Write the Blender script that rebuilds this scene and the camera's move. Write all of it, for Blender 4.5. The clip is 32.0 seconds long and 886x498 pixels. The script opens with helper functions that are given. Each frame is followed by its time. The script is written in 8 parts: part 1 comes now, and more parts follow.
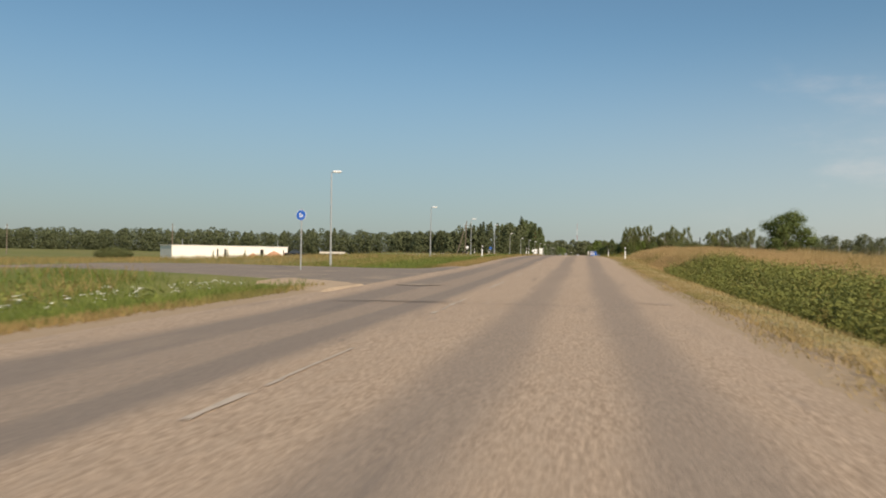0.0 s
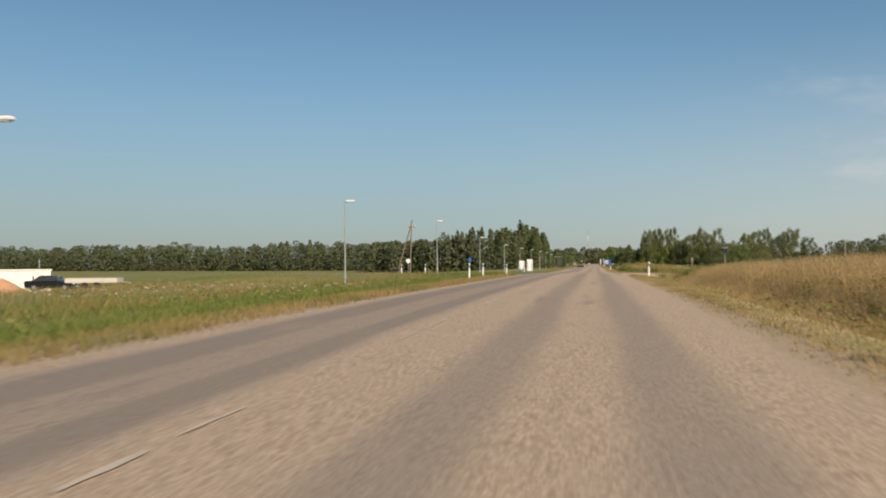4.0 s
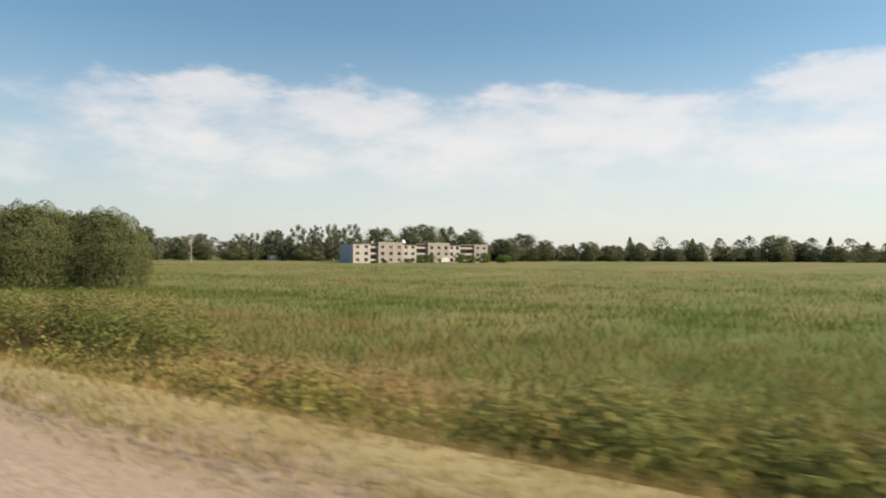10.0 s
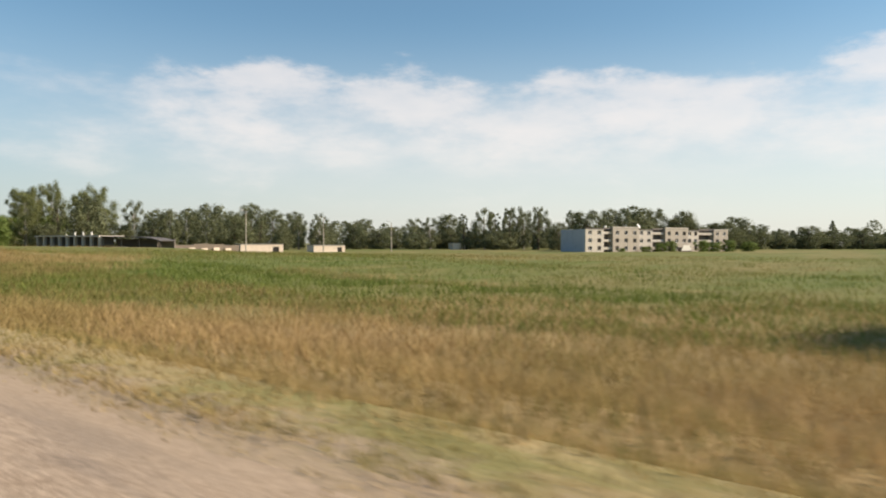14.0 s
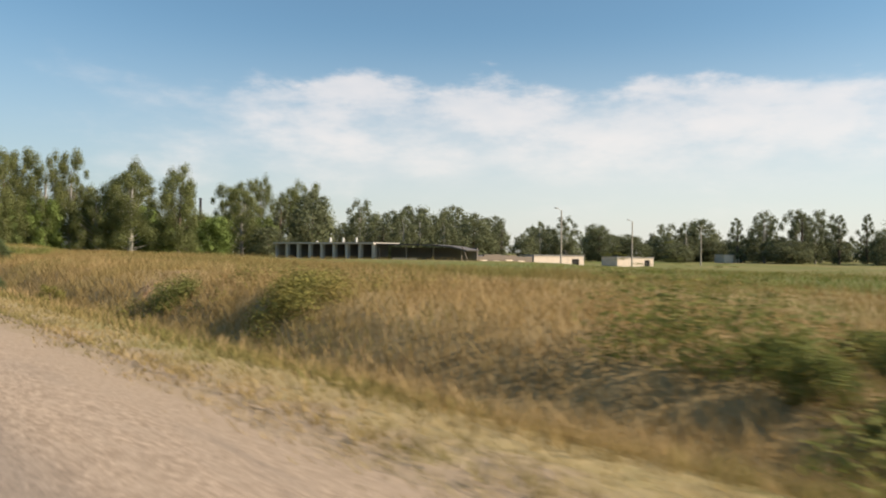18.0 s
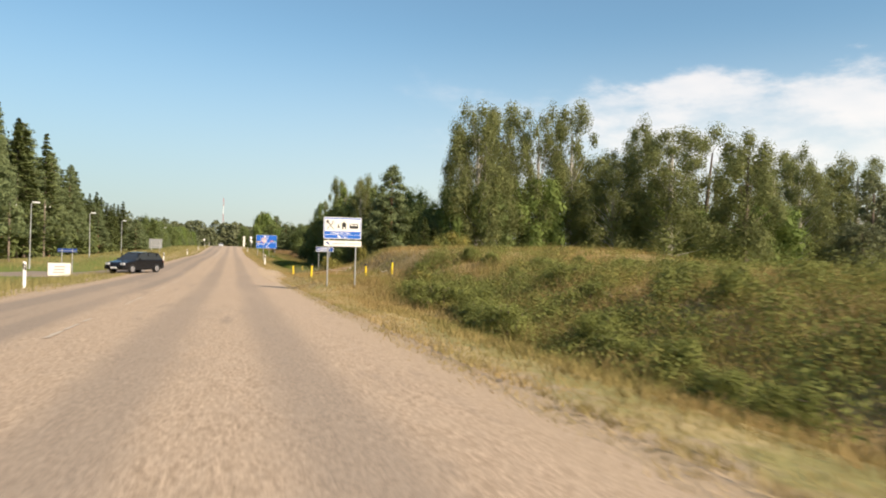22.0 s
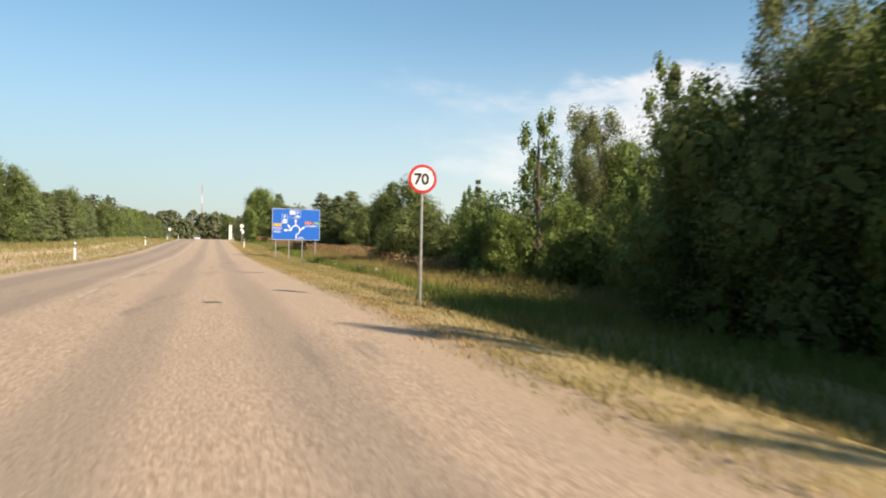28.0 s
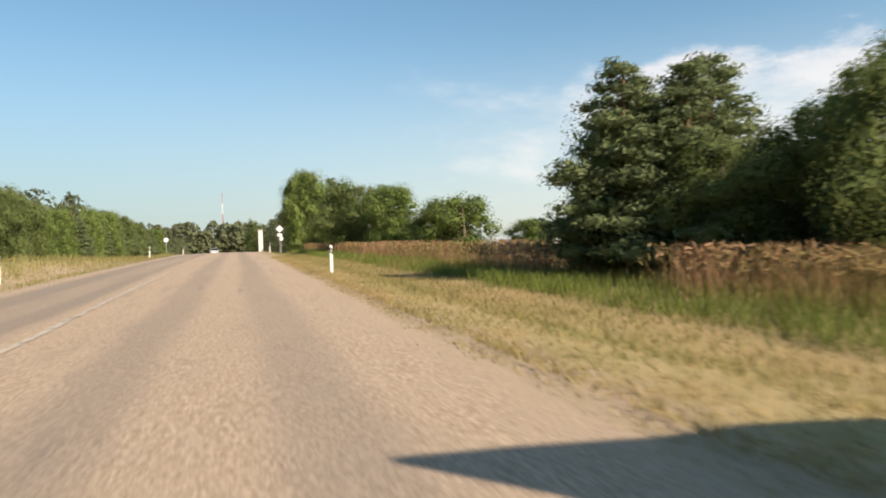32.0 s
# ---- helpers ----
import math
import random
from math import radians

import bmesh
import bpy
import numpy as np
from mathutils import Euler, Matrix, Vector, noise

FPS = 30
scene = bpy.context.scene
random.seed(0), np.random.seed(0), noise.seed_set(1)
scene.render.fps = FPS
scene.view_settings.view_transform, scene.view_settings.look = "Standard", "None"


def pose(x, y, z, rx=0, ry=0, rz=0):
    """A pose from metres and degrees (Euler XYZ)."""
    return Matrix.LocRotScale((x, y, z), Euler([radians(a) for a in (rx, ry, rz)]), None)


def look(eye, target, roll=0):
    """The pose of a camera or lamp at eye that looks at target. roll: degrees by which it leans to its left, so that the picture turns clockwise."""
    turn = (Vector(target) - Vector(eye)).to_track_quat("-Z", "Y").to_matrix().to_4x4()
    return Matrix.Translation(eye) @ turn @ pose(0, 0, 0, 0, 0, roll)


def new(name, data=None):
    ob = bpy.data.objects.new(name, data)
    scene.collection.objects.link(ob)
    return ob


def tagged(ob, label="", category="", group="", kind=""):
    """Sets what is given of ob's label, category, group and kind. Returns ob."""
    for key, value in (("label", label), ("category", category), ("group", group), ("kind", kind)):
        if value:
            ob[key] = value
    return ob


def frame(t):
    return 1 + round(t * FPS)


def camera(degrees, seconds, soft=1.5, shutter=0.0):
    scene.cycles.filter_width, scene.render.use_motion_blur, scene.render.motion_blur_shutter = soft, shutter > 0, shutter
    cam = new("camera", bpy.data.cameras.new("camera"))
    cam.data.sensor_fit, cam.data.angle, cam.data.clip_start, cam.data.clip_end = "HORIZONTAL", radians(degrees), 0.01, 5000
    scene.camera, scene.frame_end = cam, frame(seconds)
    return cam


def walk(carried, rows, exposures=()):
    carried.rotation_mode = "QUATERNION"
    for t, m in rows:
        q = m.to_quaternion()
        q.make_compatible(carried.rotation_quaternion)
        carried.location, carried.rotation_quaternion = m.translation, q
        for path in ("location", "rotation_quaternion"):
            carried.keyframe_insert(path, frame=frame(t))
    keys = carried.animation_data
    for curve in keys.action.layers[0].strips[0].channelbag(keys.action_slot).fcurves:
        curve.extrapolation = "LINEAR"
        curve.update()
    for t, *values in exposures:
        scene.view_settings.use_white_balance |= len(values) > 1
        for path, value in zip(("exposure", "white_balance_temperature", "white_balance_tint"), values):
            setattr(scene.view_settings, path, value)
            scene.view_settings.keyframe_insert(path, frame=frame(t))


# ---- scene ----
cam = camera(61.6, 32.0, soft=1.9, shutter=0.22)
PATH = [
    (0.0, pose(-0.029, -0.000, 0.601, 90.351, -0.953, 10.663)),
    (0.5, pose(-0.048, 8.298, 0.689, 90.181, -1.119, 10.927)),
    (1.0, pose(-0.030, 16.601, 0.775, 90.172, -0.943, 11.148)),
    (1.5, pose(0.009, 24.913, 0.878, 90.312, -0.606, 11.125)),
    (2.0, pose(0.011, 33.227, 0.991, 90.423, -0.228, 10.971)),
    (2.3, pose(-0.003, 38.180, 1.069, 90.541, -0.126, 11.118)),
    (2.5, pose(-0.011, 41.476, 1.108, 90.449, -0.164, 11.013)),
    (4.5, pose(0.023, 74.489, 1.713, 91.323, 0.494, 11.654)),
    (5.0, pose(0.031, 82.771, 1.787, 90.867, -0.655, 11.633)),
    (5.4, pose(0.018, 89.371, 1.850, 90.292, -0.083, 11.284)),
    (5.5, pose(0.014, 91.020, 1.853, 90.306, -0.076, 3.481)),
    (5.6, pose(0.010, 92.668, 1.856, 90.322, -0.058, -8.006)),
    (5.7, pose(0.006, 94.314, 1.860, 90.150, -0.036, -19.757)),
    (5.8, pose(0.003, 95.960, 1.864, 89.950, -0.016, -30.902)),
    (5.9, pose(-0.000, 97.605, 1.868, 89.800, 0.001, -35.842)),
    (6.0, pose(-0.003, 99.248, 1.872, 89.780, 0.013, -38.042)),
    (6.5, pose(-0.004, 107.445, 1.890, 89.850, 0.480, -42.612)),
    (7.0, pose(-0.003, 115.607, 1.899, 90.066, 0.248, -53.844)),
    (7.5, pose(-0.016, 123.736, 1.893, 90.119, -0.361, -53.313)),
    (8.0, pose(-0.057, 131.832, 1.927, 90.049, -0.284, -52.541)),
    (8.5, pose(-0.033, 139.826, 1.850, 89.959, 0.122, -52.149)),
    (9.0, pose(-0.013, 147.846, 1.798, 90.290, -0.226, -51.778)),
    (9.5, pose(-0.001, 155.895, 1.737, 90.461, -0.049, -51.812)),
    (10.0, pose(0.003, 163.977, 1.665, 90.482, -0.377, -52.200)),
    (10.5, pose(0.004, 172.099, 1.592, 90.081, 0.110, -52.403)),
    (11.0, pose(0.003, 180.268, 1.520, 89.739, 0.398, -52.170)),
    (11.5, pose(0.003, 188.488, 1.449, 89.648, -0.345, -52.276)),
    (12.0, pose(0.004, 196.764, 1.377, 89.387, -0.058, -52.017)),
    (12.5, pose(0.005, 205.100, 1.322, 89.037, 0.512, -51.471)),
    (13.0, pose(0.007, 213.498, 1.271, 89.194, 0.037, -50.432)),
    (13.5, pose(0.008, 221.961, 1.227, 89.286, -0.030, -49.237)),
    (14.0, pose(0.005, 230.488, 1.213, 89.558, -0.162, -47.842)),
    (14.5, pose(0.001, 239.053, 1.199, 89.491, -0.078, -45.829)),
    (15.0, pose(-0.007, 247.629, 1.211, 89.529, 0.183, -42.303)),
    (15.2, pose(-0.016, 251.046, 1.237, 89.559, 0.171, -40.684)),
    (15.5, pose(-0.021, 256.142, 1.263, 89.627, 0.116, -41.019)),
    (17.5, pose(-0.002, 289.171, 1.360, 90.166, -0.627, -41.232)),
    (18.0, pose(-0.005, 297.176, 1.381, 90.188, -0.615, -41.292)),
    (18.5, pose(-0.010, 305.109, 1.403, 90.078, -0.501, -41.501)),
    (19.0, pose(-0.019, 313.021, 1.431, 89.850, -0.466, -41.640)),
    (19.2, pose(-0.022, 316.187, 1.444, 89.682, -0.470, -41.720)),
    (19.3, pose(-0.023, 317.772, 1.451, 89.560, -0.560, -40.900)),
    (19.4, pose(-0.024, 319.357, 1.457, 89.460, -0.560, -37.600)),
    (19.5, pose(-0.025, 320.944, 1.464, 89.538, -0.507, -31.881)),
    (19.6, pose(-0.025, 322.531, 1.470, 89.603, -0.502, -25.304)),
    (19.7, pose(-0.024, 324.120, 1.476, 89.421, -0.474, -20.063)),
    (19.8, pose(-0.022, 325.710, 1.482, 89.578, -0.388, -16.140)),
    (20.0, pose(-0.012, 328.892, 1.508, 89.450, -0.394, -14.829)),
    (20.3, pose(0.008, 333.673, 1.503, 89.448, -0.224, -13.759)),
    (20.5, pose(0.014, 336.868, 1.496, 89.562, -0.216, -14.573)),
    (21.0, pose(-0.008, 344.887, 1.522, 89.894, -0.636, -14.708)),
    (21.5, pose(-0.026, 352.908, 1.504, 90.096, -1.330, -15.126)),
    (22.0, pose(-0.051, 360.989, 1.354, 90.129, -1.425, -15.860)),
    (22.5, pose(-0.040, 369.100, 1.194, 89.926, -1.132, -16.776)),
    (22.9, pose(-0.021, 375.643, 1.086, 89.738, -0.641, -17.290)),
    (23.0, pose(-0.013, 377.273, 1.048, 89.664, -0.525, -17.272)),
    (23.5, pose(0.052, 385.363, 0.925, 89.479, -0.215, -17.302)),
    (24.0, pose(0.084, 393.395, 0.788, 89.131, 0.189, -17.173)),
    (24.5, pose(0.089, 401.334, 0.676, 89.119, -0.023, -17.022)),
    (24.8, pose(0.037, 406.108, 0.621, 89.556, 0.199, -16.044)),
    (25.0, pose(0.000, 409.282, 0.571, 89.149, 0.162, -16.788)),
    (25.1, pose(-0.014, 410.864, 0.558, 89.080, 0.035, -17.243)),
    (25.2, pose(-0.027, 412.444, 0.544, 89.090, -0.069, -16.938)),
    (25.5, pose(-0.053, 417.169, 0.490, 89.074, -0.276, -16.905)),
    (27.5, pose(-0.117, 448.751, 0.686, 89.764, -1.189, -17.201)),
    (28.0, pose(-0.192, 456.761, 0.713, 89.705, -1.144, -17.264)),
    (28.5, pose(-0.076, 464.765, 0.702, 89.535, -0.485, -17.338)),
    (29.0, pose(-0.008, 472.894, 0.741, 89.697, -0.517, -17.540)),
    (29.5, pose(0.079, 481.203, 0.756, 89.872, -0.138, -17.594)),
    (30.0, pose(0.108, 489.794, 0.745, 89.910, 0.001, -17.338)),
    (30.5, pose(0.119, 498.655, 0.719, 89.847, 0.480, -16.892)),
    (31.0, pose(0.077, 507.767, 0.704, 89.819, 1.228, -16.578)),
    (31.3, pose(0.088, 513.238, 0.722, 89.721, 1.468, -16.273)),
    (31.5, pose(0.100, 516.883, 0.722, 89.745, 1.710, -16.222)),
    (32.0, pose(0.105, 525.983, 0.770, 89.801, 2.067, -15.544)),
]
walk(cam, PATH, [(0.0, 0.03, 6950, 14), (5.4, 0.04, 6950, 14), (6.2, 0.38, 6950, 14), (19.3, 0.40, 6950, 14), (20.2, 0.60, 7150, 14), (28.0, 0.70, 7050, 14), (32.0, 0.62, 7050, 14)])

# ---- light: late summer afternoon, sun behind on the right ----
SUN_EL, SUN_AZ = 33.5, 141.0
world = bpy.data.worlds.new("sky")
scene.world = world
world.use_nodes = True
wt = world.node_tree
wt.nodes.clear()


def wmath(op, a, b=None, c=None, clamp=False):
    n = wt.nodes.new("ShaderNodeMath")
    n.operation, n.use_clamp = op, clamp
    for i, v in enumerate((a, b, c)):
        if v is None:
            continue
        if isinstance(v, (int, float)):
            n.inputs[i].default_value = v
        else:
            wt.links.new(v, n.inputs[i])
    return n.outputs[0]


def wramp(value, a, b):
    n = wt.nodes.new("ShaderNodeMapRange")
    n.interpolation_type = "SMOOTHSTEP"
    wt.links.new(value, n.inputs[0])
    n.inputs[1].default_value, n.inputs[2].default_value = a, b
    return n.outputs[0]


sky = wt.nodes.new("ShaderNodeTexSky")
sky.sky_type, sky.sun_disc = "NISHITA", False
sky.sun_elevation, sky.sun_rotation = radians(SUN_EL), radians(SUN_AZ)
sky.air_density, sky.dust_density, sky.ozone_density = 1.0, 0.7, 1.6
coord = wt.nodes.new("ShaderNodeTexCoord")
split = wt.nodes.new("ShaderNodeSeparateXYZ")
wt.links.new(coord.outputs["Generated"], split.inputs[0])
azim = wmath("ARCTAN2", split.outputs[0], split.outputs[1])
elev = split.outputs[2]
join = wt.nodes.new("ShaderNodeCombineXYZ")
wt.links.new(wmath("MULTIPLY", azim, 2.6), join.inputs[0])
wt.links.new(wmath("MULTIPLY", elev, 6.5), join.inputs[1])
big = wt.nodes.new("ShaderNodeTexNoise")
wt.links.new(join.outputs[0], big.inputs["Vector"])
big.inputs["Scale"].default_value, big.inputs["Detail"].default_value, big.inputs["Roughness"].default_value = 2.3, 8.0, 0.6
fine = wt.nodes.new("ShaderNodeTexNoise")
wt.links.new(join.outputs[0], fine.inputs["Vector"])
fine.inputs["Scale"].default_value, fine.inputs["Detail"].default_value = 6.0, 6.0
# a bank of cumulus low over the right-hand side: its top swells with the noise
top = wmath("MULTIPLY_ADD", big.outputs[0], 0.16, 0.15)
bank = wmath("MULTIPLY", wramp(wmath("SUBTRACT", top, elev), -0.004, 0.03), wramp(elev, 0.055, 0.15))
bank = wmath("MULTIPLY", bank, wramp(wmath("MULTIPLY_ADD", big.outputs[0], 0.5, azim), 0.50, 0.85))
wisp = wmath("MULTIPLY", wramp(big.outputs[0], 0.50, 0.72), wmath("MULTIPLY", wramp(elev, 0.02, 0.08), wramp(wmath("MULTIPLY", elev, -1.0), -0.17, -0.08)))
wisp = wmath("MULTIPLY", wisp, wramp(azim, 0.02, 0.4))
amount = wmath("ADD", wmath("MULTIPLY", bank, wmath("MULTIPLY_ADD", wramp(big.outputs[0], 0.32, 0.6), 0.6, wmath("MULTIPLY", fine.outputs[0], 0.5))), wmath("MULTIPLY", wisp, 0.35), clamp=True)
haze = wmath("MULTIPLY", wramp(wmath("MULTIPLY", elev, -1.0), -0.30, 0.0), 0.68)
tint = wt.nodes.new("ShaderNodeMix")
tint.data_type = "RGBA"
wt.links.new(wramp(azim, -0.3, 1.1), tint.inputs[0])
tint.inputs[6].default_value, tint.inputs[7].default_value = (3.15, 3.48, 4.05, 1), (7.05, 7.05, 7.05, 1)
teal = wt.nodes.new("ShaderNodeMix")
teal.data_type, teal.blend_type = "RGBA", "MULTIPLY"
teal.inputs[0].default_value = 1.0
wt.links.new(sky.outputs[0], teal.inputs[6])
teal.inputs[7].default_value = (0.80, 1.08, 1.11, 1)
shine = wt.nodes.new("ShaderNodeMix")
shine.data_type = "RGBA"
wt.links.new(haze, shine.inputs[0])
wt.links.new(teal.outputs[2], shine.inputs[6])
wt.links.new(tint.outputs[2], shine.inputs[7])
cover = wt.nodes.new("ShaderNodeMix")
cover.data_type = "RGBA"
wt.links.new(wmath("MULTIPLY", amount, 0.66), cover.inputs[0])
wt.links.new(shine.outputs[2], cover.inputs[6])
cover.inputs[7].default_value = (8.1, 7.75, 7.55, 1)
deep = wt.nodes.new("ShaderNodeVectorMath")
deep.operation = "SCALE"
wt.links.new(cover.outputs[2], deep.inputs[0])
wt.links.new(wmath("MULTIPLY_ADD", wramp(azim, -0.75, 0.25), 0.13, 0.87), deep.inputs[3])
glow = wt.nodes.new("ShaderNodeBackground")
glow.inputs[1].default_value = 0.095
wt.links.new(deep.outputs[0], glow.inputs[0])
wout = wt.nodes.new("ShaderNodeOutputWorld")
wt.links.new(glow.outputs[0], wout.inputs[0])

lamp = bpy.data.lights.new("sun", "SUN")
lamp.energy, lamp.angle, lamp.color = 4.9, radians(0.6), (1.0, 0.875, 0.72)
sun = new("sun", lamp)
sun_dir = Vector((math.sin(radians(SUN_AZ)) * math.cos(radians(SUN_EL)), math.cos(radians(SUN_AZ)) * math.cos(radians(SUN_EL)), math.sin(radians(SUN_EL))))
sun.matrix_world = look(sun_dir * 50, (0, 0, 0))

# ---- materials ----


class Mat:
    """A node material under construction: small helpers over its node tree."""

    def __init__(self, name, rough=0.9, metal=0.0, spec=0.3):
        self.mat = bpy.data.materials.new(name)
        self.mat.use_nodes = True
        self.tree = self.mat.node_tree
        self.bsdf = self.tree.nodes["Principled BSDF"]
        self.bsdf.inputs["Roughness"].default_value = rough
        self.bsdf.inputs["Metallic"].default_value = metal
        self.bsdf.inputs["Specular IOR Level"].default_value = spec
        self.coord = self.tree.nodes.new("ShaderNodeTexCoord")

    def put(self, node, i, v):
        if isinstance(v, bpy.types.NodeSocket):
            self.tree.links.new(v, node.inputs[i])
        elif isinstance(v, tuple) and len(v) == 3 and node.inputs[i].type == "RGBA":
            node.inputs[i].default_value = (*v, 1)
        else:
            node.inputs[i].default_value = v

    def math(self, op, a, b=0.0, clamp=False):
        n = self.tree.nodes.new("ShaderNodeMath")
        n.operation, n.use_clamp = op, clamp
        self.put(n, 0, a), self.put(n, 1, b)
        return n.outputs[0]

    def noise(self, scale, detail=4.0, rough=0.55, stretch=(1, 1, 1), space="Object"):
        m = self.tree.nodes.new("ShaderNodeMapping")
        self.tree.links.new(self.coord.outputs[space], m.inputs[0])
        m.inputs["Scale"].default_value = stretch
        n = self.tree.nodes.new("ShaderNodeTexNoise")
        self.tree.links.new(m.outputs[0], n.inputs["Vector"])
        n.inputs["Scale"].default_value, n.inputs["Detail"].default_value, n.inputs["Roughness"].default_value = scale, detail, rough
        return n.outputs[0]

    def step(self, v, a, b, lo=0.0, hi=1.0):
        n = self.tree.nodes.new("ShaderNodeMapRange")
        n.interpolation_type = "SMOOTHSTEP"
        self.put(n, 0, v)
        n.inputs[1].default_value, n.inputs[2].default_value, n.inputs[3].default_value, n.inputs[4].default_value = a, b, lo, hi
        return n.outputs[0]

    def mix(self, f, a, b):
        n = self.tree.nodes.new("ShaderNodeMix")
        n.data_type = "RGBA"
        self.put(n, 0, f), self.put(n, 6, a), self.put(n, 7, b)
        return n.outputs[2]

    def xyz(self, space="Object"):
        n = self.tree.nodes.new("ShaderNodeSeparateXYZ")
        self.tree.links.new(self.coord.outputs[space], n.inputs[0])
        return n.outputs

    def island(self):
        return self.tree.nodes.new("ShaderNodeNewGeometry").outputs["Random Per Island"]

    def chance(self):
        return self.tree.nodes.new("ShaderNodeObjectInfo").outputs["Random"]

    def color(self, v):
        self.put(self.bsdf, "Base Color", v)
        return self

    def bump(self, height, strength=0.3, dist=0.02):
        n = self.tree.nodes.new("ShaderNodeBump")
        n.inputs["Strength"].default_value, n.inputs["Distance"].default_value = strength, dist
        self.put(n, "Height", height)
        self.tree.links.new(n.outputs[0], self.bsdf.inputs["Normal"])
        return self

    def leafy(self, amount=0.35):
        """Lets light through, as leaves do."""
        tr = self.tree.nodes.new("ShaderNodeBsdfTranslucent")
        src = self.bsdf.inputs["Base Color"]
        if src.is_linked:
            self.tree.links.new(src.links[0].from_socket, tr.inputs[0])
        else:
            tr.inputs[0].default_value = src.default_value
        mx = self.tree.nodes.new("ShaderNodeMixShader")
        mx.inputs[0].default_value = amount
        out = self.tree.nodes["Material Output"]
        self.tree.links.new(self.bsdf.outputs[0], mx.inputs[1])
        self.tree.links.new(tr.outputs[0], mx.inputs[2])
        self.tree.links.new(mx.outputs[0], out.inputs[0])
        return self


def plain(name, color, rough=0.6, metal=0.0, wear=0.25, scale=6.0, spec=0.4):
    """Painted or bare surface with slight mottling and dirt."""
    m = Mat(name, rough, metal, spec)
    n = m.noise(scale, 5)
    dirty = tuple(c * 0.62 + 0.02 for c in color)
    m.color(m.mix(m.step(n, 0.45, 0.8, 0.0, wear * 2), color, dirty))
    m.bump(m.noise(scale * 12, 3), 0.06, 0.01)
    return m.mat


def foliage(name, dark, light, dry=None, amount=0.35):
    m = Mat(name, 0.75, 0.0, 0.12)
    c = m.mix(m.math("ADD", m.math("MULTIPLY", m.island(), 0.42), 0.29), dark, light)
    c = m.mix(m.step(m.noise(0.5, 3), 0.4, 0.7, 0.0, 0.5), c, tuple(v * 0.7 for v in dark))
    c = m.mix(m.math("MULTIPLY", m.chance(), 0.35), c, light)
    if dry:
        c = m.mix(m.step(m.noise(1.3, 2), 0.55, 0.75, 0.0, 0.6), c, dry)
    return m.color(c).leafy(amount).mat


def blades(name, low, high, other, patch=0.12, from_=0.42):
    """Grass: two tones from blade to blade, a third in patches of a few metres."""
    m = Mat(name, 0.8, 0.0, 0.12)
    c = m.mix(m.island(), low, high)
    c = m.mix(m.step(m.noise(patch, 4, 0.6), from_, from_ + 0.2, 0.0, 0.85), c, other)
    return m.color(c).leafy(0.3).mat


M = {}
# asphalt: pale gravelly dressing between the grey, worn wheel tracks, sand along the edges
m = Mat("asphalt", 0.92, 0.0, 0.25)
px = m.math("ADD", m.xyz()[0], m.math("MULTIPLY", m.math("SUBTRACT", m.noise(0.35, 5, 0.65, (1, 0.2, 1)), 0.5), 0.75))
lane = None
for centre, half, soft, deep in ((-1.16, 0.17, 0.50, 0.64), (0.74, 0.17, 0.54, 0.64), (-3.72, 0.18, 0.42, 0.95), (-5.5, 0.34, 0.55, 0.95)):
    d = m.math("ABSOLUTE", m.math("SUBTRACT", px, centre))
    v = m.step(d, half, half + soft, deep, 0.0)
    lane = v if lane is None else m.math("MAXIMUM", lane, v)
lane = m.math("MAXIMUM", lane, m.step(m.math("ABSOLUTE", m.math("ADD", px, 4.75)), 1.25, 1.75, 0.58, 0.0))
lane = m.math("MULTIPLY", lane, m.step(m.noise(0.10, 4, 0.6, (2, 0.3, 1)), 0.22, 0.5, 0.5, 1.0))
lane = m.math("MULTIPLY", lane, m.step(m.xyz()[1], 120, 330, 0.88, 0.70))
grain = m.noise(60, 3, 0.7)
chips = m.noise(24, 5, 0.8, (1, 0.5, 1))
mid = m.noise(5, 5, 0.75, (1, 0.30, 1))
blot = m.noise(0.9, 6, 0.7, (1, 0.22, 1))
tan = m.mix(m.step(chips, 0.38, 0.62), (0.285, 0.212, 0.146), (0.545, 0.415, 0.300))
tan = m.mix(m.step(mid, 0.42, 0.66, 0.0, 0.5), tan, (0.43, 0.335, 0.245))
tan = m.mix(m.step(grain, 0.55, 0.7, 0.0, 0.45), tan, (0.19, 0.15, 0.115))
grey = m.mix(m.step(grain, 0.3, 0.7), (0.150, 0.128, 0.108), (0.262, 0.222, 0.186))
grey = m.mix(m.step(chips, 0.56, 0.70, 0.0, 0.55), grey, (0.33, 0.272, 0.215))
c = m.mix(lane, tan, grey)
c = m.mix(m.step(blot, 0.54, 0.72, 0.0, 0.55), c, m.mix(chips, (0.225, 0.178, 0.136), (0.42, 0.335, 0.25)))
c = m.mix(m.step(m.noise(0.7, 5, 0.7, (1.4, 0.16, 1)), 0.58, 0.72, 0.0, 0.6), c, m.mix(grain, (0.15, 0.128, 0.108), (0.235, 0.198, 0.165)))
edge = m.step(m.math("ABSOLUTE", m.math("ADD", px, 2.75)), 4.5, 5.5)
c = m.mix(m.math("MULTIPLY", edge, 0.75), c, m.mix(chips, (0.315, 0.235, 0.158), (0.50, 0.385, 0.272)))
m.color(c).bump(m.math("ADD", m.math("MULTIPLY", grain, 0.5), m.math("MULTIPLY", chips, 1.4)), 0.6, 0.02)
M["asphalt"] = m.mat

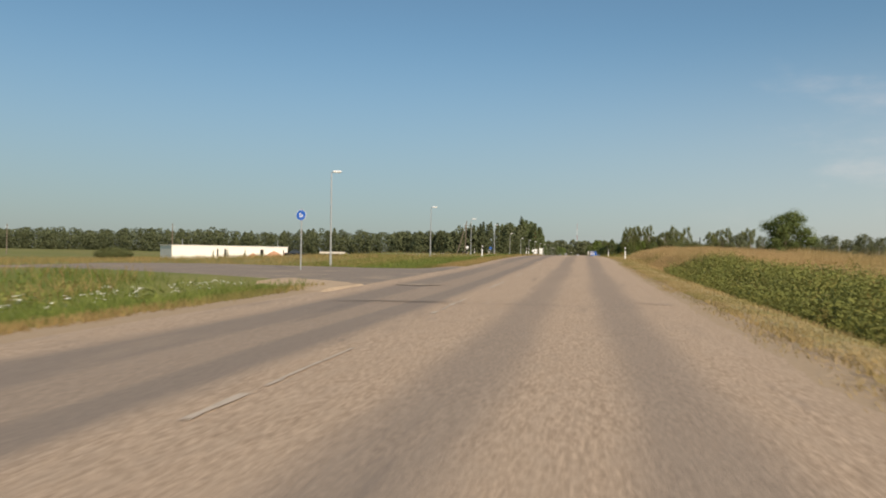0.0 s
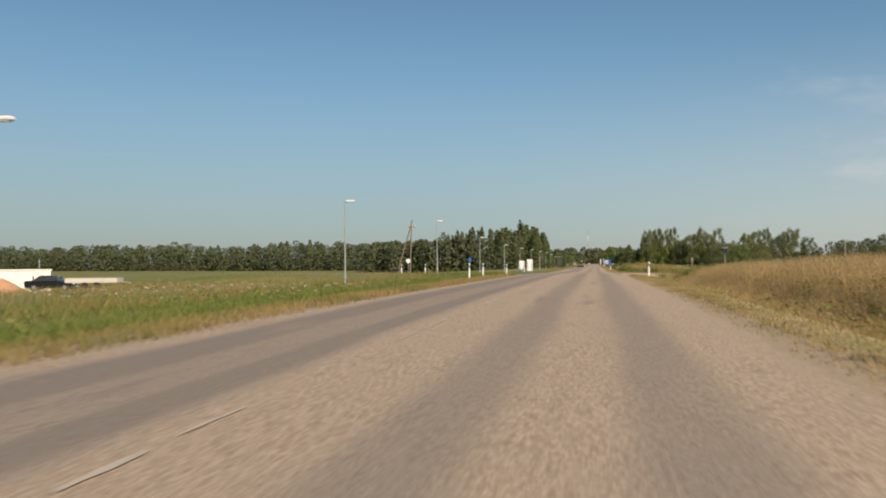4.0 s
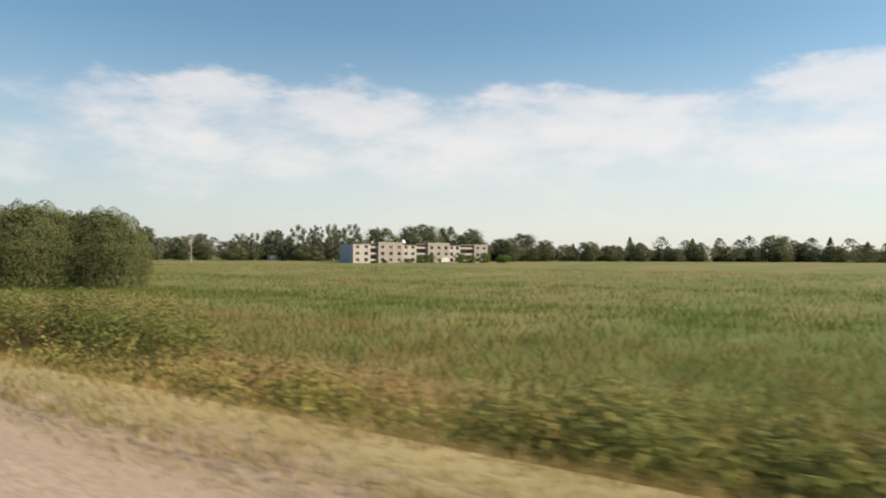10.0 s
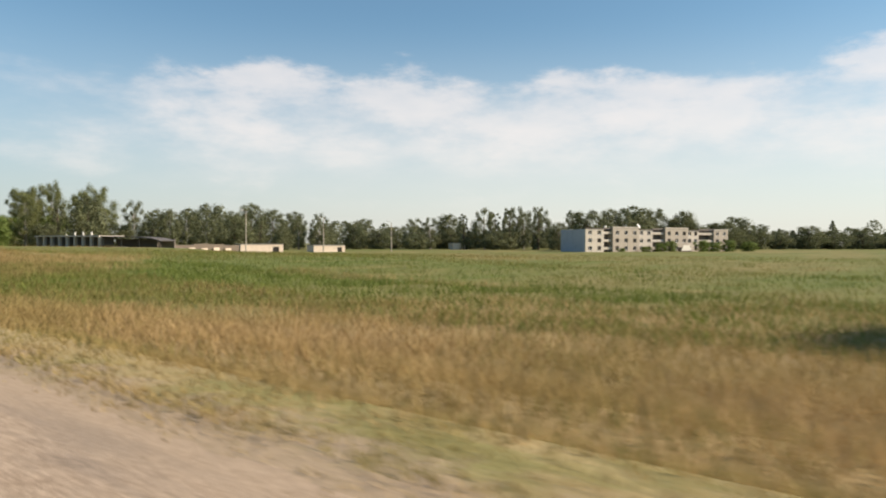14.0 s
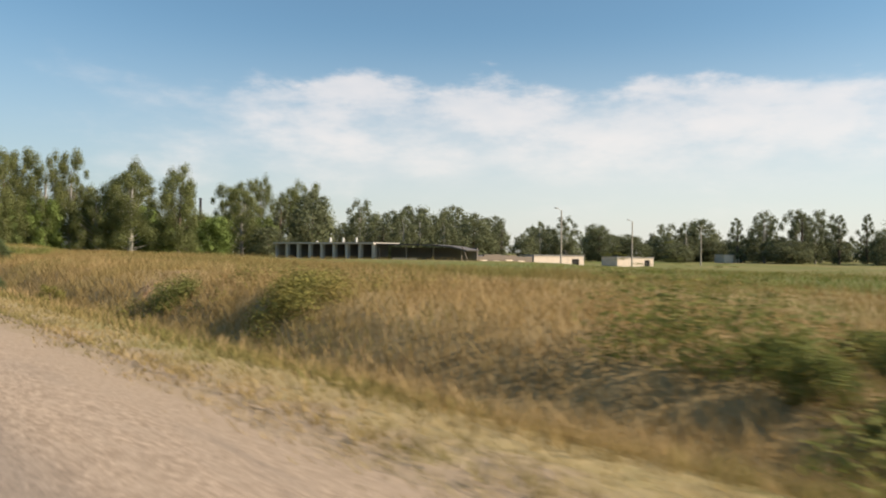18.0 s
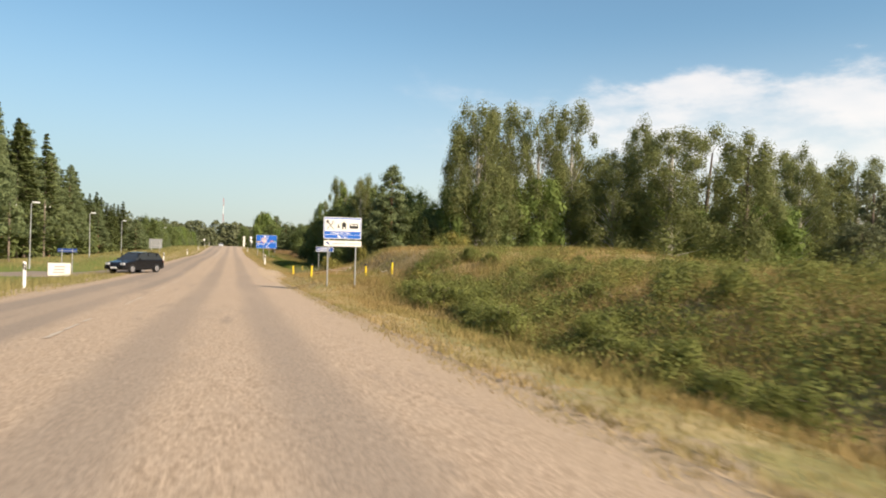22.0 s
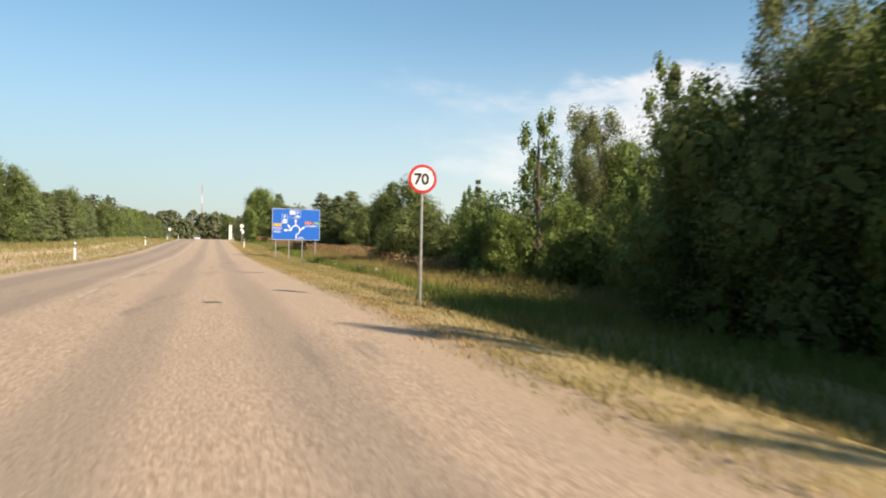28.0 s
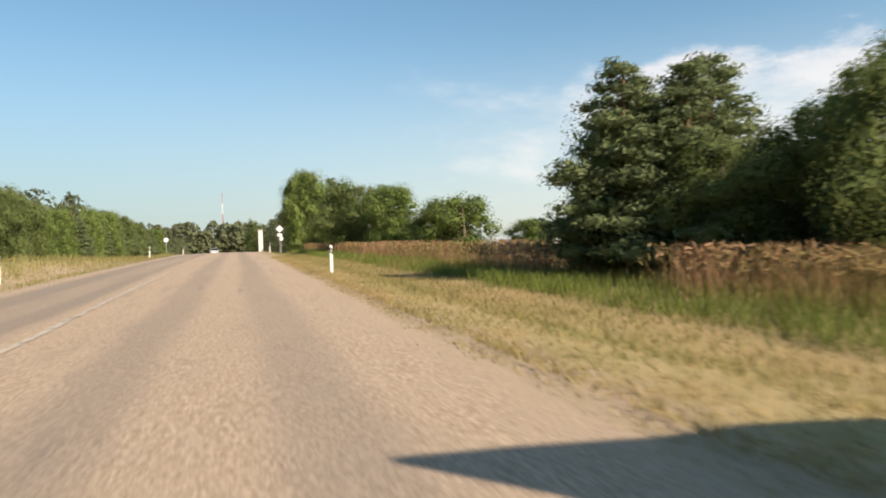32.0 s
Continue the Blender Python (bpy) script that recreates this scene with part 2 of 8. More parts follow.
m = Mat("side_asphalt", 0.92, 0.0, 0.25)
grain = m.noise(45, 3, 0.7)
c = m.mix(m.step(grain, 0.3, 0.7), (0.175, 0.147, 0.122), (0.265, 0.222, 0.182))
chips = m.noise(11, 5, 0.75)
c = m.mix(m.step(chips, 0.5, 0.68, 0.0, 0.6), c, (0.36, 0.295, 0.225))
c = m.mix(m.step(m.noise(0.45, 7, 0.75), 0.5, 0.68, 0.0, 0.75), c, m.mix(chips, (0.27, 0.21, 0.15), (0.46, 0.37, 0.27)))
m.color(c).bump(m.math("ADD", grain, chips), 0.5, 0.02)
M["side_asphalt"] = m.mat

m = Mat("sand", 0.95, 0.0, 0.2)
n1, n2 = m.noise(2.2, 6, 0.65), m.noise(30, 3)
n3 = m.noise(9, 5, 0.75)
c = m.mix(n1, (0.400, 0.298, 0.195), (0.560, 0.435, 0.305))
c = m.mix(m.step(n3, 0.5, 0.66, 0.0, 0.55), c, (0.27, 0.20, 0.135))
c = m.mix(m.step(n2, 0.55, 0.7, 0.0, 0.5), c, (0.25, 0.185, 0.125))
c = m.mix(m.step(m.noise(0.5, 6, 0.7), 0.5, 0.7, 0.0, 0.6), c, m.mix(n3, (0.27, 0.215, 0.16), (0.38, 0.30, 0.22)))
m.color(c).bump(m.math("ADD", n1, n2), 0.6, 0.03)
M["sand"] = m.mat

m = Mat("turf", 0.95, 0.0, 0.2)
x, y, z = m.xyz()
n1, n2, n3 = m.noise(0.045, 5, 0.6), m.noise(0.5, 5, 0.6), m.noise(9, 4, 0.7)
yy = m.math("ADD", y, m.math("MULTIPLY", m.math("SUBTRACT", n1, 0.5), 40.0))
green = m.mix(n2, (0.09, 0.130, 0.028), (0.175, 0.215, 0.052))
straw = m.mix(n2, (0.28, 0.205, 0.092), (0.43, 0.318, 0.158))
lush = m.math("MULTIPLY", m.step(yy, 138, 150), m.math("MAXIMUM", m.step(yy, 188, 214, 1.0, 0.0), m.math("MULTIPLY", m.step(yy, 248, 262), m.step(yy, 285, 300, 1.0, 0.0))))
lush = m.math("MAXIMUM", lush, m.math("MULTIPLY", m.step(x, -8.5, -11), m.step(x, -30, -20, 0.45, 1.0)))
lush = m.math("MULTIPLY", lush, m.step(n1, 0.4, 0.7, 1.0, 0.35))
c = m.mix(lush, straw, green)
# the wide fields: olive with long streaks of dry and fresh grass
streak = m.noise(0.03, 6, 0.65, (0.5, 1.6, 1))
field = m.mix(m.step(streak, 0.38, 0.62), (0.215, 0.190, 0.070), (0.125, 0.165, 0.038))
field = m.mix(m.step(m.noise(0.11, 5, 0.65, (0.5, 1.4, 1)), 0.5, 0.66, 0.0, 0.65), field, (0.275, 0.222, 0.088))
field = m.mix(m.step(n2, 0.45, 0.7, 0.0, 0.5), field, (0.10, 0.11, 0.034))
far = m.math("MAXIMUM", m.step(m.math("SUBTRACT", x, m.step(yy, 180, 215, 0.0, 6.0)), 14, 26), m.step(x, -20, -34))
c = m.mix(m.math("MULTIPLY", far, 0.92), c, field)
bank = m.math("ABSOLUTE", m.math("ADD", m.math("ADD", x, 2.75), m.math("MULTIPLY", m.math("SUBTRACT", n2, 0.5), 3.0)))
golden = m.math("MAXIMUM", m.step(x, -4.0, 0.0), m.step(y, 200, 330, 0.0, 0.45))
c = m.mix(m.math("MULTIPLY", golden, m.step(bank, 7.6, 9.5, 0.8, 0.0)), c, m.mix(m.step(m.noise(0.35, 5, 0.7, (1, 0.5, 1)), 0.46, 0.62), m.mix(n2, (0.305, 0.240, 0.115), (0.44, 0.350, 0.178)), m.mix(n2, (0.175, 0.180, 0.062), (0.27, 0.255, 0.095))))
c = m.mix(m.step(n3, 0.55, 0.75, 0.0, 0.5), c, (0.075, 0.07, 0.03))
n4 = m.noise(1.6, 6, 0.7)
edge = m.math("ABSOLUTE", m.math("ADD", m.math("ADD", x, 2.75), m.math("MULTIPLY", m.math("SUBTRACT", n4, 0.5), 2.6)))
c = m.mix(m.step(edge, 5.8, 6.5, 0.9, 0.0), c, m.mix(n3, (0.30, 0.225, 0.150), (0.475, 0.365, 0.255)))
m.color(c).bump(m.math("ADD", n2, n3), 0.7, 0.06)
M["turf"] = m.mat

M["grass_verge"] = blades("grass_verge", (0.32, 0.235, 0.105), (0.48, 0.36, 0.175), (0.27, 0.235, 0.088), 0.25)
M["grass_tall"] = blades("grass_tall", (0.370, 0.258, 0.124), (0.58, 0.422, 0.212), (0.350, 0.270, 0.112), 0.10)
M["grass_bank"] = blades("grass_bank", (0.25, 0.175, 0.072), (0.41, 0.30, 0.13), (0.205, 0.195, 0.065), 0.14)
M["grass_reed"] = blades("grass_reed", (0.26, 0.15, 0.08), (0.40, 0.26, 0.15), (0.20, 0.17, 0.06), 0.2)
M["grass_green"] = blades("grass_green", (0.095, 0.135, 0.029), (0.205, 0.245, 0.060), (0.285, 0.225, 0.090), 0.06, 0.50)
M["grass_mown"] = blades("grass_mown", (0.185, 0.180, 0.065), (0.33, 0.285, 0.120), (0.36, 0.275, 0.130), 0.22, 0.5)
M["grass_field"] = blades("grass_field", (0.126, 0.152, 0.036), (0.235, 0.230, 0.062), (0.300, 0.222, 0.082), 0.045, 0.44)
M["weed"] = foliage("weed", (0.112, 0.136, 0.040), (0.290, 0.300, 0.088), (0.38, 0.26, 0.09), 0.3)
M["mugwort"] = foliage("mugwort", (0.150, 0.158, 0.082), (0.290, 0.285, 0.150), (0.30, 0.235, 0.11), 0.3)
M["dock"] = foliage("dock", (0.190, 0.125, 0.052), (0.330, 0.215, 0.090), (0.34, 0.26, 0.09), 0.3)
M["nettle"] = foliage("nettle", (0.108, 0.134, 0.039), (0.280, 0.296, 0.088), (0.32, 0.265, 0.085), 0.35)
M["weed_yellow"] = foliage("weed_yellow", (0.152, 0.156, 0.046), (0.345, 0.308, 0.087), (0.34, 0.235, 0.085), 0.3)
M["leaf_birch"] = foliage("leaf_birch", (0.140, 0.164, 0.064), (0.270, 0.285, 0.116), (0.25, 0.235, 0.092), 0.45)
M["leaf_dark"] = foliage("leaf_dark", (0.106, 0.146, 0.052), (0.245, 0.290, 0.104), None, 0.46)
M["leaf_mid"] = foliage("leaf_mid", (0.086, 0.140, 0.039), (0.240, 0.300, 0.086), None, 0.32)
M["leaf_willow"] = foliage("leaf_willow", (0.092, 0.112, 0.044), (0.21, 0.228, 0.095), (0.24, 0.215, 0.09), 0.3)
# needles of the far woods, haze put into the colour: lifted and greyed
M["needle_far_hazed"] = foliage("needle_far_hazed", (0.084, 0.102, 0.054), (0.168, 0.186, 0.092), None, 0.3)
M["needle_spruce"] = foliage("needle_spruce", (0.074, 0.100, 0.036), (0.172, 0.200, 0.070), None, 0.15)
M["needle_pine"] = foliage("needle_pine", (0.105, 0.140, 0.064), (0.222, 0.262, 0.120), None, 0.28)
# far crowns' leaves, grey-green made paler so the colour carries distance haze
M["leaf_far_hazed"] = foliage("leaf_far_hazed", (0.122, 0.138, 0.076), (0.232, 0.248, 0.132), None, 0.40)
M["flower"] = plain("flower", (0.75, 0.75, 0.68), 0.8)
M["bark"] = plain("bark", (0.13, 0.10, 0.075), 0.95, 0, 0.5, 9)
M["bark_pine"] = plain("bark_pine", (0.24, 0.13, 0.075), 0.95, 0, 0.5, 9)
m = Mat("bark_birch", 0.85)
c = m.mix(m.step(m.noise(5, 4, 0.6, (1, 1, 4)), 0.56, 0.66), (0.40, 0.375, 0.335), (0.06, 0.055, 0.05))
M["bark_birch"] = m.color(c).mat
M["post_white"] = plain("post_white", (0.78, 0.78, 0.76), 0.5, 0, 0.2, 8)
M["post_black"] = plain("post_black", (0.025, 0.025, 0.028), 0.55)
M["post_yellow"] = plain("post_yellow", (0.80, 0.58, 0.03), 0.5, 0, 0.2, 8)
M["post_red"] = plain("post_red", (0.45, 0.04, 0.03), 0.5)
M["reflector"] = plain("reflector", (0.75, 0.72, 0.66), 0.25, 0.3, 0.1)
M["galvanised"] = plain("galvanised", (0.46, 0.47, 0.47), 0.45, 0.7, 0.3, 10)
M["sign_back"] = plain("sign_back", (0.30, 0.31, 0.31), 0.55, 0.5, 0.3, 5)
M["sign_dark"] = plain("sign_dark", (0.05, 0.052, 0.058), 0.6, 0.2, 0.2, 5)
M["sign_blue"] = plain("sign_blue", (0.004, 0.112, 0.50), 0.5, 0, 0.12, 3)
M["sign_navy"] = plain("sign_navy", (0.02, 0.06, 0.24), 0.4, 0, 0.12, 3)
M["sign_white"] = plain("sign_white", (0.80, 0.80, 0.79), 0.4, 0, 0.1, 3)
M["sign_cream"] = plain("sign_cream", (0.74, 0.72, 0.66), 0.5, 0, 0.2, 3)
M["sign_red"] = plain("sign_red", (0.48, 0.02, 0.02), 0.4, 0, 0.1, 3)
M["sign_orange"] = plain("sign_orange", (0.80, 0.26, 0.03), 0.4, 0, 0.1, 3)
M["sign_amber"] = plain("sign_amber", (0.85, 0.50, 0.02), 0.4, 0, 0.1, 3)
M["sign_green"] = plain("sign_green", (0.03, 0.27, 0.11), 0.4, 0, 0.1, 3)
M["sign_black"] = plain("sign_black", (0.02, 0.02, 0.02), 0.5, 0, 0.1, 3)
m = Mat("earth", 0.95, 0.0, 0.2)
n1, n2, n3 = m.noise(0.9, 7, 0.7), m.noise(7, 5, 0.75), m.noise(30, 3)
c = m.mix(m.step(n1, 0.38, 0.62), (0.235, 0.140, 0.080), (0.46, 0.315, 0.195))
c = m.mix(m.step(n2, 0.52, 0.68, 0.0, 0.6), c, (0.19, 0.125, 0.07))
c = m.mix(m.step(m.noise(0.5, 6, 0.7), 0.54, 0.66, 0.0, 0.75), c, m.mix(n2, (0.20, 0.16, 0.065), (0.33, 0.25, 0.11)))
m.color(c).bump(m.math("ADD", m.math("MULTIPLY", n1, 2.0), m.math("ADD", n2, m.math("MULTIPLY", n3, 0.3))), 0.8, 0.06)
M["earth"] = m.mat
M["sand_orange"] = plain("sand_orange", (0.50, 0.27, 0.15), 0.95, 0, 0.3, 3)
M["paint_line"] = plain("paint_line", (0.47, 0.40, 0.32), 0.85, 0, 0.5, 14)
M["tar"] = plain("tar", (0.19, 0.16, 0.132), 0.9, 0, 0.4, 9)
M["patch"] = plain("patch", (0.42, 0.34, 0.255), 0.95, 0, 0.4, 9)
M["wood_pole"] = plain("wood_pole", (0.19, 0.155, 0.12), 0.9, 0, 0.4, 7)
M["plaster_white"] = plain("plaster_white", (0.80, 0.77, 0.70), 0.9, 0, 0.15, 1.5)
M["plaster_cream"] = plain("plaster_cream", (0.74, 0.62, 0.50), 0.9, 0, 0.25, 1.2)
M["panel_grey"] = plain("panel_grey", (0.45, 0.40, 0.335), 0.9, 0, 0.3, 0.8)
M["panel_pale"] = plain("panel_pale", (0.58, 0.53, 0.46), 0.9, 0, 0.3, 0.8)
M["panel_dark"] = plain("panel_dark", (0.20, 0.175, 0.155), 0.9, 0, 0.3, 1.0)
# grey gable wall with the blue of its shaded side mixed into the colour
M["gable_shade_blue"] = plain("gable_shade_blue", (0.43, 0.45, 0.49), 0.9, 0, 0.2, 0.8)
# near-black colour standing in for the shade inside openings
M["unlit_black"] = plain("unlit_black", (0.03, 0.028, 0.026), 0.9)
M["glass_dark"] = plain("glass_dark", (0.03, 0.035, 0.04), 0.12, 0, 0.1, 2, 0.6)
M["roof_felt"] = plain("roof_felt", (0.12, 0.11, 0.105), 0.9, 0, 0.3, 1.0)
M["slate"] = plain("slate", (0.33, 0.31, 0.29), 0.9, 0, 0.4, 1.0)
M["car_paint"] = plain("car_paint", (0.016, 0.017, 0.021), 0.22, 0.4, 0.1, 2, 0.6)
M["car_light_paint"] = plain("car_light_paint", (0.62, 0.63, 0.64), 0.3, 0.3, 0.1, 2, 0.6)
M["tyre"] = plain("tyre", (0.02, 0.02, 0.02), 0.85)
M["rim"] = plain("rim", (0.5, 0.5, 0.52), 0.35, 0.8)
M["lens"] = plain("lens", (0.7, 0.72, 0.75), 0.15, 0.3)
M["tail"] = plain("tail", (0.35, 0.01, 0.01), 0.25)

# ---- building helpers ----
HERE = Matrix.Identity(4)


def mesh_of(name, verts, faces, mats, index=None, smooth=False):
    """A mesh from arrays: verts (n, 3), faces (m, 3 or 4)."""
    verts, faces = np.asarray(verts, np.float32), np.asarray(faces, np.int32)
    me = bpy.data.meshes.new(name)
    k = faces.shape[1]
    me.vertices.add(len(verts)), me.loops.add(faces.size), me.polygons.add(len(faces))
    me.vertices.foreach_set("co", verts.ravel())
    me.loops.foreach_set("vertex_index", faces.ravel())
    me.polygons.foreach_set("loop_start", np.arange(0, faces.size, k, dtype=np.int32))
    for mat in mats if isinstance(mats, (list, tuple)) else [mats]:
        me.materials.append(mat)
    if index is not None:
        me.polygons.foreach_set("material_index", np.asarray(index, np.int32))
    if smooth:
        me.polygons.foreach_set("use_smooth", np.ones(len(faces), bool))
    me.update(calc_edges=True)
    return me


def part(name, bm, material, parent=None, label="", at=None):
    """Links a bmesh, or a finished mesh, as one object, under a thing or a part."""
    if isinstance(bm, bmesh.types.BMesh):
        me = bpy.data.meshes.new(name)
        bm.to_mesh(me)
        bm.free()
        me.materials.append(material)
    else:
        me = bm
    ob = new(name, me)
    if parent is not None:
        ob.parent = parent
    if at is not None:
        ob.matrix_basis = at
    if label:
        ob["label"] = label
    return ob


def thing(name, m, label, category, group="", kind=""):
    ob = new(name)
    ob.empty_display_size = 0.2
    ob.matrix_basis = m
    return tagged(ob, label, category, group, kind)


def box(x0, x1, y0, y1, z0, z1, bevel=0.0, bm=None):
    bm = bm or bmesh.new()
    r = bmesh.ops.create_cube(bm, size=1, matrix=Matrix.Translation(((x0 + x1) / 2, (y0 + y1) / 2, (z0 + z1) / 2)) @ Matrix.Diagonal((x1 - x0, y1 - y0, z1 - z0, 1)))
    if bevel:
        es = {e for v in r["verts"] for e in v.link_edges}
        bmesh.ops.bevel(bm, geom=list(es), offset=bevel, segments=2, affect="EDGES", profile=0.5)
    return bm


def tube(p, q, r0, r1=None, n=10, bm=None):
    """A tapered rod from p to q."""
    bm = bm or bmesh.new()
    p, q = Vector(p), Vector(q)
    d = q - p
    m = Matrix.Translation((p + q) / 2) @ d.to_track_quat("Z", "Y").to_matrix().to_4x4()
    bmesh.ops.create_cone(bm, cap_ends=True, segments=n, radius1=r0, radius2=r0 if r1 is None else r1, depth=d.length, matrix=m)
    return bm


def disc(radius, thick, n=40, bm=None, m=HERE):
    """A round plate facing -y."""
    bm = bm or bmesh.new()
    bmesh.ops.create_cone(bm, cap_ends=True, segments=n, radius1=radius, radius2=radius, depth=thick, matrix=m @ pose(0, 0, 0, 90))
    return bm


def poly(points, y0, y1, bm=None):
    """A plate with an outline of (x, z) points, between y0 and y1."""
    bm = bm or bmesh.new()
    f = bm.faces.new([bm.verts.new((x, y0, z)) for x, z in points])
    r = bmesh.ops.extrude_face_region(bm, geom=[f])
    bmesh.ops.translate(bm, vec=(0, y1 - y0, 0), verts=[v for v in r["geom"] if isinstance(v, bmesh.types.BMVert)])
    bmesh.ops.recalc_face_normals(bm, faces=bm.faces)
    return bm


def text_mesh(body, size, mat, squeeze=1.0, bold=0.0):
    """Lettering that faces -y, lower left corner at the origin."""
    cu = bpy.data.curves.new("lettering", "FONT")
    cu.body, cu.size, cu.extrude, cu.offset = body, size, 0.004, bold
    ob = bpy.data.objects.new("lettering", cu)
    scene.collection.objects.link(ob)
    dg = bpy.context.evaluated_depsgraph_get()
    me = bpy.data.meshes.new_from_object(ob.evaluated_get(dg))
    bpy.data.objects.remove(ob)
    me.transform(pose(0, 0, 0, 90) @ Matrix.Diagonal((squeeze, 1, 1, 1)))
    me.materials.clear()
    me.materials.append(mat)
    return me


# ---- the lie of the land ----
ROAD_L, ROAD_R = -7.1, 3.0
KNOTS = [-0.93, -0.72, -0.49, -0.17, 0.3, 0.53, 0.58, 0.59, 0.43, 0.24, 0.05, -0.09, -0.13, -0.02, 0.03, 0.09, 0.18, 0.2, -0.21, -0.59, -0.83,
         -0.67, -0.6, -0.56, -0.62, -0.54, -0.18, 0.2, 0.52, 0.8, 0.98, 1.03, 0.93, 0.72, 0.46, 0.19, -0.06, -0.24, -0.32, -0.34, -0.32, -0.27]
KNOTS = np.array([-1.1, -1.0] + KNOTS + [-0.2, -0.15, -0.1])


def smooth01(v):
    v = np.clip(v, 0.0, 1.0)
    return v * v * (3 - 2 * v)


def road_z(y):
    """Height of the road's surface along its length (a cubic through knots 22 m apart)."""
    q = np.clip((np.asarray(y, float) + 66.0) / 22.0, 1.0, len(KNOTS) - 2.001)
    i = q.astype(int)
    f = q - i
    a, b, c, d = KNOTS[i - 1], KNOTS[i], KNOTS[i + 1], KNOTS[np.minimum(i + 2, len(KNOTS) - 1)]
    return b + 0.5 * f * (c - a + f * (2 * a - 5 * b + 4 * c - d + f * (3 * (b - c) + d - a)))


def bump(v, a, b, c, d):
    """Rises from a to b, stays, falls from c to d."""
    return smooth01((v - a) / (b - a)) * (1 - smooth01((v - c) / (d - c)))


def ground_z(x, y):
    x, y = np.asarray(x, float), np.asarray(y, float)
    p = road_z(y)
    r, l = x - ROAD_R, ROAD_L - x
    # right: verge, ditch, then the field, which turns into a mound and a wooded hollow
    wider = np.clip(12.2 - x, 0, 10) * 1.35
    junction = bump(y, 131, 138, 149 + wider, 154 + wider) * (1 - smooth01((x - 60) / 20))
    track = bump(y, 417.5, 420.5, 424.2, 427) * (1 - smooth01((x - 15) / 4))
    ditch = (0.75 + 0.25 * np.sin(y * 0.021)) * (1 - 0.5 * bump(y, 352, 370, 440, 460)) * (1 - bump(y, 372, 392, 418, 436))
    ditch = ditch * (1 - 0.65 * bump(y, 470, 500, 900, 1000))
    mound = (1.25 * bump(y, 352, 376, 418, 438) + 1.25 * bump(y, 386, 404, 418, 438)) * bump(x, 4.6, 12.5, 20, 34)
    mound = mound + 0.7 * bump(y, 290, 316, 350, 372) * bump(x, 4.8, 9.4, 18, 40) + 0.4 * bump(y, 50, 66, 126, 134) * bump(x, 5.5, 9, 60, 90)
    level = -0.35 - 0.85 * bump(y, 100, 150, 255, 300) + mound - 0.6 * bump(y, 424, 436, 480, 520)
    d = -0.06 * r - ditch * bump(r, 1.3, 3.2, 4.0, 6.2)
    d = np.maximum(d, -0.12 - ditch)
    right = p + d * (1 - smooth01((r - 3.6) / 4.0)) + level * smooth01((r - 3.6) / 4.0)
    right = right * (1 - smooth01((x - 45) / 60)) + (-0.85 + 0.25 * np.sin(x * 0.013 + y * 0.009)) * smooth01((x - 45) / 60)
    right = right + 0.42 * bump(y, 390, 399, 411, 419) * bump(x, 3.1, 4.5, 9, 13)
    right = right + 0.75 * bump(y, 334, 362, 430, 450) * bump(x, 16, 30, 66, 84)
    right = right * (1 - junction) + (p - 0.05) * junction
    right = right * (1 - track) + (p - 0.05 + 0.187 * np.clip(x - 6.0, -0.4, 10.0)) * track
    flat = np.maximum(junction, track)
    # left: a low verge, a bank past the side road, fields and woods
    side = bump(y, 21, 26, 39, 44) * (1 - smooth01((-x - 20) / 25))
    side = np.maximum(side, bump(y, 135, 143, 152, 158) * (1 - smooth01((-x - 35) / 25)))
    bank = 0.95 * bump(y, 436, 460, 560, 620) * bump(l, 0.6, 3.2, 6, 12)
    left = p - 0.05 * np.minimum(l, 4) - 0.35 * smooth01((l - 1) / 5) * (1 - 0.6 * bump(y, 436, 460, 560, 620)) + bank
    far = smooth01((-x - 25) / 45)
    left = left * (1 - far) + (-1.25 + 0.3 * np.sin(x * 0.011) + 0.2 * np.sin(y * 0.013)) * far
    left = left * (1 - side) + (p - 0.05 + 0.006 * np.minimum(l, 60)) * side
    under = p - 0.06
    z = np.where(r > 0, right, np.where(l > 0, left, under))
    rough = 0.07 * np.sin(x * 0.9 + y * 0.35) * np.sin(y * 0.55 - x * 0.4) * smooth01((np.maximum(r, l) - 1.5) / 3)
    return z + rough * (1 - np.maximum(flat, side))


def gz(x, y):
    return float(ground_z(x, y))


def sheet(xs, ys, lift, fn, name, mat):
    X, Y = np.meshgrid(np.array(xs, float), np.array(ys, float))
    V = np.stack([X, Y, fn(X, Y) + lift], -1).reshape(-1, 3)
    nx, ny = len(xs), len(ys)
    i = np.arange(nx * ny).reshape(ny, nx)
    Fq = np.stack([i[:-1, :-1], i[:-1, 1:], i[1:, 1:], i[1:, :-1]], -1).reshape(-1, 4)
    return mesh_of(name, V, Fq, mat, None, True)


def spread(*spans):
    out = []
    for a, b, s in spans:
        out += list(np.arange(a, b, s))
    return out + [spans[-1][1]]


gx = spread((-3000, -400, 260), (-400, -120, 40), (-120, -40, 8), (-40, -16, 2), (-16, -7.1, 0.7), (-7.1, 2.85, 2.5), (2.85, 16, 0.6), (16, 40, 1.6), (40, 120, 6), (120, 400, 35), (400, 3000, 260))
gy = spread((-1500, -120, 120), (-120, -30, 10), (-30, 660, 2.0), (660, 1000, 20), (1000, 3000, 200))
tagged(new("ground", sheet(gx, gy, 0.0, ground_z, "ground", M["turf"])), "rough dry grassland with green patches beside the road", "ground", kind="structure")


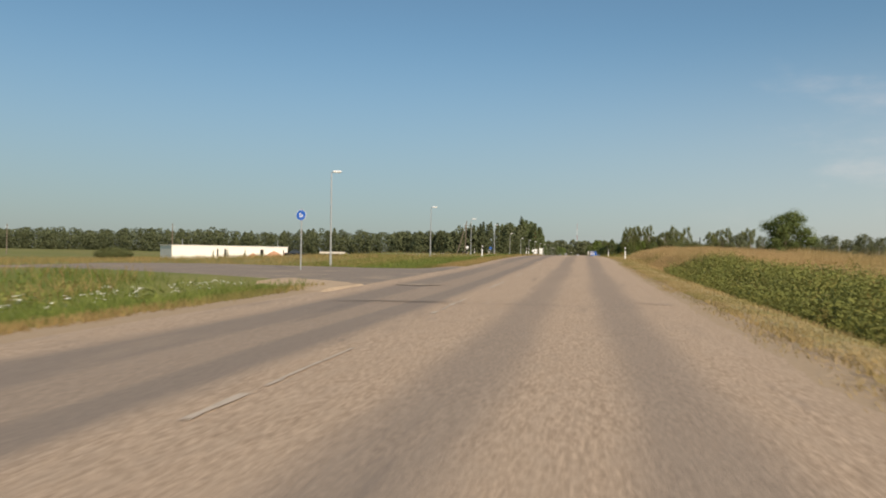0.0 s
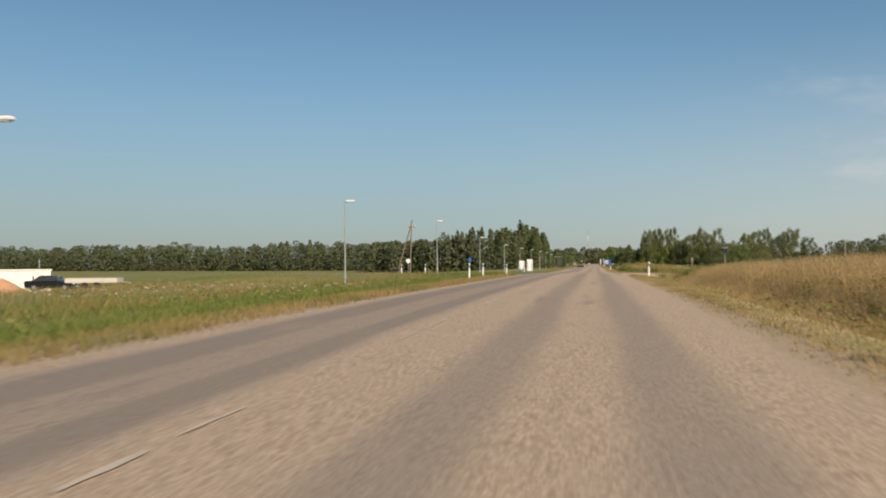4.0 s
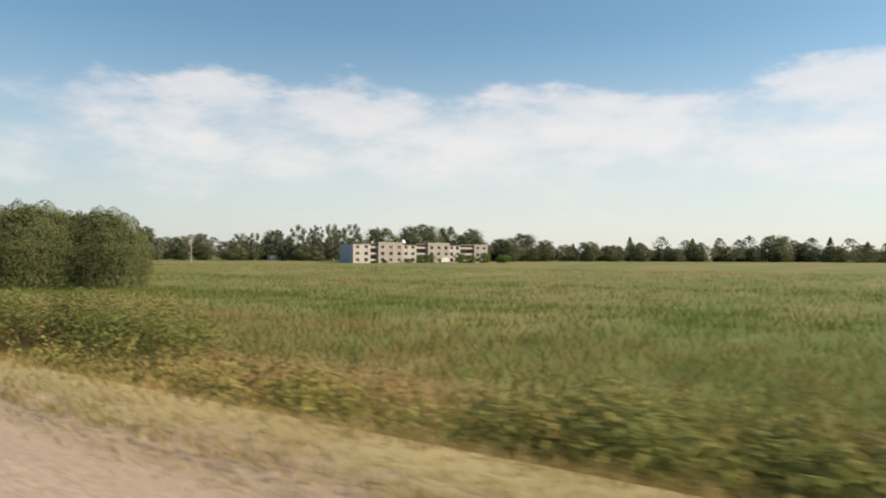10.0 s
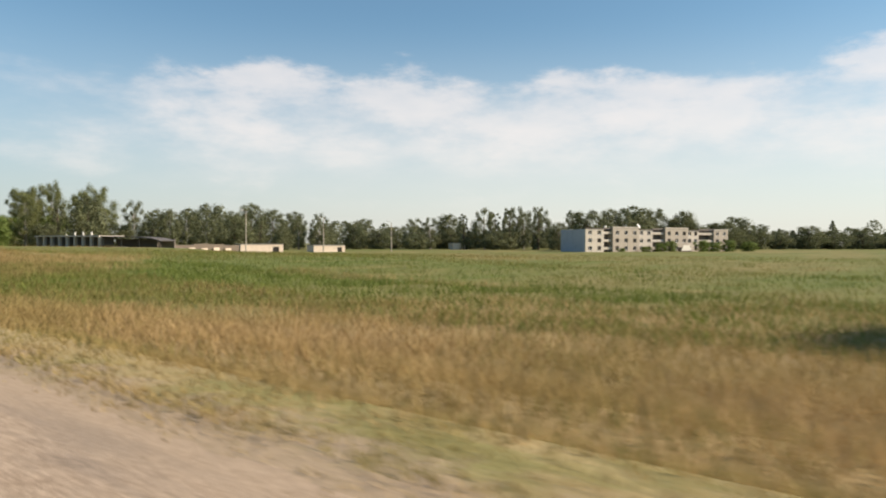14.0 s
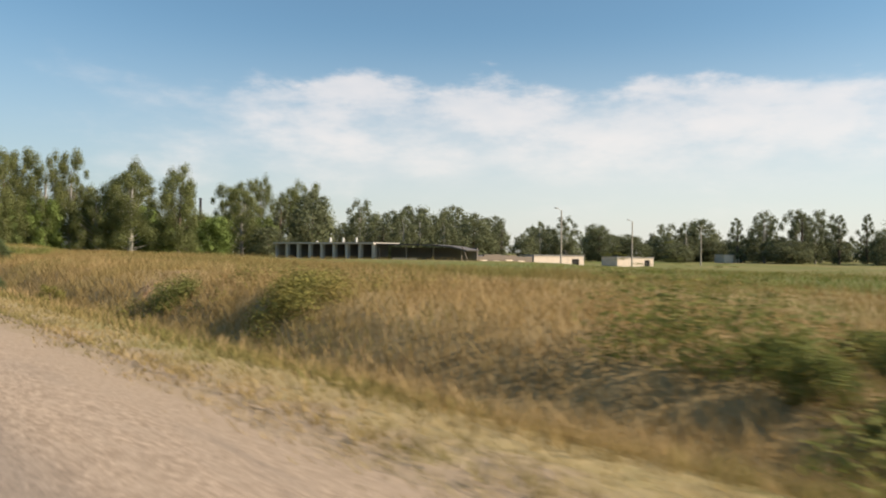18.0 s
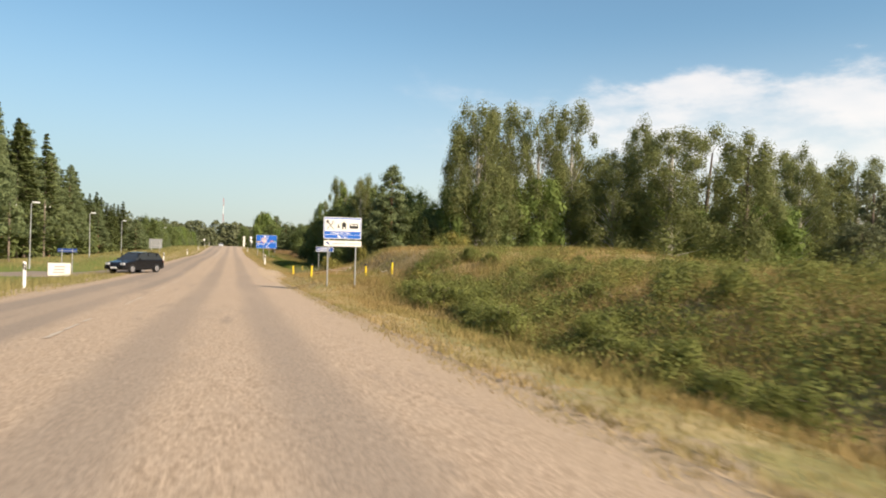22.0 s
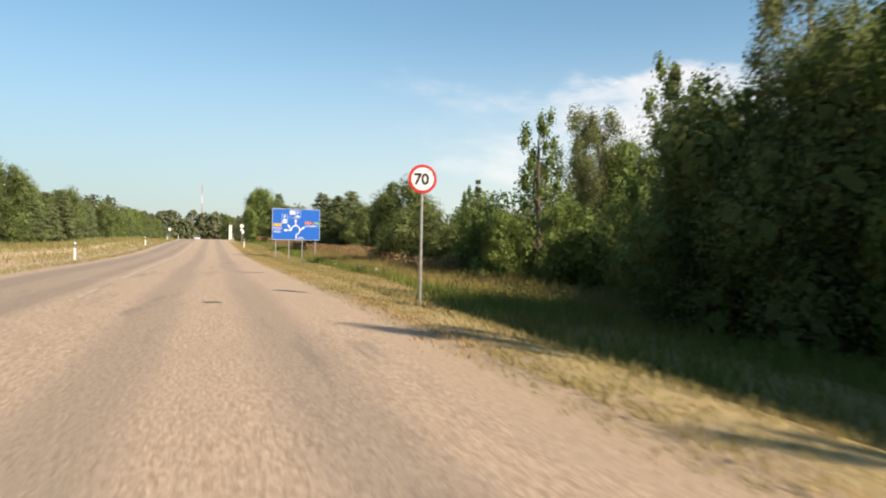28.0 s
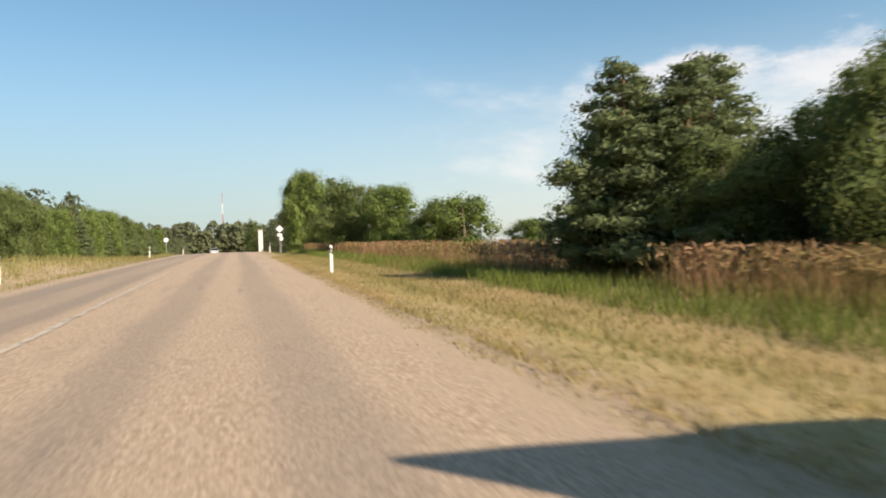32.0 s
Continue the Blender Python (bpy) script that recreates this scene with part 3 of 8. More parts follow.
# the road, its edge worn ragged by sand
def ragged(y, seed):
    return 0.6 * (0.11 * np.sin(y * 0.83 + seed) + 0.09 * np.sin(y * 2.1 + seed * 3) + 0.06 * np.sin(y * 5.3 + seed) + 0.05 * np.sin(y * 9.7 + 2 * seed + 2 * np.sin(y * 1.3)) + 0.035 * np.sin(y * 17.3 + seed + 3 * np.sin(y * 2.9)))


ry = np.array(spread((-120, -30, 5), (-30, 620, 0.14), (620, 1000, 10)))
cols = np.linspace(0, 1, 9)
wide = 1.2 * bump(ry, -60, 0, 35, 75)
XL = ROAD_L - wide + ragged(ry, 1.0)
XR = ROAD_R - 0.30 * (1 - smooth01((ry - 118) / 12)) + ragged(ry, 4.0)
X = XL[:, None] * (1 - cols) + XR[:, None] * cols
Y = np.repeat(ry[:, None], len(cols), 1)
Z = road_z(Y) - 0.0015 * (X + 2.75) ** 2 + 0.02
Z[:, 0] -= 0.045
Z[:, -1] -= 0.045
i = np.arange(X.size).reshape(X.shape)
me = mesh_of("road", np.stack([X, Y, Z], -1).reshape(-1, 3), np.stack([i[:-1, :-1], i[:-1, 1:], i[1:, 1:], i[1:, :-1]], -1).reshape(-1, 4), M["asphalt"], None, True)
tagged(new("road", me), "worn two-lane asphalt road with pale gravelly surface dressing", "road", kind="structure")


def road_top(x, y):
    return float(road_z(y)) - 0.0015 * (x + 2.75) ** 2 + 0.02


def along(points, n):
    """n + 1 points evenly along a smoothed line of (x, y) points."""
    P = np.array(points, float)
    for _ in range(2):
        P = np.concatenate([P[:1], np.stack([0.75 * P[:-1] + 0.25 * P[1:], 0.25 * P[:-1] + 0.75 * P[1:]], 1).reshape(-1, 2), P[-1:]])
    d = np.concatenate([[0], np.cumsum(np.linalg.norm(np.diff(P, axis=0), axis=1))])
    q = np.linspace(0, d[-1], n + 1)
    return np.stack([np.interp(q, d, P[:, 0]), np.interp(q, d, P[:, 1])], 1)


def loft(name, one, other, mat, label, category, lift=0.03, n=60, cols=10, wob=0.12, seed=1, paved=False):
    """A strip of ground between two border lines, draped over the land (and the paving), its borders tucked in."""
    A, B = along(one, n), along(other, n)
    rg = np.random.default_rng(seed)
    for L, s in ((A, 1.0), (B, -1.0)):
        j = np.convolve(rg.normal(0, wob, n + 5), np.ones(3) / 2, "valid")[: n + 1]
        away = (B - A) / np.maximum(np.linalg.norm(B - A, axis=1, keepdims=True), 1e-6)
        L += away * j[:, None] * s
    f = np.linspace(0, 1, cols + 1)
    XY = A[:, None] * (1 - f)[None, :, None] + B[:, None] * f[None, :, None]
    up = np.full(cols + 1, lift)
    up[[0, -1]] = -0.05
    up = np.tile(up, (n + 1, 1))
    up[[0, -1]] = -0.06
    Z = ground_z(XY[..., 0], XY[..., 1]) + up
    if paved:
        x = XY[..., 0]
        top = road_z(XY[..., 1]) - 0.0015 * (x + 2.75) ** 2 + 0.02 + up * 0.5
        out = np.clip((x - 2.6) / 1.2, 0, 1)
        Z = np.maximum(Z, top * (1 - out) + Z * out)
    i = np.arange((n + 1) * (cols + 1)).reshape(n + 1, cols + 1)
    me = mesh_of(name, np.concatenate([XY, Z[..., None]], -1).reshape(-1, 3), np.stack([i[:-1, :-1], i[:-1, 1:], i[1:, 1:], i[1:, :-1]], -1).reshape(-1, 4), mat, None, True)
    return tagged(new(name, me), label, category, kind="structure")


# side roads and tracks
loft("side_road", [(1.6, 133.4), (4.1, 134.7), (6.5, 137.5), (8.1, 139.6), (12, 140.8), (60, 141.2)], [(1.6, 165), (3.3, 160.2), (4.8, 155.8), (6.4, 151.9), (9.0, 149.2), (12, 147.9), (60, 147.0)], M["side_asphalt"],
     "side road of grey asphalt joining the main road", "road", 0.045, 90, 14, 0.08)
loft("sandy_corner", [(2.1, 132.9), (4.4, 133.0), (7.2, 136.2), (9.6, 139.9), (12, 140.6)], [(2.1, 138.6), (4.3, 140.3), (6.6, 141.4), (9.4, 142.6), (12, 142.0)], M["sand"], "bare sandy corner of the junction", "ground", 0.07, 40, 8, 0.25)
loft("sandy_corner", [(1.5, 150.4), (3.2, 148.8), (5.2, 147.4), (8.2, 146.3), (12, 146.2)], [(2.1, 164.2), (3.5, 160.4), (5.0, 156.0), (6.6, 152.1), (11.8, 148.2)], M["sand"], "bare sandy corner of the junction", "ground", 0.07, 50, 8, 0.2, 3)
loft("side_road", [(-6.4, 21.5), (-9.5, 24), (-13, 27), (-24, 30.5), (-48, 37), (-70, 46)], [(-6.4, 46), (-11, 41), (-14, 40.2), (-20, 39.8), (-48, 44), (-70, 52)], M["side_asphalt"], "side road of grey asphalt leading to a white building", "road", 0.035, 90, 14, 0.08)
loft("side_road", [(-6.4, 138), (-9.5, 142.5), (-13, 144.0), (-60, 147)], [(-6.4, 158), (-9.5, 153.5), (-13, 151.5), (-60, 153)], M["side_asphalt"], "side road of pale grey asphalt crossing the meadow", "road", 0.04, 70, 12, 0.08)
loft("sandy_apron", [(-7.0, 19.5), (-9.2, 21.8), (-11.5, 25)], [(-7.0, 24), (-8.6, 25.6), (-11, 27)], M["sand"], "bare sandy edge of the side road", "ground", 0.06, 24, 8, 0.2)
loft("sandy_turnout", [(2.9, 407), (3.6, 413), (4.2, 418), (4.4, 424), (3.8, 429), (2.9, 436)], [(2.3, 407), (2.1, 413), (2.0, 420), (2.0, 424), (2.1, 428), (2.3, 436)], M["sand"], "narrow sandy turnout beside the road", "ground", 0.012, 60, 10, 0.10, 1, True)
loft("sandy_track", [(4.6, 420.9), (6.4, 420.5), (9, 420.5), (12, 420.6), (18, 420.4)], [(4.6, 423.0), (6.4, 423.8), (9, 423.5), (12, 423.7), (18, 423.4)], M["earth"], "sandy track climbing from the road to the mound", "ground", 0.04, 50, 8, 0.3)
loft("side_road", [(-6.4, 418), (-11, 422.5), (-30, 424.5)], [(-6.4, 434), (-11, 430.5), (-30, 431)], M["side_asphalt"], "side road of grey asphalt between grass verges", "road", 0.04, 50, 12, 0.08)
loft("footpath", [(-8.5, 474), (-8.9, 500), (-9.3, 540)], [(-9.0, 474), (-9.5, 500), (-10.0, 540)], M["sand"], "narrow trodden footpath along the bank", "path", 0.03, 50, 4, 0.08, 9)
for k, (xa, ya, xb, yb) in enumerate(((7.9, 320.6, 11.9, 324.7), (8.4, 319.6, 14.2, 324.4))):
    mx, my = (xa + xb) / 2 - 0.5, (ya + yb) / 2 + 0.5
    loft("wheel_rut", [(xa, ya), (mx - 0.15, my), (xb, yb)], [(xa + 0.3, ya - 0.15), (mx + 0.2, my - 0.2), (xb + 0.4, yb - 0.15)], M["earth"], "bare sandy wheel rut up the grassy bank", "ground", 0.010, 60, 6, 0.13, 5 + k)

# centre line: worn dashes; cracks and repairs across the carriageway
worn = random.Random(9)
y = -13.0
while y < 560:
    # each dash is a row of ragged flakes of old paint
    seg = 4.2 if y < 480 else 9.8
    V, Fq = [], []
    yy = y
    while yy < y + seg:
        run = worn.uniform(0.25, 1.3)
        wide = worn.uniform(0.018, 0.050) if y < 480 else worn.uniform(0.058, 0.082)
        xm = -2.86 + worn.uniform(-0.02, 0.02)
        base = len(V)
        for q in np.linspace(yy, min(yy + run, y + seg), 5):
            ww = wide * worn.uniform(0.6, 1.25)
            V += [(xm - ww, q, road_top(xm, q) + 0.012), (xm + ww, q, road_top(xm, q) + 0.012)]
        Fq += [(base + 2 * j, base + 2 * j + 1, base + 2 * j + 3, base + 2 * j + 2) for j in range(4)]
        yy += run + (worn.uniform(0.02, 0.5) if y < 480 else worn.uniform(0.0, 0.12))
    tagged(new("lane_marking", mesh_of("lane_marking", V, Fq, M["paint_line"])), "worn white centre line dash on asphalt", "road marking", "centre line dashes", "structure")
    y += 9.0 if y < 480 else 9.9
V, Fq = [], []
for k in range(4):
    a, b = Vector((3.35 + 0.27 * k, 140.72 - 0.22 * k)), Vector((3.58 + 0.27 * k, 140.53 - 0.22 * k))
    V += [(a.x, a.y, gz(a.x, a.y) + 0.075), (b.x, b.y, gz(b.x, b.y) + 0.075), (b.x + 0.05, b.y + 0.07, gz(b.x, b.y) + 0.075), (a.x + 0.05, a.y + 0.07, gz(a.x, a.y) + 0.075)]
    Fq.append((4 * k, 4 * k + 1, 4 * k + 2, 4 * k + 3))
tagged(new("lane_marking", mesh_of("lane_marking", V, Fq, M["paint_line"])), "worn white give-way line at the junction", "road marking", kind="structure")
rng = random.Random(5)


def across(y0, xa, xb, w, mat, label, lean=0.0, name="road_crack", lift=0.010, jit=0.09):
    n = 24
    V = []
    for j in range(n + 1):
        f = j / n
        xx = xa + (xb - xa) * f
        yy = y0 + lean * (f - 0.5) + jit * (math.sin(f * 9 + y0) + 0.6 * math.sin(f * 23 + y0 * 3)) + rng.uniform(-0.015, 0.015)
        ww = w * math.sin(math.pi * min(max(f, 0.01), 0.99)) ** 0.5 * rng.uniform(0.85, 1.12)
        V += [(xx, yy - ww / 2, road_top(xx, yy) + lift), (xx, yy + ww / 2, road_top(xx, yy) + lift)]
    Fq = [(2 * j, 2 * j + 1, 2 * j + 3, 2 * j + 2) for j in range(n)]
    tagged(new(name, mesh_of(name, V, Fq, mat)), label, "road damage", kind="structure")


for y0, xa, xb, w, lean in ((16.8, -6.2, 2.1, 0.22, 1.2), (326, -6.5, 2.4, 0.25, 0.6), (338, -6, -1.7, 0.2, 0.2), (402, -6.3, 0.8, 0.2, 0.3), (408.5, -3.8, 0.4, 0.2, 0.1), (416.5, -6.5, -2.9, 0.18, 0.2),
                            (484, -7, 2.0, 0.16, 0.2), (300, -5.5, 2.2, 0.2, 0.4), (250, -6.5, 1.8, 0.2, 0.3), (190, -6.5, 2, 0.2, 0.3), (110, -6.5, 2, 0.2, 0.5)):
    across(y0, xa, xb, w * 0.24, M["tar"], "dark transverse crack across the carriageway", lean)
for y0, xa, xb, w, dark in ((24.0, -6.1, -4.6, 0.9, 0), (414.25, 0.4, 1.5, 0.7, 0), (418.8, -1.75, -0.75, 0.75, 1), (422.5, -1.5, -0.5, 0.42, 0), (488.6, 0.9, 1.9, 1.0, 0), (472.8, -0.35, 0.0, 0.6, 1), (327.5, 0.4, 1.5, 0.7, 0),
                            (355.7, -1.5, -0.8, 1.3, 1), (357.8, -1.35, -0.75, 0.9, 1), (350.0, -1.6, -0.9, 0.8, 0), (358.6, -4.2, -2.9, 0.5, 1)):
    across(y0 + 0.03 * w, xa - 0.02, xb + 0.02, w * 0.77, M["tar"], "dark repaired patch in the asphalt" if dark else "shallow pothole with a dark rim", 0, "road_patch" if dark else "pothole", 0.010, 0.06)
    if not dark:
        across(y0 - 0.02, xa, xb, w * 0.72, M["patch"], "pale gravel filling of a pothole", 0, "pothole_fill", 0.018, 0.05)

across(337.7, -1.65, 1.4, 0.26, M["tar"], "dark tarred seam across one lane", -0.25, "road_seam", 0.012, 0.04)
across(16.9, -5.9, -3.0, 0.16, M["tar"], "dark tarred seam across one lane", 0.5, "road_seam", 0.012, 0.05)
across(18.6, 1.2, 2.2, 0.14, M["tar"], "dark tarred seam across one lane", 0.2, "road_seam", 0.012, 0.04)
across(501.9, -1.65, 1.75, 0.15, M["tar"], "dark tarred seam across one lane", -0.5, "road_seam", 0.012, 0.05)
across(413.9, -2.5, 1.1, 0.14, M["tar"], "dark tarred seam across one lane", -0.9, "road_seam", 0.012, 0.06)

# ---- plants ----


def unit(n, rg):
    v = rg.normal(size=(n, 3))
    return v / np.maximum(np.linalg.norm(v, axis=1, keepdims=True), 1e-6)


def leaf_cards(centres, sizes, rg, facing=None, slim=0.6, hang=0.0):
    """Diamond leaves or sprays at the centres: verts and faces."""
    n = len(centres)
    a = unit(n, rg)
    if facing is not None:
        nrm = facing + 0.6 * unit(n, rg)
        nrm /= np.linalg.norm(nrm, axis=1, keepdims=True)
        a = np.cross(nrm, a)
        a /= np.maximum(np.linalg.norm(a, axis=1, keepdims=True), 1e-6)
    else:
        nrm = unit(n, rg)
    if hang:
        a = a * (1 - hang) + np.array([0, 0, -1.0]) * hang
        a /= np.linalg.norm(a, axis=1, keepdims=True)
    b = np.cross(a, nrm)
    b /= np.maximum(np.linalg.norm(b, axis=1, keepdims=True), 1e-6)
    s = np.asarray(sizes).reshape(-1, 1)
    V = np.stack([centres - a * s, centres + b * s * slim, centres + a * s, centres - b * s * slim], 1).reshape(-1, 3)
    return V, np.arange(4 * n).reshape(n, 4)


def limb_set(segments, sides=6):
    """One mesh of tapered limbs: (p, q, r0, r1) each."""
    V, Fq = [], []
    for p, q, r0, r1 in segments:
        p, q = np.array(p, float), np.array(q, float)
        d = q - p
        d /= np.linalg.norm(d) + 1e-9
        u = np.cross(d, [0.3, 0.9, 0.2])
        u /= np.linalg.norm(u)
        w = np.cross(d, u)
        base = len(V)
        for c, r in ((p, r0), (q, r1)):
            for k in range(sides):
                t = 2 * math.pi * k / sides
                V.append(c + r * (u * math.cos(t) + w * math.sin(t)))
        for k in range(sides):
            Fq.append((base + k, base + (k + 1) % sides, base + sides + (k + 1) % sides, base + sides + k))
    return V, Fq


def in_lobes(lobes, n, rg, shell=0.62):
    """Points in the outer shell of ellipsoid lobes (x, y, z, rx, rz), and the way out."""
    w = np.array([l[3] ** 2 for l in lobes])
    pick = rg.choice(len(lobes), n, p=w / w.sum())
    L = np.array(lobes)[pick]
    d = unit(n, rg)
    r = shell + (1.06 - shell) * rg.random((n, 1)) ** 0.7
    pts = L[:, :3] + d * r * np.stack([L[:, 3], L[:, 3], L[:, 4]], 1)
    return pts, d


PROTO = {}


def dome_bush(kind, seed, h, w, n, size, leaf, bark, label):
    """A dense dome of upright leafy twigs from many stems."""
    rg = np.random.default_rng(seed)
    segs = [((0, 0, -0.3), (math.cos(k * 2.4) * w * 0.3, math.sin(k * 2.4) * w * 0.3, h * rg.uniform(0.5, 0.8)), 0.09, 0.02) for k in range(16)]
    d = unit(n, rg)
    d[:, 2] = np.abs(d[:, 2]) * 1.2 - 0.25
    d /= np.linalg.norm(d, axis=1, keepdims=True)
    swell = np.array([noise.noise((a * 3.1 + 7, b * 3.1, c * 3.1)) + 0.7 * noise.noise((a * 8, b * 8 + 3, c * 8)) for a, b, c in d])
    r = (0.91 + 0.15 * swell) * (1 - 0.28 * rg.random(n) ** 2.2)
    pts = d * r[:, None] * (w / 2, w / 2, h * 0.64) + (0, 0, h * 0.34)
    k = n // 3
    t = rg.random(k) * 2 * np.pi
    low = 0.52 * rg.random(k) ** 1.35
    rim = w / 2 * (0.80 + 0.12 * np.sin(np.minimum(low, 0.42) * 3.7)) * (r[:k] / 0.9)
    pts[:k] = np.stack([np.cos(t) * rim, np.sin(t) * rim, low * h], 1)
    d[:k] = np.stack([np.cos(t), np.sin(t), 0.2 + 0 * t], 1)
    pts[:, 2] = np.maximum(pts[:, 2], 0.03)
    a = leaf_cards(pts, size * rg.uniform(0.6, 1.4, n), rg, d * 0.55 + (0, 0, 0.15), 0.42)
    # upright sprays that break the outline
    k = n // 7
    up = pts[:k] + d[:k] * 0.08
    b = leaf_cards(up, size * 1.25 * rg.uniform(0.6, 1.4, k), rg, d[:k], 0.25, -0.8)
    e = unit(1000, rg)
    e[:, 2] = np.abs(e[:, 2])
    c = leaf_cards(e * (w * 0.395, w * 0.395, h * 0.80) + (0, 0, h * 0.06), np.full(1000, 0.42), rg, e, 0.9)
    V = np.concatenate([a[0], b[0], c[0]])
    Fq = np.concatenate([a[1], b[1] + len(a[0]), c[1] + len(a[0]) + len(b[0])])
    proto(kind, label, "bush", limb_set(segs), bark, (V, Fq), leaf)


def proto(kind, label, category, trunk, bark, cards, leaf):
    """A tree built once, far below its copies' use: kept as a pair of meshes."""
    PROTO[kind] = (mesh_of("trunk", *trunk, bark, None, True) if trunk else None, mesh_of("crown", *cards, leaf), label, category)


def leafy_tree(kind, seed, h, w, n, size, leaf, bark, label, low=0.12, lobes_n=16, hang=0.0, slim=0.6, category="tree", core=44):
    rg = np.random.default_rng(seed)
    lobes, segs = [], []
    r0 = 0.018 * h + 0.05
    tall = h > 1.5 * w
    bend = rg.normal(0, 0.02 * h, 2)
    tip = np.array([bend[0], bend[1], h * 0.8])
    segs.append(((0, 0, -0.4), tip * 0.45, r0, r0 * 0.7))
    segs.append((tip * 0.45, tip, r0 * 0.7, r0 * 0.2))
    for k in range(lobes_n):
        f = low + (0.93 - low) * (k + 0.5) / lobes_n
        rad = w / 2 * (math.sin(math.pi * (0.16 + 0.79 * f)) ** 0.8 * rg.uniform(0.30, 0.95) if tall else math.sin(math.pi * min(f * 0.72 + 0.2, 1.0)) ** 0.7 * rg.uniform(0.3, 0.85))
        t = k * 2.4 + rg.uniform(-0.5, 0.5)
        lr = w * (rg.uniform(0.10, 0.20) if tall else rg.uniform(0.14, 0.27)) * ((1.15 - 0.5 * f) if tall else (1.0 if f < 0.8 else 0.75))
        c = np.array([math.cos(t) * rad, math.sin(t) * rad, h * f])
        c[2] = min(c[2], h - lr * 0.9)
        lobes.append((*c, lr, lr * rg.uniform(0.8, 1.25) * (1.5 if tall else 1.0)))
        s = tip * max(0.12, f * 0.8)
        segs.append((s, c, r0 * 0.32 * (1.1 - f), 0.012))
        for _ in range(2):
            segs.append((c, c + unit(1, rg)[0] * lr * 0.9, 0.02, 0.006))
    pts, d = in_lobes(lobes, n, rg, 0.15 if tall else 0.45)
    pts[:, 2] = np.maximum(pts[:, 2], 0.08 * h * low * 4 if low > 0.05 else 0.05)
    V1, F1 = leaf_cards(pts, size * rg.uniform(0.6, 1.35, n), rg, d, slim, hang)
    # leaf masses deep inside the crown, which close it
    k = len(lobes) * core
    if k:
        L = np.repeat(np.array(lobes), core, 0)
        d2 = unit(k, rg)
        q = L[:, :3] + d2 * rg.uniform(0.35, 0.66, (k, 1)) * np.stack([L[:, 3], L[:, 3], L[:, 4]], 1)
        q[:, 2] = np.maximum(q[:, 2], 0.1 * h * low)
        V2, F2 = leaf_cards(q, L[:, 3] * 0.19 * rg.uniform(0.7, 1.2, k), rg, d2, 0.8)
        V1, F1 = np.concatenate([V1, V2]), np.concatenate([F1, F2 + len(V1)])
    proto(kind, label, category, limb_set(segs), bark, (V1, F1), leaf)


def conifer(kind, seed, h, w, n, size, leaf, bark, label, bare=0.06, power=0.9, droop=0.25, ragged=0.25):
    rg = np.random.default_rng(seed)
    segs = [((0, 0, -0.4), (0, 0, h * 0.98), 0.014 * h + 0.04, 0.015)]
    P, S, D = [], [], []
    tiers = int(h * 2.2)
    for k in range(tiers):
        f = bare + (1 - bare) * (k + rg.random()) / tiers
        R = w / 2 * (1 - f) ** power * rg.uniform(1 - ragged, 1 + ragged * 0.5) + 0.10
        if f < bare + 0.1:
            R *= 0.75
        m = max(4, int(5 + 3 * (1 - f)))
        for j in range(m):
            t = 2 * math.pi * (j + rg.random()) / m
            R1 = R * rg.uniform(0.7, 1.1)
            e = np.array([math.cos(t) * R1, math.sin(t) * R1, h * f - droop * R1 + rg.normal(0, 0.08)])
            s = np.array([0, 0, h * f])
            if R1 > 0.5:
                segs.append((s, e, 0.02 + 0.006 * R1, 0.006))
            c = max(2, int(n / (tiers * m)))
            q = rg.random((c, 1)) ** 0.6
            P.append(s + (e - s) * q + rg.normal(0, 0.05 + 0.06 * R1, (c, 3)))
            S.append(size * rg.uniform(0.6, 1.3, c) * (0.6 + 0.4 * (1 - f)))
    P, S = np.concatenate(P), np.concatenate(S)
    cards = leaf_cards(P, S, rg, np.tile([0, 0, 1.0], (len(P), 1)), 0.45)
    proto(kind, label, "tree", limb_set(segs, 5), bark, cards, leaf)


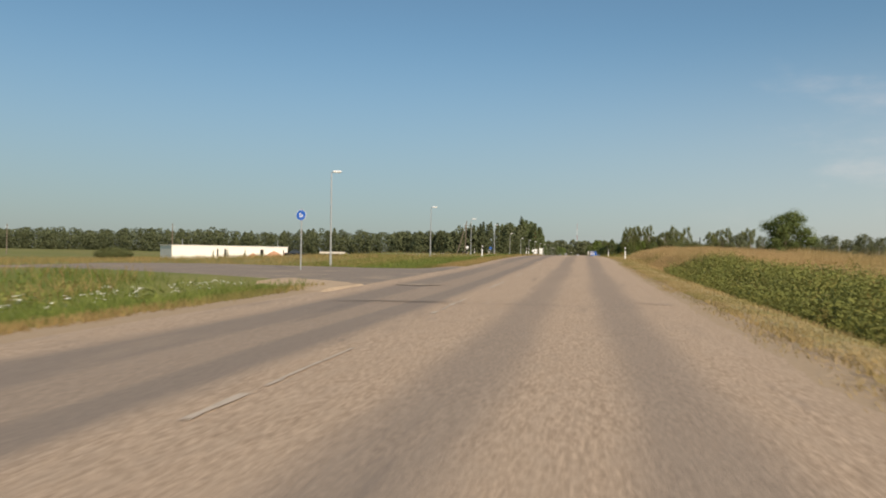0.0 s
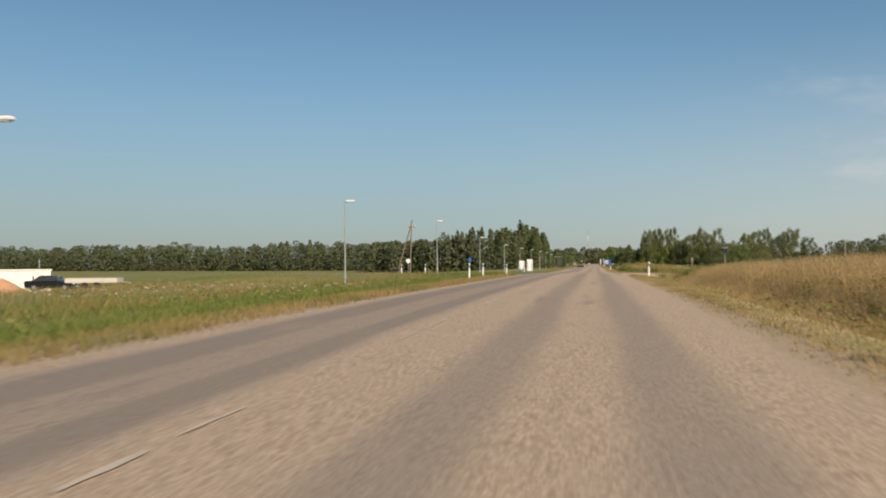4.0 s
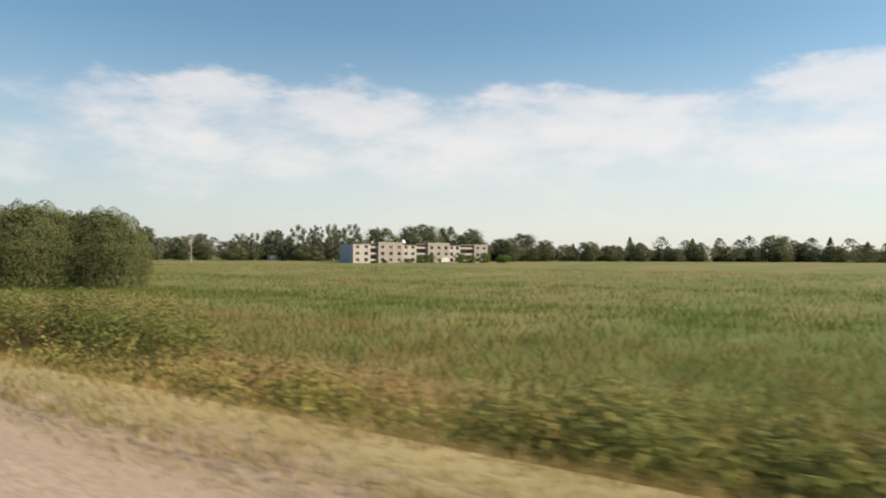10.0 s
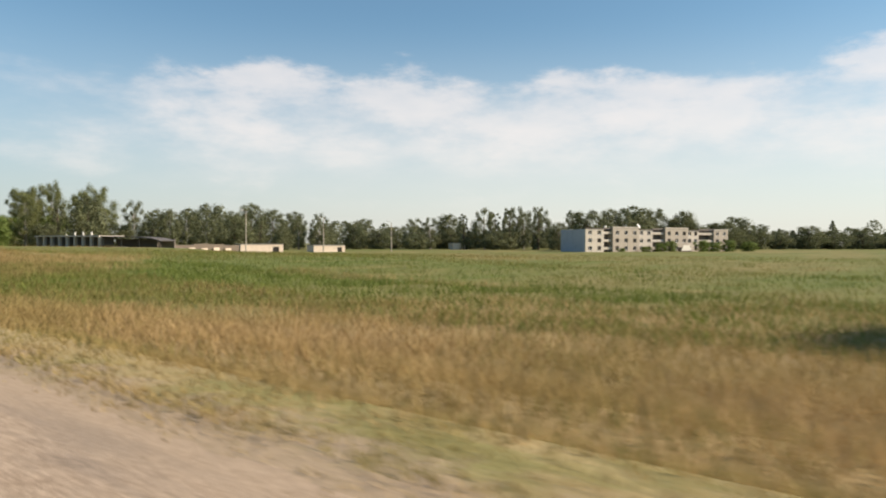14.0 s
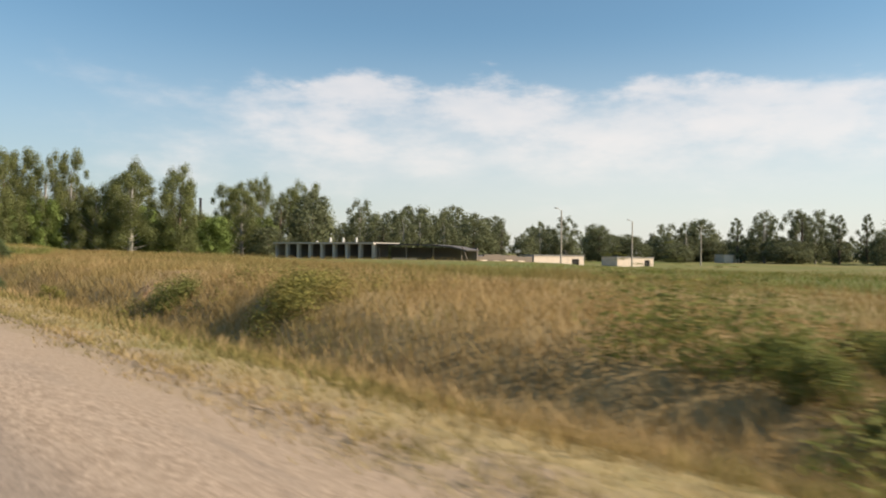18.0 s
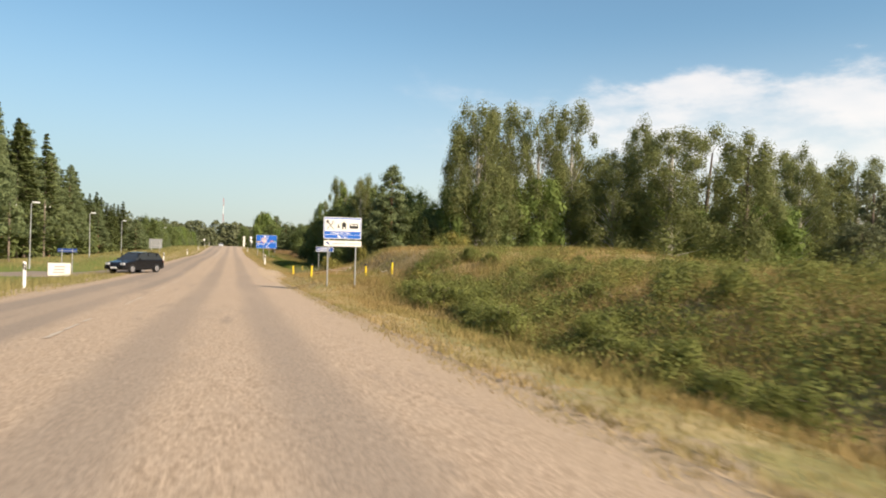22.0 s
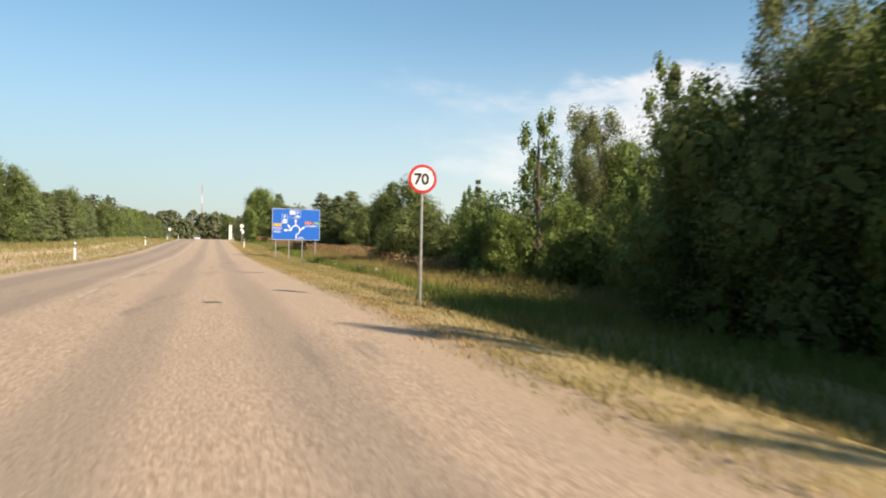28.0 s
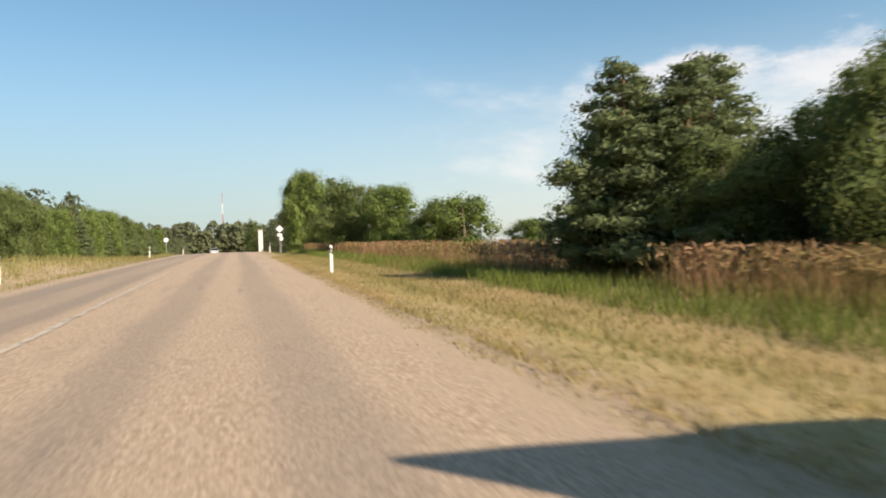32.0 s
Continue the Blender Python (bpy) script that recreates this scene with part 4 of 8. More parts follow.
def pine_tree(kind, seed, h, w, n, size, label, low=0.3):
    """A pine: whorls of limbs, each ending in bunches of upright needle tufts."""
    rg = np.random.default_rng(seed)
    lobes, segs = [], [((0, 0, -0.4), (0.1, 0, h * 0.55), 0.016 * h, 0.011 * h), ((0.1, 0, h * 0.55), (0, 0.1, h * 0.97), 0.011 * h, 0.02)]
    count = 92
    for k in range(count):
        f = low + (0.975 - low) * (k + rg.uniform(0, 4)) / (count + 4)
        R = w / 2 * (1.03 - f) ** 0.85 * rg.uniform(0.5, 1.12)
        t = k * 2.4 + rg.uniform(-0.35, 0.35)
        c = np.array([math.cos(t) * R, math.sin(t) * R, h * f + 0.16 * R])
        lr = rg.uniform(0.09, 0.15) * w * (1.15 - 0.55 * f)
        lobes.append((*c, lr * 1.1, lr * rg.uniform(0.5, 0.85)))
        segs.append(((0, 0, h * f - 0.2), c, 0.025 + 0.006 * R, 0.010))
        if R > 0.2 * w:
            lobes.append((c[0] * 0.62, c[1] * 0.62, c[2] - 0.06 * R, lr * 0.9, lr * 0.55))
    pts, d = in_lobes(lobes, n, rg, 0.3)
    V1, F1 = leaf_cards(pts, size * rg.uniform(0.6, 1.3, n), rg, d, 0.30, -0.35)
    L = np.repeat(np.array(lobes), 14, 0)
    d2 = unit(len(L), rg)
    V2, F2 = leaf_cards(L[:, :3] + d2 * 0.45 * np.stack([L[:, 3], L[:, 3], L[:, 4]], 1), L[:, 3] * 0.30, rg, d2, 0.6)
    proto(kind, label, "tree", limb_set(segs, 5), M["bark_pine"], (np.concatenate([V1, V2]), np.concatenate([F1, F2 + len(V1)])), M["needle_pine"])


leafy_tree("birch_a", 1, 16, 8.0, 34000, 0.080, M["leaf_birch"], M["bark_birch"], "tall birch with a white trunk and hanging leafy twigs", 0.12, 44, 0.45, 0.5, "tree", 26)
leafy_tree("birch_b", 2, 16, 6.5, 30000, 0.080, M["leaf_birch"], M["bark_birch"], "slender tall birch with thin drooping foliage", 0.14, 40, 0.5, 0.5, "tree", 26)
leafy_tree("birch_c", 3, 16, 8.5, 15000, 0.095, M["leaf_birch"], M["bark"], "airy deciduous tree with open crown and visible limbs", 0.2, 24, 0.1, 0.6, "tree", 10)
leafy_tree("round_a", 4, 9, 7.5, 27000, 0.064, M["leaf_mid"], M["bark"], "round-crowned deciduous tree in full green leaf", 0.08, 26, core=64)
leafy_tree("round_b", 5, 9, 6.5, 27000, 0.064, M["leaf_dark"], M["bark"], "dense dark green deciduous tree leaved to the ground", 0.06, 26, core=64)
leafy_tree("round_c", 6, 9, 8.0, 27000, 0.066, M["leaf_dark"], M["bark"], "broad dark green alder with dense foliage", 0.05, 24, core=64)
leafy_tree("tall_a", 24, 16, 9.0, 26000, 0.09, M["leaf_birch"], M["bark"], "tall broad deciduous tree with an open uneven crown", 0.12, 30)
dome_bush("willow", 7, 6, 9.5, 62000, 0.064, M["leaf_willow"], M["bark"], "huge dome-shaped grey-green willow bush")
leafy_tree("shrub_a", 8, 3, 3.2, 7000, 0.045, M["leaf_mid"], M["bark"], "leafy green roadside shrub", 0.03, 14, 0, 0.6, "shrub")
leafy_tree("shrub_b", 9, 3, 2.8, 3800, 0.05, M["weed_yellow"], M["bark"], "yellow-green flowering roadside shrub", 0.03, 12, 0, 0.6, "shrub")
leafy_tree("sapling", 10, 7, 2.6, 5000, 0.07, M["leaf_mid"], M["bark"], "slim young aspen with loose pale green leaves", 0.08, 30)
leafy_tree("shrub_c", 42, 1.6, 2.2, 5200, 0.036, M["nettle"], M["bark"], "waist-high clump of nettles and thistles", 0.02, 13, 0, 0.6, "weeds", 40)
leafy_tree("maple", 41, 6, 5, 9000, 0.07, M["weed_yellow"], M["bark"], "young maple with yellowing leaves at the wood edge", 0.05, 16)
conifer("spruce_a", 11, 17, 6.0, 4200, 0.36, M["needle_spruce"], M["bark"], "tall dark green spruce with a pointed top")
conifer("spruce_b", 12, 16, 5.0, 3800, 0.34, M["needle_spruce"], M["bark"], "narrow dark spruce with drooping branches", 0.08, 0.8, 0.35)
conifer("spruce_young", 13, 6, 3.2, 4200, 0.13, M["needle_pine"], M["bark"], "young spruce with fresh green needles", 0.03, 0.9, 0.1)
pine_tree("pine_a", 14, 11, 6.5, 19000, 0.125, "Scots pine with dense blue-green needles", 0.05)
pine_tree("pine_b", 15, 12, 5.5, 15000, 0.125, "Scots pine with reddish trunk and rounded crown", 0.12)
leafy_tree("far_round", 16, 12, 9.0, 6500, 0.165, M["leaf_far_hazed"], M["bark"], "distant deciduous tree at the edge of the fields", 0.04, 22, 0, 0.6, "tree", 40)
leafy_tree("far_birch", 17, 14, 7.0, 5500, 0.165, M["leaf_far_hazed"], M["bark_birch"], "distant birch at the edge of the fields", 0.08, 30, 0.3, 0.6, "tree", 30)
leafy_tree("far_tall", 18, 14, 5.0, 4500, 0.165, M["leaf_far_hazed"], M["bark"], "distant narrow poplar at the edge of the fields", 0.05, 30, 0, 0.6, "tree", 30)
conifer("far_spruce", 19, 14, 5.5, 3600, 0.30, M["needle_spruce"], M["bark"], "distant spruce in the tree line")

NAMES = {"birch": "birch_tree", "round": "leafy_tree", "tall": "tall_tree", "willow": "willow_bush", "shrub": "shrub", "sapling": "young_tree", "maple": "young_tree", "spruce": "spruce_tree", "pine": "pine_tree", "far": "distant_tree"}
SIZES = {"birch_a": (16, 8), "birch_b": (16, 6.5), "birch_c": (16, 8.5), "tall_a": (16, 9), "round_a": (9, 7.5), "round_b": (9, 6.5), "round_c": (9, 8), "willow": (6, 9.5), "shrub_a": (3, 3.2), "shrub_b": (3, 2.8), "shrub_c": (1.6, 2.2), "sapling": (7, 2.6), "maple": (6, 5),
         "spruce_a": (17, 6), "spruce_b": (16, 5), "spruce_young": (6, 3.2), "pine_a": (11, 6.5), "pine_b": (12, 5.5), "far_round": (12, 9), "far_birch": (14, 7), "far_tall": (14, 5), "far_spruce": (14, 5.5)}
tree_turn = random.Random(21)


def plant(kind, x, y, h, w, label="", group="", sink=0.0):
    """A tree of that kind, h high and w wide, standing on the ground at x, y."""
    trunk, crown, text, cat = PROTO[kind]
    h0, w0 = SIZES[kind]
    m = pose(x, y, gz(x, y) - sink, 0, 0, tree_turn.uniform(0, 360)) @ Matrix.Diagonal((w / w0, w / w0, h / h0, 1))
    ob = thing(NAMES[kind.split("_")[0]], m, label or text, cat, group)
    part("trunk", trunk, None, ob)
    part("crown", crown, None, ob)
    return ob


def forest(name, label, spots, seed, conifers=0.6, per=130, size=0.75, mat="needle_spruce", hang=0.35):
    """Far woods as one mesh of stuff: spots (x, y, h, w), each a ragged crown of sprays."""
    rg = np.random.default_rng(seed)
    VV, FF, base = [], [], 0
    for x, y, h, w in spots:
        z0 = gz(x, y)
        f = rg.random((per, 1))
        if rg.random() < conifers:
            R = w / 2 * (1 - f) ** 0.85 + 0.12
            f = f * 0.97 + 0.03
        else:
            R = w / 2 * np.sin(np.pi * np.clip(0.12 + 0.86 * f, 0, 1)) ** 0.6
        t = rg.random((per, 1)) * 2 * np.pi
        q = rg.random((per, 1)) ** 0.4
        pts = np.concatenate([x + np.cos(t) * R * q, y + np.sin(t) * R * q, z0 + h * f], 1) + rg.normal(0, 0.15, (per, 3))
        out = np.concatenate([np.cos(t) * 0.5, np.sin(t) * 0.5, 0.6 + 0 * t], 1)
        V, Fq = leaf_cards(pts, size * rg.uniform(0.6, 1.3, per), rg, out, 0.5, hang)
        VV.append(V), FF.append(Fq + base)
        base += len(V)
    me = mesh_of(name, np.concatenate(VV), np.concatenate(FF), M[mat])
    return tagged(new(name, me), label, "forest", kind="stuff")


def tufts(name, label, spots, height, blades_n, mat, seed, width=0.03, lean=0.35, spread_r=0.12, category="grass", bent=False):
    """Grass as one mesh of stuff: at each (x, y) a few tapering, leaning blades."""
    rg = np.random.default_rng(seed)
    spots = np.asarray(spots)
    n = len(spots)
    xy = np.repeat(spots, blades_n, 0) + rg.normal(0, spread_r, (n * blades_n, 2))
    k = len(xy)
    z = ground_z(xy[:, 0], xy[:, 1])
    hh = np.repeat(np.asarray(height) * np.ones(n), blades_n) * rg.uniform(0.55, 1.2, k)
    t = rg.random(k) * 2 * np.pi
    out = np.stack([np.cos(t), np.sin(t)], 1)
    s = rg.random(k) * 2 * np.pi
    side = np.stack([np.cos(s), np.sin(s)], 1) * (width * rg.uniform(0.6, 1.4, k))[:, None]
    ln = lean * hh * rg.uniform(0.2, 1.2, k)
    p0 = np.concatenate([xy - side, (z - 0.03)[:, None]], 1)
    p1 = np.concatenate([xy + side, (z - 0.03)[:, None]], 1)
    mid = xy + out * (ln * 0.35)[:, None]
    p2 = np.concatenate([mid + side * 0.7, (z + hh * 0.6)[:, None]], 1)
    p3 = np.concatenate([mid - side * 0.7, (z + hh * 0.6)[:, None]], 1)
    tip = xy + out * ln[:, None]
    p4 = np.concatenate([tip + side * 0.25, (z + hh)[:, None]], 1)
    p5 = np.concatenate([tip - side * 0.25, (z + hh)[:, None]], 1)
    if not bent:
        V = np.stack([p0, p1, p4, p5], 1).reshape(-1, 3)
        Fq = np.arange(4 * k).reshape(k, 4)
    else:
        V = np.stack([p0, p1, p2, p3, p4, p5], 1).reshape(-1, 3)
        b = (np.arange(k) * 6)[:, None]
        Fq = np.concatenate([b + [0, 1, 2, 3], b + [3, 2, 4, 5]], 1).reshape(-1, 4)
    return tagged(new(name, mesh_of(name, V, Fq, mat)), label, category, kind="stuff")


def weeds(name, label, spots, height, per, size, mat, seed, radius=0.45, category="weeds"):
    """Low leafy growth as one mesh of stuff: clumps of small leaves."""
    rg = np.random.default_rng(seed)
    spots = np.asarray(spots)
    n = len(spots)
    hh = np.repeat(np.asarray(height) * np.ones(n) * rg.uniform(0.7, 1.25, n), per)
    xy = np.repeat(spots, per, 0)
    d = unit(n * per, rg)
    d[:, 2] = np.abs(d[:, 2])
    r = rg.random((n * per, 1)) ** 0.4
    off = d * r * np.stack([radius + 0 * hh, radius + 0 * hh, hh], 1)
    z = ground_z(xy[:, 0], xy[:, 1])
    pts = np.stack([xy[:, 0] + off[:, 0], xy[:, 1] + off[:, 1], z + off[:, 2]], 1)
    V, Fq = leaf_cards(pts, size * rg.uniform(0.6, 1.4, n * per), rg, d, 0.55)
    return tagged(new(name, mesh_of(name, V, Fq, mat)), label, category, kind="stuff")


def strewn(n, x0, x1, y0, y1, seed, near=0.0):
    """Random spots on a rectangle of the plan; near > 0 crowds them towards x0."""
    rg = np.random.default_rng(seed)
    u = rg.random(n)
    if near:
        u = u ** (1 + near)
    return np.stack([x0 + (x1 - x0) * u, y0 + (y1 - y0) * rg.random(n)], 1)


def clumped(spots, seed, keep=0.5, scale=0.12):
    """Thins spots into natural patches."""
    rg = np.random.default_rng(seed)
    a, b = rg.random(2) * 50
    v = np.array([noise.noise((x * scale + a, y * scale + b, 0.0)) for x, y in spots])
    return spots[v > np.quantile(v, 1 - keep)]


def wander(s, amp=0.8, seed=3.0):
    """Shifts spots sideways so that a patch's borders run unevenly along the road."""
    off = np.array([noise.noise((y * 0.21, seed, 0.0)) + 0.6 * noise.noise((y * 0.8, seed, 4.0)) for y in s[:, 1]])
    return np.stack([s[:, 0] + amp * off, s[:, 1]], 1)


def clear_of_roads(s):
    x, y = s[:, 0], s[:, 1]
    near = np.where(x < 8, 132.6 + np.clip(x - 3, 0, 5) * 1.35, 140.2)
    far = 147.6 + np.clip(12.2 - x, 0, 10) * 1.45
    bad = (x > 0) & (x < 62) & (y > near) & (y < far)
    bad |= (x < 0) & (x > -72) & (y > 23 + np.maximum(-x - 10, 0) * 0.38) & (y < 45 + np.maximum(-x - 48, 0) * 0.3 - 4 * (x < -10))
    bad |= (x < 0) & (x > -30) & (y > 420) & (y < 433)
    bad |= (x < 0) & (x > -60) & (y > 143.5) & (y < 152)
    bad |= (x > 0) & (x < 3.8) & (y > 413) & (y < 430)
    bad |= (x > 3) & (x < 18) & (np.abs(y - 422.1 - 0.5 * np.sin(x * 1.3)) < 1.0)
    for xa, ya, xb, yb in ((7.9, 320.6, 11.9, 324.7), (8.4, 319.6, 14.2, 324.4)):
        f = (x - xa) / (xb - xa)
        line = ya + (yb - ya) * f + 2.0 * f * (1 - f)
        bad |= (f > 0.02) & (f < 1) & (np.abs(y - line) < 0.62)
    return s[~bad]

# ---- grass, weeds and woods ----
vr = random.Random(77)
# mown dry verge on both sides
s = clear_of_roads(np.concatenate([strewn(40000, 2.95, 6.8, -2, 590, 101, 0.6), strewn(14000, 2.9, 3.9, 0, 590, 102)]))
s = wander(s, 0.35)
s = np.concatenate([s, clumped(strewn(9000, 2.75, 3.7, 0, 590, 401), 402, 0.55, 0.6)])
tufts("verge_grass", "short dry straw-coloured grass on the road verge", s, 0.05 + 0.03 * np.clip(s[:, 0] - 3.6, 0, 4), 5, M["grass_verge"], 103, 0.010, 1.3, 0.18)
s = clear_of_roads(np.concatenate([strewn(9000, -7.1, -11.0, 30, 135, 104, 0.5), strewn(2500, -8.3, -11.5, -2, 30, 304, 0.5)]))
tufts("verge_grass", "short green and dry grass on the far verge", s, 0.16, 4, M["grass_bank"], 106, 0.012, 0.9, 0.16)
s = clear_of_roads(strewn(9000, -7.1, -11.0, 300, 620, 105, 0.5))
tufts("verge_grass", "olive mown grass on the far verge", s, 0.15, 4, M["grass_mown"], 506, 0.012, 0.9, 0.16)
# tall dry grass of the first field
s = clear_of_roads(np.concatenate([wander(strewn(24000, 6.3, 24, 60, 131, 107, 0.9), 0.6), strewn(4000, 11, 28, 10, 62, 207, 0.4), strewn(3500, 20, 75, 0, 136, 108, 0.5), wander(strewn(1600, 5.6, 6.6, 66, 130, 109), 0.5)]))
tall = (0.40 + 0.80 * np.clip((s[:, 0] - 5.7) / 2.6, 0, 1)) * (0.6 + 0.4 * np.clip((s[:, 1] - 60) / 25, 0, 1))
tall = tall * np.array([0.92 + 0.3 * noise.noise((x * 0.5, y * 0.5, 6.0)) for x, y in s])
tufts("tall_grass", "tall dry golden-brown grass of an unmown field", s, tall, 7, M["grass_tall"], 110, 0.006, 0.62, 0.30)
# loose golden seed heads over the tall grass
near = (s[:, 0] < 16) & (s[:, 1] > 56)
rg = np.random.default_rng(412)
pts = np.repeat(s[near], 4, 0) + rg.normal(0, 0.25, (near.sum() * 4, 2))
z = ground_z(pts[:, 0], pts[:, 1]) + np.repeat(tall[near], 4) * rg.uniform(0.72, 1.12, len(pts))
V, Fq = leaf_cards(np.column_stack([pts, z]), 0.045 * rg.uniform(0.6, 1.4, len(pts)), rg, None, 0.16, -0.45)
tagged(new("seed_heads", mesh_of("seed_heads", V, Fq, M["grass_tall"])), "loose golden seed heads of the tall dry grass", "grass", kind="stuff")
# leafy crop beside the road at the start, and weeds in the ditch
s = np.concatenate([strewn(1500, 6.4, 11.5, 2, 62, 111, 0.3), strewn(120, 11, 18, 0, 50, 112), strewn(60, 6.2, 8.5, 80, 98, 212)])
weeds("ditch_weeds", "dense leafy green weeds along the ditch", s, 1.0, 80, 0.06, M["weed"], 113, 0.55)
s = clear_of_roads(clumped(np.concatenate([strewn(1100, 5.4, 10, 95, 262, 114, 0.4), strewn(500, 5.6, 9, 150, 215, 115)]), 116, 0.5, 0.09))
s = s[(s[:, 1] < 193) | ((s[:, 1] > 201) & (s[:, 1] < 207)) | (s[:, 1] > 260)]
weeds("ditch_weeds", "leafy yellow-green weeds along the ditch", s, 0.72, 85, 0.044, M["weed_yellow"], 117, 0.5)
s = clear_of_roads(clumped(np.concatenate([strewn(1100, 5.6, 11, 120, 300, 118, 0.4), strewn(1100, 5.8, 9.0, 152, 192, 218)]), 119, 0.6, 0.07))
s = s[(s[:, 1] < 193) | ((s[:, 1] > 201) & (s[:, 1] < 207)) | (s[:, 1] > 260)]
weeds("ditch_weeds", "dense leafy green weeds along the ditch", s, 0.8, 95, 0.045, M["weed"], 120, 0.5)
s = np.concatenate([strewn(90, 6.8, 9.6, 261, 276, 350), strewn(14, 8.7, 10.4, 301.0, 303.6, 353), strewn(90, 6.4, 9.5, 223, 229.5, 351), strewn(100, 7.6, 9.6, 177, 187, 352)])
weeds("ditch_weeds", "tall shrubby green weeds crowding the ditch", s, 1.45, 240, 0.042, M["nettle"], 354, 0.65)
s = strewn(150, 6.8, 11.5, 221.5, 229.5, 405)
weeds("ditch_weeds", "broad yellow-green weeds standing above the dry grass", s, 1.0, 150, 0.04, M["weed_yellow"], 406, 0.55)
# green weeds on the corner of the junction
rg = np.random.default_rng(410)
u, v = rg.random(300), rg.random(300) ** 1.4
s = np.column_stack([6.9 + u * 3.3 + v * 5.5, 133.4 + u * 5.8 - v * 3.2])
weeds("corner_weeds", "dense green weeds crowding the corner of the junction", s, 0.95, 120, 0.05, M["weed"], 411, 0.55)
# green meadow with dry streaks
near = clear_of_roads(np.concatenate([strewn(15000, 4.6, 21, 136, 300, 221, 0.5), strewn(1500, 5.2, 18, 128, 139, 222)]))
tufts("meadow_grass", "rough golden and green grass beside the ditch", near, 0.36 * (0.4 + 0.6 * np.clip((near[:, 0] - 5.6) / 2.2, 0, 1)), 7, M["grass_bank"], 223, 0.010, 0.95, 0.36)
s = clear_of_roads(np.concatenate([strewn(4200, 11, 36, 136, 200, 121, 0.3), wander(strewn(6500, 30, 62, 140, 345, 428, 0.2), 4.0), wander(strewn(3600, 9, 32, 256, 288, 432, 0.2), 2.0), wander(strewn(4200, 17, 36, 202, 256, 434, 0.2), 3.0), strewn(700, 8.5, 14, 292, 299, 433)]))
tufts("meadow_grass", "fresh green grass of the field", s, 0.30, 6, M["grass_green"], 429, 0.018, 0.95, 0.45)
s = wander(strewn(6500, 9, 32, 194, 258, 430, 0.3), 3.0)
s = s[s[:, 0] < 17 + 6 * np.sin(s[:, 1] * 0.11 + 2.0)]
tufts("meadow_grass", "matted brown and straw grass of the fallow field", s, 0.34, 6, M["grass_tall"], 431, 0.013, 1.05, 0.42)
s = clear_of_roads(np.concatenate([strewn(5000, 55, 130, 140, 345, 122, 0.5)]))
tufts("meadow_grass", "uneven green meadow grass with dry streaks", s, 0.34, 6, M["grass_field"], 123, 0.018, 0.95, 0.4)
s = clear_of_roads(np.concatenate([clumped(strewn(24000, 5.0, 34, 150, 330, 124, 0.8), 125, 0.34, 0.05), clumped(strewn(3500, 5.6, 11, 154, 192, 324, 0.3), 325, 0.55, 0.1), strewn(5500, 4.6, 13, 208, 258, 326, 0.5)]))
tufts("dry_grass", "dry straw grass between the green of the meadow", s, 0.40 * (0.35 + 0.65 * np.clip((s[:, 0] - 5.8) / 2.4, 0, 1)), 6, M["grass_tall"], 126, 0.010, 0.85, 0.34)
# banks and mound
s = clear_of_roads(np.concatenate([wander(strewn(30000, 4.4, 26, 285, 430, 127, 0.8)), strewn(2500, 20, 60, 290, 430, 128)]))
tufts("bank_grass", "brown and green rough grass on the roadside bank", s, np.where(s[:, 1] > 392, 0.26, 0.36) * (0.4 + 0.6 * np.clip((s[:, 0] - 4.8) / 1.6, 0, 1)), 5, M["grass_bank"], 129, 0.010, 0.95, 0.32)
s = clear_of_roads(np.concatenate([strewn(110, 6.0, 9.0, 357, 393, 131), clumped(strewn(440, 8.5, 18, 355, 398, 130, 0.3), 132, 0.85, 0.12)]))
s = s[s[:, 1] > 354 + 0.75 * s[:, 0]]
tall = np.array([0.45 + 1.2 * max(0.0, noise.noise((a * 0.45, b * 0.45, 2.0)) + 0.25) for a, b in s])
weeds("mound_weeds", "tangled green weeds and thistles covering the mound", s, tall, 330, 0.036, M["nettle"], 133, 0.70)
s = clear_of_roads(clumped(strewn(900, 6.8, 22, 352, 400, 134, 0.4), 135, 0.75, 0.1))
s = s[s[:, 1] > 353 + 0.75 * s[:, 0]]
weeds("mound_weeds", "yellow-green weeds with seed heads on the mound", s, 0.55, 220, 0.028, M["weed_yellow"], 136, 0.62)
s = clear_of_roads(clumped(strewn(5000, 6.0, 18, 362, 398, 334, 0.4), 335, 0.6, 0.2))
tufts("mound_grass", "long green grass between the weeds of the mound", s, 0.5, 5, M["grass_bank"], 336, 0.010, 0.8, 0.3)
s = clear_of_roads(clumped(strewn(500, 6.5, 14, 286, 330, 137), 138, 0.2, 0.1))
weeds("bank_weeds", "yellow-flowering weeds on the bank", s, 0.45, 90, 0.034, M["weed_yellow"], 139, 0.45)
s = strewn(26, 7.8, 9.5, 311.2, 313.3, 480)
weeds("bank_weeds", "yellow-green bush of flowering weeds on the bank", s, 0.75, 300, 0.032, M["weed_yellow"], 482, 0.5)
s = strewn(11, 8.0, 8.8, 317.7, 318.9, 481)
weeds("bank_weeds", "dark green bush of weeds beside the wheel ruts", s, 0.7, 300, 0.032, M["nettle"], 483, 0.42)
s = strewn(46, 5.4, 8.6, 424.8, 432.5, 460)
weeds("bank_weeds", "feathery grey-green mugwort before the finger board", s, 0.85, 260, 0.028, M["mugwort"], 461, 0.5)
s = clear_of_roads(wander(strewn(6500, 4.8, 15, 284, 358, 470, 0.3), 0.6))
